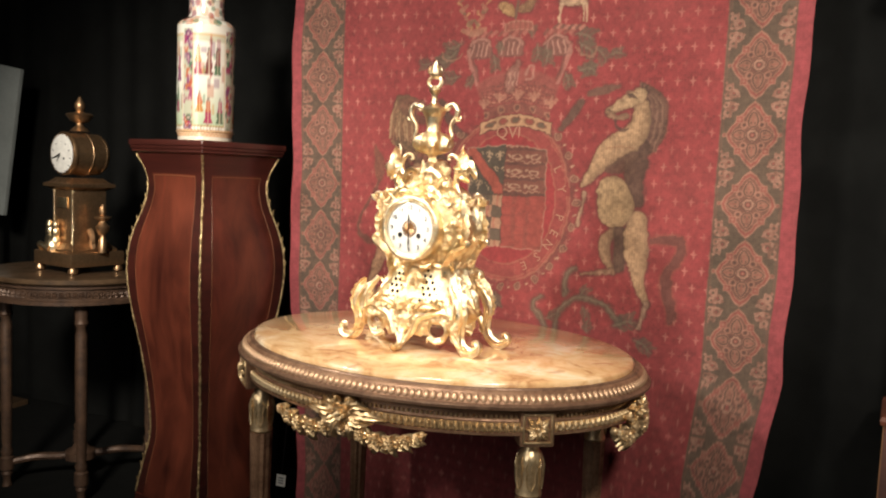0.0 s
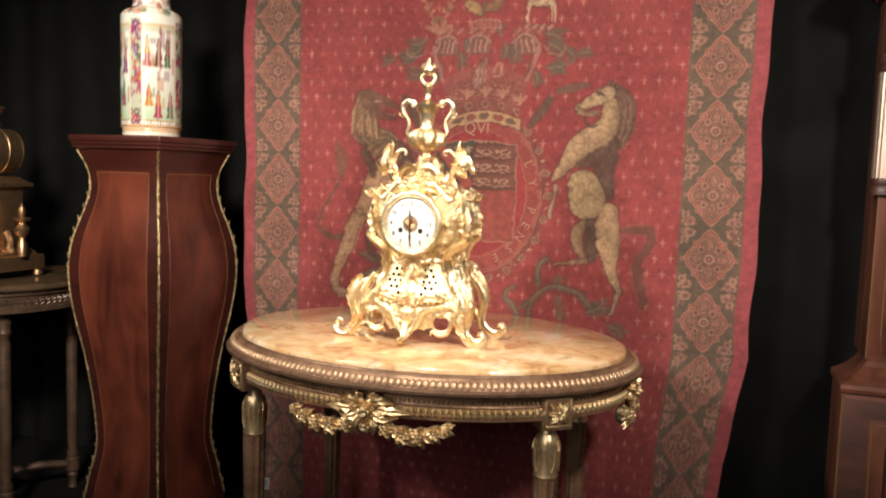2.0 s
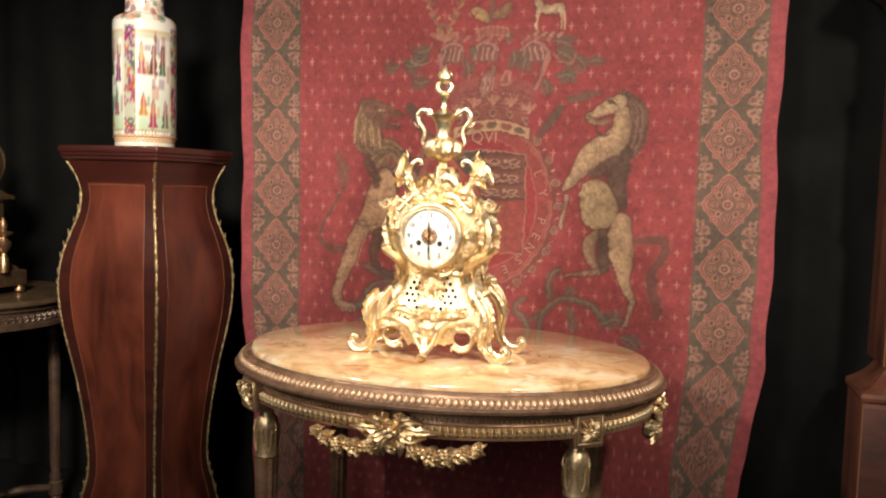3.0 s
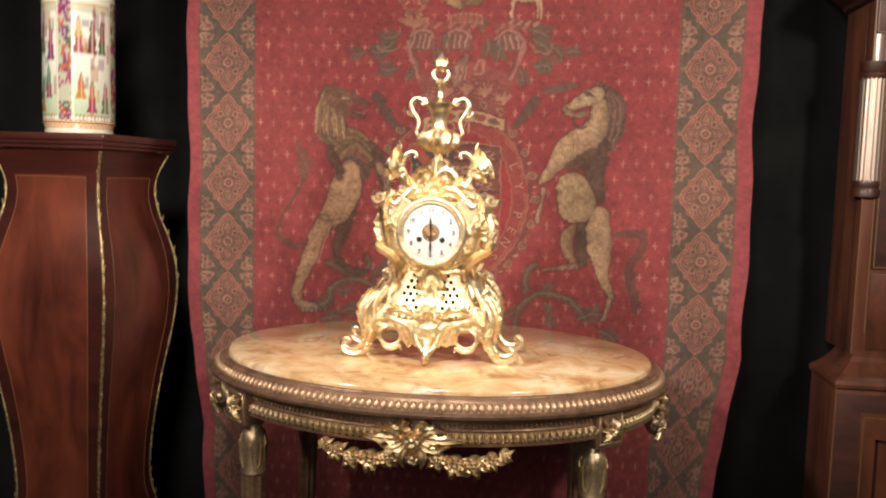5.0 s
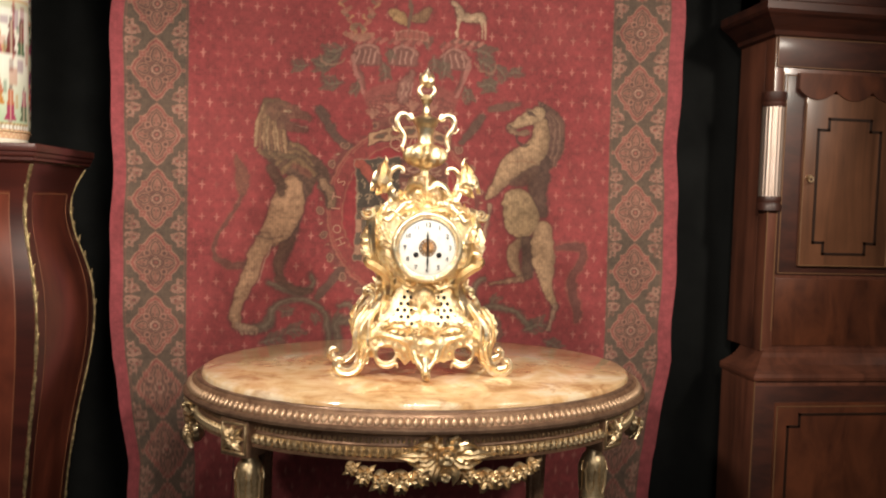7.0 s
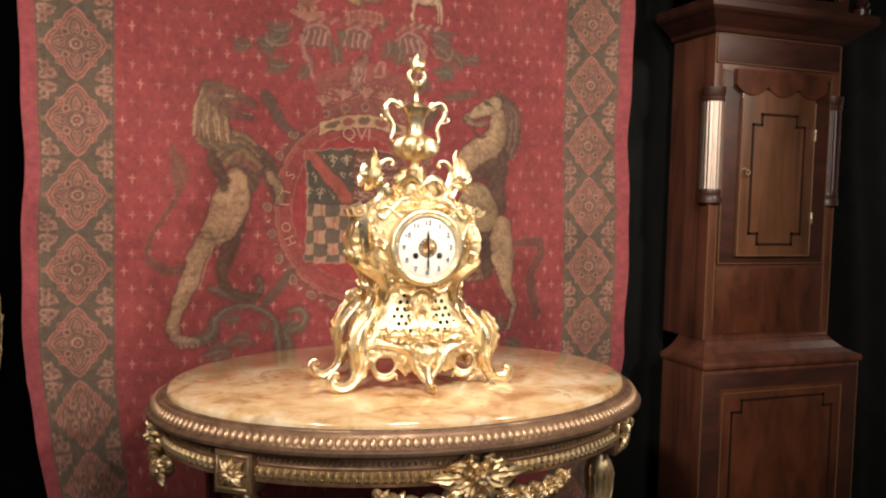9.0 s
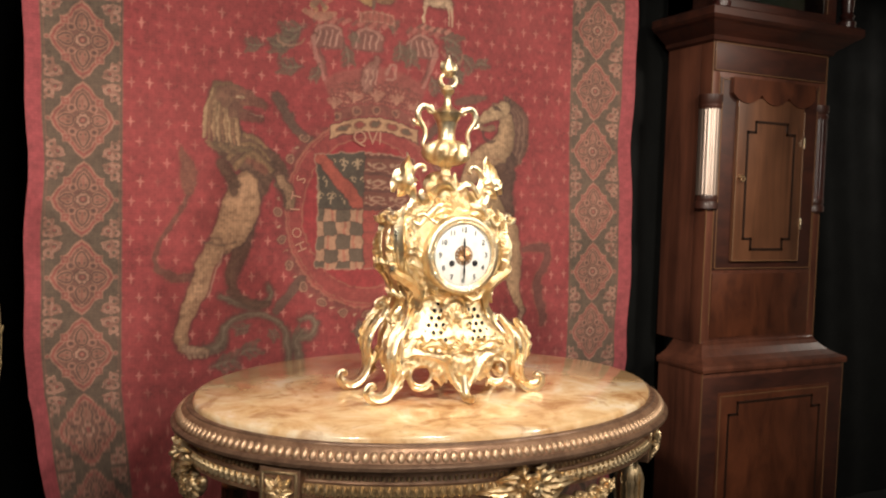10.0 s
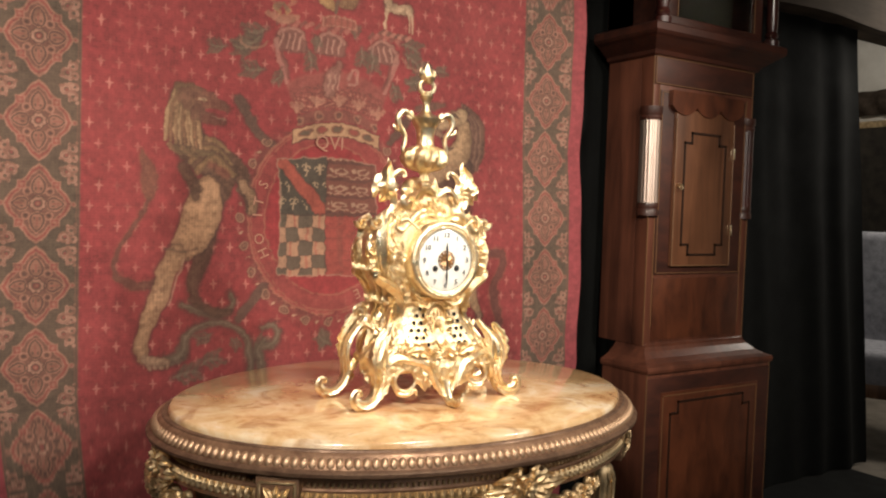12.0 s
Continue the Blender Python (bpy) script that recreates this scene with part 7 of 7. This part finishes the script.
def make_round_table():
    t = thing("round_table", "round dark wooden table on turned legs with a low stretcher", "table", (RX, RY, 0))
    R = 0.30
    part("tabletop", lathe([(R - 0.04, RTOP - 0.022), (R - 0.006, RTOP - 0.02), (R, RTOP - 0.014), (R, RTOP - 0.006), (R - 0.004, RTOP - 0.001), (R - 0.02, RTOP), (0.05, RTOP)], 72), WALNUT_DARK, t)
    part("frieze", lathe([(R - 0.022, RTOP - 0.085), (R - 0.012, RTOP - 0.083), (R - 0.012, RTOP - 0.072), (R - 0.022, RTOP - 0.068), (R - 0.022, RTOP - 0.036), (R - 0.014, RTOP - 0.032), (R - 0.014, RTOP - 0.022), (R - 0.05, RTOP - 0.021)], 72), OLD_GESSO, t, "carved frieze")
    cv = bmesh.new()
    for k in range(90):
        a = 2 * math.pi * k / 90
        c, s = math.cos(a), math.sin(a)
        q = R - 0.022
        leaf([(q * c, q * s, RTOP - 0.064), ((q + 0.005) * c, (q + 0.005) * s, RTOP - 0.052), (q * c, q * s, RTOP - 0.040)], 0.010, cv, (-s, c, 0), 2, 5)
    d = part("frieze_carving", cv, OLD_GESSO, t)
    d["kind"] = "stuff"
    for deg in (-36, 54, 144, 234):
        a = radians(deg)
        x, y = 0.228 * math.cos(a), 0.228 * math.sin(a)
        leg = part("leg", lathe([(0.010, 0.0), (0.016, 0.008), (0.013, 0.02), (0.012, 0.035), (0.018, 0.050), (0.015, 0.060), (0.022, 0.066), (0.022, 0.106), (0.016, 0.112), (0.020, 0.128), (0.014, 0.145), (0.0165, 0.17), (0.0185, 0.56), (0.014, 0.585), (0.022, 0.60), (0.018, 0.615), (0.024, 0.65), (0.024, RTOP - 0.082)], 24), OLD_GESSO, t, "turned dark wooden leg")
        leg.matrix_basis = pose(x, y, 0)
        part("stretcher_arm", sweep([(x, y, 0.086, 0.011), (x * 0.6, y * 0.6, 0.098, 0.013), (x * 0.3, y * 0.3, 0.094, 0.013), (0.02 * math.cos(a), 0.02 * math.sin(a), 0.094, 0.012)], 16, 8, 1.0), OLD_GESSO, t)
    part("stretcher_boss", lathe([(0.03, 0.076), (0.05, 0.08), (0.05, 0.106), (0.03, 0.116), (0.016, 0.14), (0.006, 0.16)], 24), OLD_GESSO, t)
    return t


make_round_table()


def make_small_clock():
    t = thing("architectural_mantel_clock", "dull gilt brass clock with drum case and small side urns", "clock", (-1.548, 0.330, RTOP + 0.0005), turn=-3)
    base = part("base", block((0.25, 0.21, 0.045), (0, 0, 0.022), 0.006), OLD_BRASS, t, "stepped brass base")
    block_feet = [(sx * 0.108, sy * 0.088) for sx in (-1, 1) for sy in (-1, 1)]
    for x, y in block_feet:
        part("foot", lathe([(0.010, 0.0), (0.017, 0.005), (0.017, 0.014), (0.010, 0.024)], 14, (x, y, 0)), OLD_BRASS, t)
    part("step", square_loft([(0.105, 0.086, 0.065), (0.105, 0.086, 0.074), (0.088, 0.074, 0.084), (0.080, 0.070, 0.092)]), OLD_BRASS, t)
    part("pier", block((0.138, 0.128, 0.175), (0, 0, 0.088), 0.004), OLD_BRASS, t, "panelled brass pier")
    part("pier_panel", block((0.07, 0.006, 0.034), (0, -0.066, 0.205), 0.002), GILT_SOFT, t, "raised ornament panel")
    part("cornice", square_loft([(0.070, 0.065, 0.262), (0.080, 0.075, 0.267), (0.092, 0.087, 0.272), (0.092, 0.087, 0.282), (0.078, 0.074, 0.286), (0.058, 0.058, 0.30)]), OLD_BRASS, t)
    # drum, lying along y
    drum = bmesh.new()
    rows = []
    for y, r in ((0.086, 0.030), (0.084, 0.050), (0.078, 0.064), (0.070, 0.0705), (0.066, 0.0705), (0.0645, 0.0735), (0.061, 0.0735), (0.0595, 0.0725), (0.030, 0.0755), (0.012, 0.0765), (0.0105, 0.0790), (0.0065, 0.0790), (0.005, 0.0770), (-0.030, 0.0745), (-0.050, 0.073), (-0.052, 0.077), (-0.062, 0.0775), (-0.066, 0.075), (-0.066, 0.066)):
        rows.append([(r * math.cos(a), y, 0.376 + r * math.sin(a)) for a in (2 * math.pi * k / 48 for k in range(48))])
    drum = part("drum", grid(drum, rows, True), OLD_BRASS, t, "round brass drum case")
    rows = [[(r * math.cos(a), y, 0.376 + r * math.sin(a)) for a in (2 * math.pi * k / 40 for k in range(40))] for r, y in ((0.068, -0.068), (0.04, -0.072), (0.001, -0.073))]
    dial = part("dial", grid(bmesh.new(), rows, True), ENAMEL, t, "white enamel dial")
    for k in range(12):
        a = 2 * math.pi * k / 12
        o = part("numeral_mark", block((0.009, 0.001, 0.003), (0.056, 0, -0.0015), 0), NUMERAL, dial, smooth=False)
        o.matrix_basis = pose(0, -0.0715, 0.376, 0, math.degrees(a), 0)
    for ang, L, name in ((232, 0.034, "hour_hand"), (200, 0.048, "minute_hand")):
        a = radians(ang)
        part(name, sweep([(0, -0.075, 0.376, 0.0024), (L * 0.6 * math.cos(a), -0.075, 0.376 + L * 0.6 * math.sin(a), 0.0024), (L * math.cos(a), -0.075, 0.376 + L * math.sin(a), 0.0008)], 8, 6, 0.4), BLACK, dial)
    part("winding_hole", ball(0.004, (0.02, -0.0725, 0.36), None, 8, 6), BLACK, dial)
    part("top_urn", lathe([(0.03, 0.448), (0.022, 0.458), (0.012, 0.466), (0.010, 0.474), (0.026, 0.480), (0.034, 0.488), (0.040, 0.497), (0.043, 0.501), (0.036, 0.505), (0.016, 0.509), (0.011, 0.514), (0.017, 0.524), (0.0165, 0.535), (0.009, 0.548), (0.002, 0.560)], 24, ribs=12, depth=0.03), OLD_BRASS, t, "gadrooned urn finial")
    for sx in (-1, 1):
        part("side_urn", lathe([(0.013, 0.066), (0.014, 0.105), (0.009, 0.112), (0.008, 0.122), (0.020, 0.138), (0.022, 0.150), (0.012, 0.160), (0.010, 0.166), (0.026, 0.176), (0.027, 0.180), (0.008, 0.184), (0.012, 0.196), (0.009, 0.21), (0.002, 0.222)], 18, (sx * 0.110, 0.01, 0)), OLD_BRASS, t)
    # a cast figure group, as plain rounded shapes
    f = bmesh.new()
    for x, z, r in ((-0.028, 0.095, 0.024), (-0.03, 0.128, 0.019), (-0.036, 0.150, 0.014), (0.004, 0.096, 0.022), (0.006, 0.126, 0.018), (0.004, 0.148, 0.0135), (-0.012, 0.076, 0.036)):
        ball(r, (x - 0.03, -0.078, z), f, 12, 9, (1, 0.8, 1.15))
    sweep([(-0.09, -0.095, 0.075, 0.010), (-0.075, -0.108, 0.088, 0.010), (-0.05, -0.108, 0.084, 0.009), (-0.02, -0.105, 0.075, 0.008)], 12, 8, bm=f)
    part("cast_group", f, GILT, t, "small gilt cast ornament")
    for sx in (-1, 1):
        part("pier_bracket", sweep([(sx * 0.070, 0, 0.135, 0.012), (sx * 0.088, 0, 0.11, 0.012), (sx * 0.086, 0, 0.09, 0.013), (sx * 0.098, 0, 0.074, 0.010)], 16, 8), OLD_BRASS, t)
        part("pier_column", lathe([(0.010, 0.09), (0.008, 0.10), (0.008, 0.25), (0.011, 0.262)], 12, (sx * 0.060, -0.058, 0)), GILT_SOFT, t)
    slim(t, (0.83, 0.95, 1.04), ("drum", "dial", "top_urn", "side_urn"))
    shrink = Matrix.Translation((0, 0, 0.376)) @ Matrix.Diagonal((0.89, 0.95, 0.89, 1)) @ Matrix.Translation((0, 0, -0.376))
    for ob in t.children:
        if ob.name.split(".")[0] in ("drum", "dial"):
            ob.data.transform(shrink)
            for mark in ob.children:
                mark.matrix_basis = shrink @ mark.matrix_basis
    slim(t, (1.0, 1.0, 1.04), tuple({c.name.split(".")[0] for c in t.children} - {"drum", "dial", "top_urn", "side_urn"}))
    return t


make_small_clock()


# ---- longcase clock ----
def make_longcase():
    """Its front stands at local y = 0, its middle at x = 0."""
    t = thing("longcase_clock", "tall brown oak and mahogany longcase clock with crossbanded door", "clock", (1.115, 0.336, 0), turn=0)
    W, BW, D = 0.208, 0.256, 0.17
    part("plinth", block((0.545, 0.185, 0.09), (0, 0.017, 0), 0.004), CASE_DARK, t)
    part("base", block((2 * BW, 0.164, 0.60), (0, 0.019, 0.085), 0.003), OAK, t, "mahogany veneered base box")
    part("base_front", block((2 * BW - 0.004, 0.004, 0.575), (0, -0.0645, 0.095), 0.001), CASE_DARK, t)
    part("base_panel", block((2 * BW - 0.11, 0.004, 0.50), (0, -0.0675, 0.13), 0.001), CASE_FLAME, t, "flame-figured base panel")

    def frame_line(name, x0, x1, z0, z1, notch, y, mat, r):
        pts = [(x0 + notch, z1), (x1 - notch, z1), (x1 - notch, z1 - notch), (x1, z1 - notch), (x1, z0 + notch), (x1 - notch, z0 + notch), (x1 - notch, z0), (x0 + notch, z0), (x0 + notch, z0 + notch), (x0, z0 + notch), (x0, z1 - notch), (x0 + notch, z1 - notch)] if notch else [(x0, z1), (x1, z1), (x1, z0), (x0, z0)]
        bm = bmesh.new()
        for (ax, az), (bx, bz) in zip(pts, pts[1:] + pts[:1]):
            block((abs(bx - ax) + 2 * r, 0.002, abs(bz - az) + 2 * r), ((ax + bx) / 2, y, min(az, bz) - r), 0, bm)
        return part(name, bm, mat, t, smooth=False)

    frame_line("base_stringing", -0.195, 0.195, 0.14, 0.62, 0.0, -0.0700, STRINGING, 0.0012)
    frame_line("base_inlay", -0.165, 0.165, 0.17, 0.60, 0.03, -0.0702, BLACK_INLAY, 0.003)
    for sx in (-1, 1):
        part("base_edge_stringing", block((0.0024, 0.0024, 0.60), (sx * (BW - 0.001), -0.0655, 0.09), 0), STRINGING, t, smooth=False)
    # the coved moulding between base and trunk
    prof = [(0.004, 0.072, 0.684), (0.006, 0.074, 0.692), (0.004, 0.072, 0.700), (-0.010, 0.054, 0.706), (-0.026, 0.034, 0.716), (-0.042, 0.015, 0.732), (-0.050, 0.008, 0.742), (-0.054, 0.008, 0.748), (-0.060, 0.002, 0.752)]
    rows = [[(-(BW + o), -f, z), (BW + o, -f, z), (BW + o, 0.103, z), (-(BW + o), 0.103, z)] for o, f, z in prof]
    part("waist_moulding", grid(bmesh.new(), rows, True), OAK, t, "coved oak moulding", smooth=False)
    # trunk, with its front corners cut away behind the quarter columns
    part("trunk", block((2 * W - 0.05, D, 0.79), (0, D / 2, 0.745), 0.002), OAK, t, "oak trunk")
    for sx in (-1, 1):
        part("trunk_side", block((0.024, D - 0.045, 0.79), (sx * (W - 0.0125), D / 2 + 0.0225, 0.745), 0.001), OAK, t, "warm brown oak side")
        for z0, h in ((0.745, 0.790),):
            part("corner_stile", block((0.026, 0.046, h), (sx * (W - 0.0135), 0.0225, z0), 0.002), OAK, t)
            part("corner_stringing", block((0.0022, 0.0022, h - 0.004), (sx * (W - 0.001), -0.0006, z0 + 0.002), 0), STRINGING, t, smooth=False)
            part("corner_stringing", block((0.0022, 0.0022, h - 0.14), (sx * (W - 0.026), -0.0008, z0 + 0.05), 0), STRINGING, t, smooth=False)
        cx = sx * (W - 0.012)
        # matching columns: left coloured pale for its highlight, right dark for its shade
        col = part("quarter_column", lathe([(0.0270, 1.132)] + [(0.0270, z) for z in np.linspace(1.14, 1.36, 5)], 112, (cx, 0.014, 0), ribs=18, depth=0.025), COLUMN_HIGHLIGHT if sx < 0 else MAHOGANY_DARK, t, "reeded quarter column, its highlight put in as a pale colour" if sx < 0 else "reeded quarter column, its unlit look put in as dark wood")
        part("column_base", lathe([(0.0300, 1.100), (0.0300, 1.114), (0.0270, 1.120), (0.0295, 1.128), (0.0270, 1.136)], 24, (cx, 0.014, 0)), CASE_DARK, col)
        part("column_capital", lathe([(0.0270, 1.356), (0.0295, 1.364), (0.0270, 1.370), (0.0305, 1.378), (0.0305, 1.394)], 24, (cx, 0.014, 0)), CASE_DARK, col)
    part("frieze_band", block((2 * W - 0.008, 0.004, 0.075), (0, -0.0015, 1.455), 0.001), CASE_DARK, t, "dark crossbanded frieze")
    frame_line("frieze_stringing", -W + 0.006, W - 0.006, 1.457, 1.528, 0, -0.0042, STRINGING, 0.001)
    part("lower_panel", block((2 * W - 0.06, 0.004, 0.17), (0, -0.0015, 0.76), 0.001), CASE_FLAME, t, "flame-figured panel under the door")
    part("door_surround", block((2 * W - 0.058, 0.004, 0.50), (0, -0.0015, 0.94), 0.001), CASE_DARK, t)
    frame_line("surround_stringing", -W + 0.034, W - 0.034, 0.944, 1.436, 0, -0.0042, STRINGING, 0.001)
    # scalloped valance above the door
    bm = bmesh.new()
    pts = [(-0.148, 1.442), (0.148, 1.442)]
    for k in range(49):
        x = 0.148 - 0.296 * k / 48
        pts.append((x, 1.402 - 0.024 * abs(math.sin(3 * math.pi * (x + 0.148) / 0.296)) ** 0.75))
    fr = [bm.verts.new((x, -0.0175, z)) for x, z in pts]
    bk = [bm.verts.new((x, -0.002, z)) for x, z in pts]
    bm.faces.new(fr)
    for i in range(len(fr)):
        bm.faces.new((fr[i], fr[(i + 1) % len(fr)], bk[(i + 1) % len(fr)], bk[i]))
    part("scalloped_valance", bm, CASE_FLAME, t, smooth=False)
    # door with shaped top
    door = part("door", block((0.240, 0.012, 0.432), (-0.005, -0.0075, 0.962), 0.003), OAK_DOOR, t, "figured oak door with notched dark inlay")
    bm = bmesh.new()
    for sx in (-1, 1):
        block((0.003, 0.003, 0.405), (sx * 0.1195 - 0.005, -0.0145, 0.964), 0.0008, bm, 1)
    block((0.238, 0.003, 0.003), (-0.005, -0.0145, 0.963), 0.0008, bm, 1)
    part("door_edge", bm, STRINGING, door, smooth=False)
    o = frame_line("door_inlay", -0.090, 0.080, 0.995, 1.332, 0.028, -0.0148, BLACK_INLAY, 0.0032)
    k = part("key", torus(0.006, 0.0018, (-0.112, -0.028, 1.180), None, 16, 6), GILT, door, "small brass key")
    part("escutcheon", lathe([(0.005, 0), (0.006, 0.002), (0.003, 0.016)], 10), GILT, door).matrix_basis = pose(-0.112, -0.0135, 1.186, 90)
    for z in (1.05, 1.27):
        part("hinge", lathe([(0.003, 0), (0.0035, 0.002), (0.0035, 0.028), (0.003, 0.03)], 8, (0.1165, -0.015, z)), GILT, door)
    # hood
    prof = [(0.0, 0.0, 1.528), (0.010, 0.010, 1.533), (0.013, 0.015, 1.543), (0.028, 0.030, 1.554), (0.046, 0.048, 1.569), (0.056, 0.058, 1.575), (0.062, 0.064, 1.582), (0.062, 0.064, 1.600), (0.052, 0.054, 1.606)]
    rows = [[(-(W + o), -f, z), (W + o, -f, z), (W + o, D, z), (-(W + o), D, z)] for o, f, z in prof]
    part("hood_moulding", grid(bmesh.new(), rows, True), CASE_DARK, t, "dark stepped hood moulding", smooth=False)
    hood = part("hood", block((0.42, 0.10, 0.50), (0, 0.13, 1.604), 0.002), CASE_DARK, t)
    for sx in (-1, 1):
        part("hood_side", block((0.016, 0.19, 0.42), (sx * 0.202, 0.085, 1.604), 0.002), CASE_DARK, hood)
    part("hood_front_rail", block((0.39, 0.02, 0.03), (0, -0.02, 1.604), 0.002), CASE_DARK, hood)
    for sx in (-1, 1):
        part("hood_door_stile", block((0.035, 0.02, 0.39), (sx * 0.178, -0.02, 1.634), 0.002), CASE_DARK, hood)
        part("hood_door_bead", block((0.003, 0.003, 0.39), (sx * 0.159, -0.031, 1.634), 0.0008), STRINGING, hood)
    part("hood_glass", block((0.32, 0.003, 0.39), (0, -0.018, 1.634), 0), GLASS, hood, "dusty hood door glass", smooth=False)
    part("clock_face", block((0.32, 0.004, 0.38), (0, 0.05, 1.634), 0.001), SHADED_FACE, hood, "old painted clock face, coloured dark for the hood's shade")
    part("hood_cornice", square_loft([(0.215, 0.13, 2.03), (0.24, 0.155, 2.06), (0.27, 0.18, 2.09), (0.27, 0.18, 2.12)], (0, 0.06, 0)), CASE_DARK, t)
    for sx in (-1, 1):
        part("hood_pillar", lathe([(0.022, 1.604), (0.023, 1.618), (0.015, 1.625), (0.020, 1.634), (0.014, 1.644), (0.017, 1.665), (0.016, 1.80), (0.013, 1.98), (0.018, 1.99), (0.018, 2.02)], 20, (sx * 0.226, -0.040, 0)), MAHOGANY_DARK, t, "turned mahogany hood pillar")
    return t


OAK_DOOR = wood("door_oak", (0.066, 0.026, 0.013), (0.19, 0.078, 0.038), coat=0.45, rough=0.4)
# pale colour that paints the highlight on the left quarter column
COLUMN_HIGHLIGHT = noisy("pale_gilt_column", (0.52, 0.39, 0.32), (0.72, 0.59, 0.52), 30, (0.42, 0.55), 0.95, 0.2, stretch=(1, 1, 0.1))
make_longcase()


# ---- beyond the curtains ----
def make_armchair():
    t = thing("armchair", "grey-blue upholstered armchair with carved wooden legs", "chair", (3.22, 1.10, 0), turn=-62)
    part("seat", block((0.62, 0.60, 0.16), (0, 0, 0.34), 0.04, segments=4), UPHOLSTERY, t)
    part("backrest", block((0.62, 0.14, 0.62), (0, 0.26, 0.44), 0.05, segments=4), UPHOLSTERY, t)
    part("seat_rail", block((0.60, 0.58, 0.07), (0, 0, 0.28), 0.01), CHAIR_WOOD, t)
    for sx in (-1, 1):
        part("arm", block((0.10, 0.52, 0.10), (sx * 0.29, 0, 0.58), 0.03, segments=3), UPHOLSTERY, t)
        part("arm_support", sweep([(sx * 0.29, -0.22, 0.34, 0.02), (sx * 0.30, -0.25, 0.46, 0.016), (sx * 0.29, -0.20, 0.60, 0.02)], 10, 8), CHAIR_WOOD, t)
        for y in (-0.26, 0.26):
            part("leg", sweep([(sx * 0.27, y, 0.30, 0.03), (sx * 0.29, y * 1.03, 0.2, 0.024), (sx * 0.27, y, 0.07, 0.014), (sx * 0.29, y * 1.06, 0.012, 0.018)], 14, 8), CHAIR_WOOD, t)
    return t


make_armchair()


def make_picture(at, turn, w, h, canvas, edge, name, label):
    t = thing(name, label, "picture", at, turn=turn)
    bm = bmesh.new()
    for sx in (-1, 1):
        block((0.05, 0.04, h), (sx * (w / 2 - 0.025), 0, 0), 0.008, bm)
    for z in (0, h - 0.05):
        block((w - 0.1, 0.04, 0.05), (0, 0, z), 0.008, bm)
    part("frame", bm, edge, t)
    part("canvas", block((w - 0.08, 0.012, h - 0.08), (0, 0.004, 0.04), 0), canvas, t, smooth=False)
    return t


make_picture((5.075, 2.15, 0.92), 90, 1.1, 0.93, DARK_PAINTING, GILT_WOOD, "dark_painting", "dark old painting in a gilt frame on the plaster wall")


def make_drape():
    """A brown cloth swag bunched above the painting."""
    bm = bmesh.new()
    rows = []
    for j in range(12):
        s = j / 11
        rows.append([(5.07 - 0.05 * math.sin(math.pi * s) - 0.012 * math.sin(y * 40 + 3 * s), y, 2.04 - 0.18 * s + 0.03 * math.cos((y - 2.15) * 3) + 0.01 * noise.noise((y * 12, s * 3, 0))) for y in np.linspace(1.6, 2.7, 50)])
    grid(bm, rows)
    bmesh.ops.solidify(bm, geom=bm.faces[:], thickness=0.012)
    return tagged(part("brown_drape", bm, DRAPE), "bunched brown cloth above the dark painting", "drape")


make_drape()


def make_pale_panel():
    t = thing("pale_display_board", "pale grey-green board standing beside the curtain", "board", (-2.685, 0.62, 0.0), turn=6)
    b = part("board", block((0.55, 0.02, 0.62), (0, 0, 0), 0.004), PALE_BOARD, t)
    b.matrix_basis = pose(-0.04, 0, 0.92, 0, 10, 0)
    for sx in (-1, 1):
        part("stand_leg", block((0.03, 0.03, 1.2), (sx * 0.15 - 0.05, 0.03, 0), 0.004), WALNUT_DARK, t)
    part("stand_foot", block((0.45, 0.25, 0.03), (-0.05, 0.03, 0), 0.004), WALNUT_DARK, t)
    return t


make_pale_panel()


def make_tag():
    t = part("hanging_label", block((0.022, 0.0012, 0.028), (0, 0, 0), 0), LABEL)
    t.matrix_world = pose(-0.365, -0.011, 0.375, 0, 4, 20)
    string = part("string", sweep([(0, 0, 0.028, 0.0007), (0.002, 0.0, 0.15, 0.0007), (0.0, 0.0, 0.303, 0.0007)], 8, 5), BLACK, t)
    bars = bmesh.new()
    for z in (0.007, 0.013, 0.019):
        block((0.013, 0.0006, 0.0025), (0, -0.0008, z), 0, bars)
    part("label_lines", bars, NUMERAL, t, smooth=False)
    return tagged(t, "small white paper label hanging from the table's underside", "label")


make_tag()
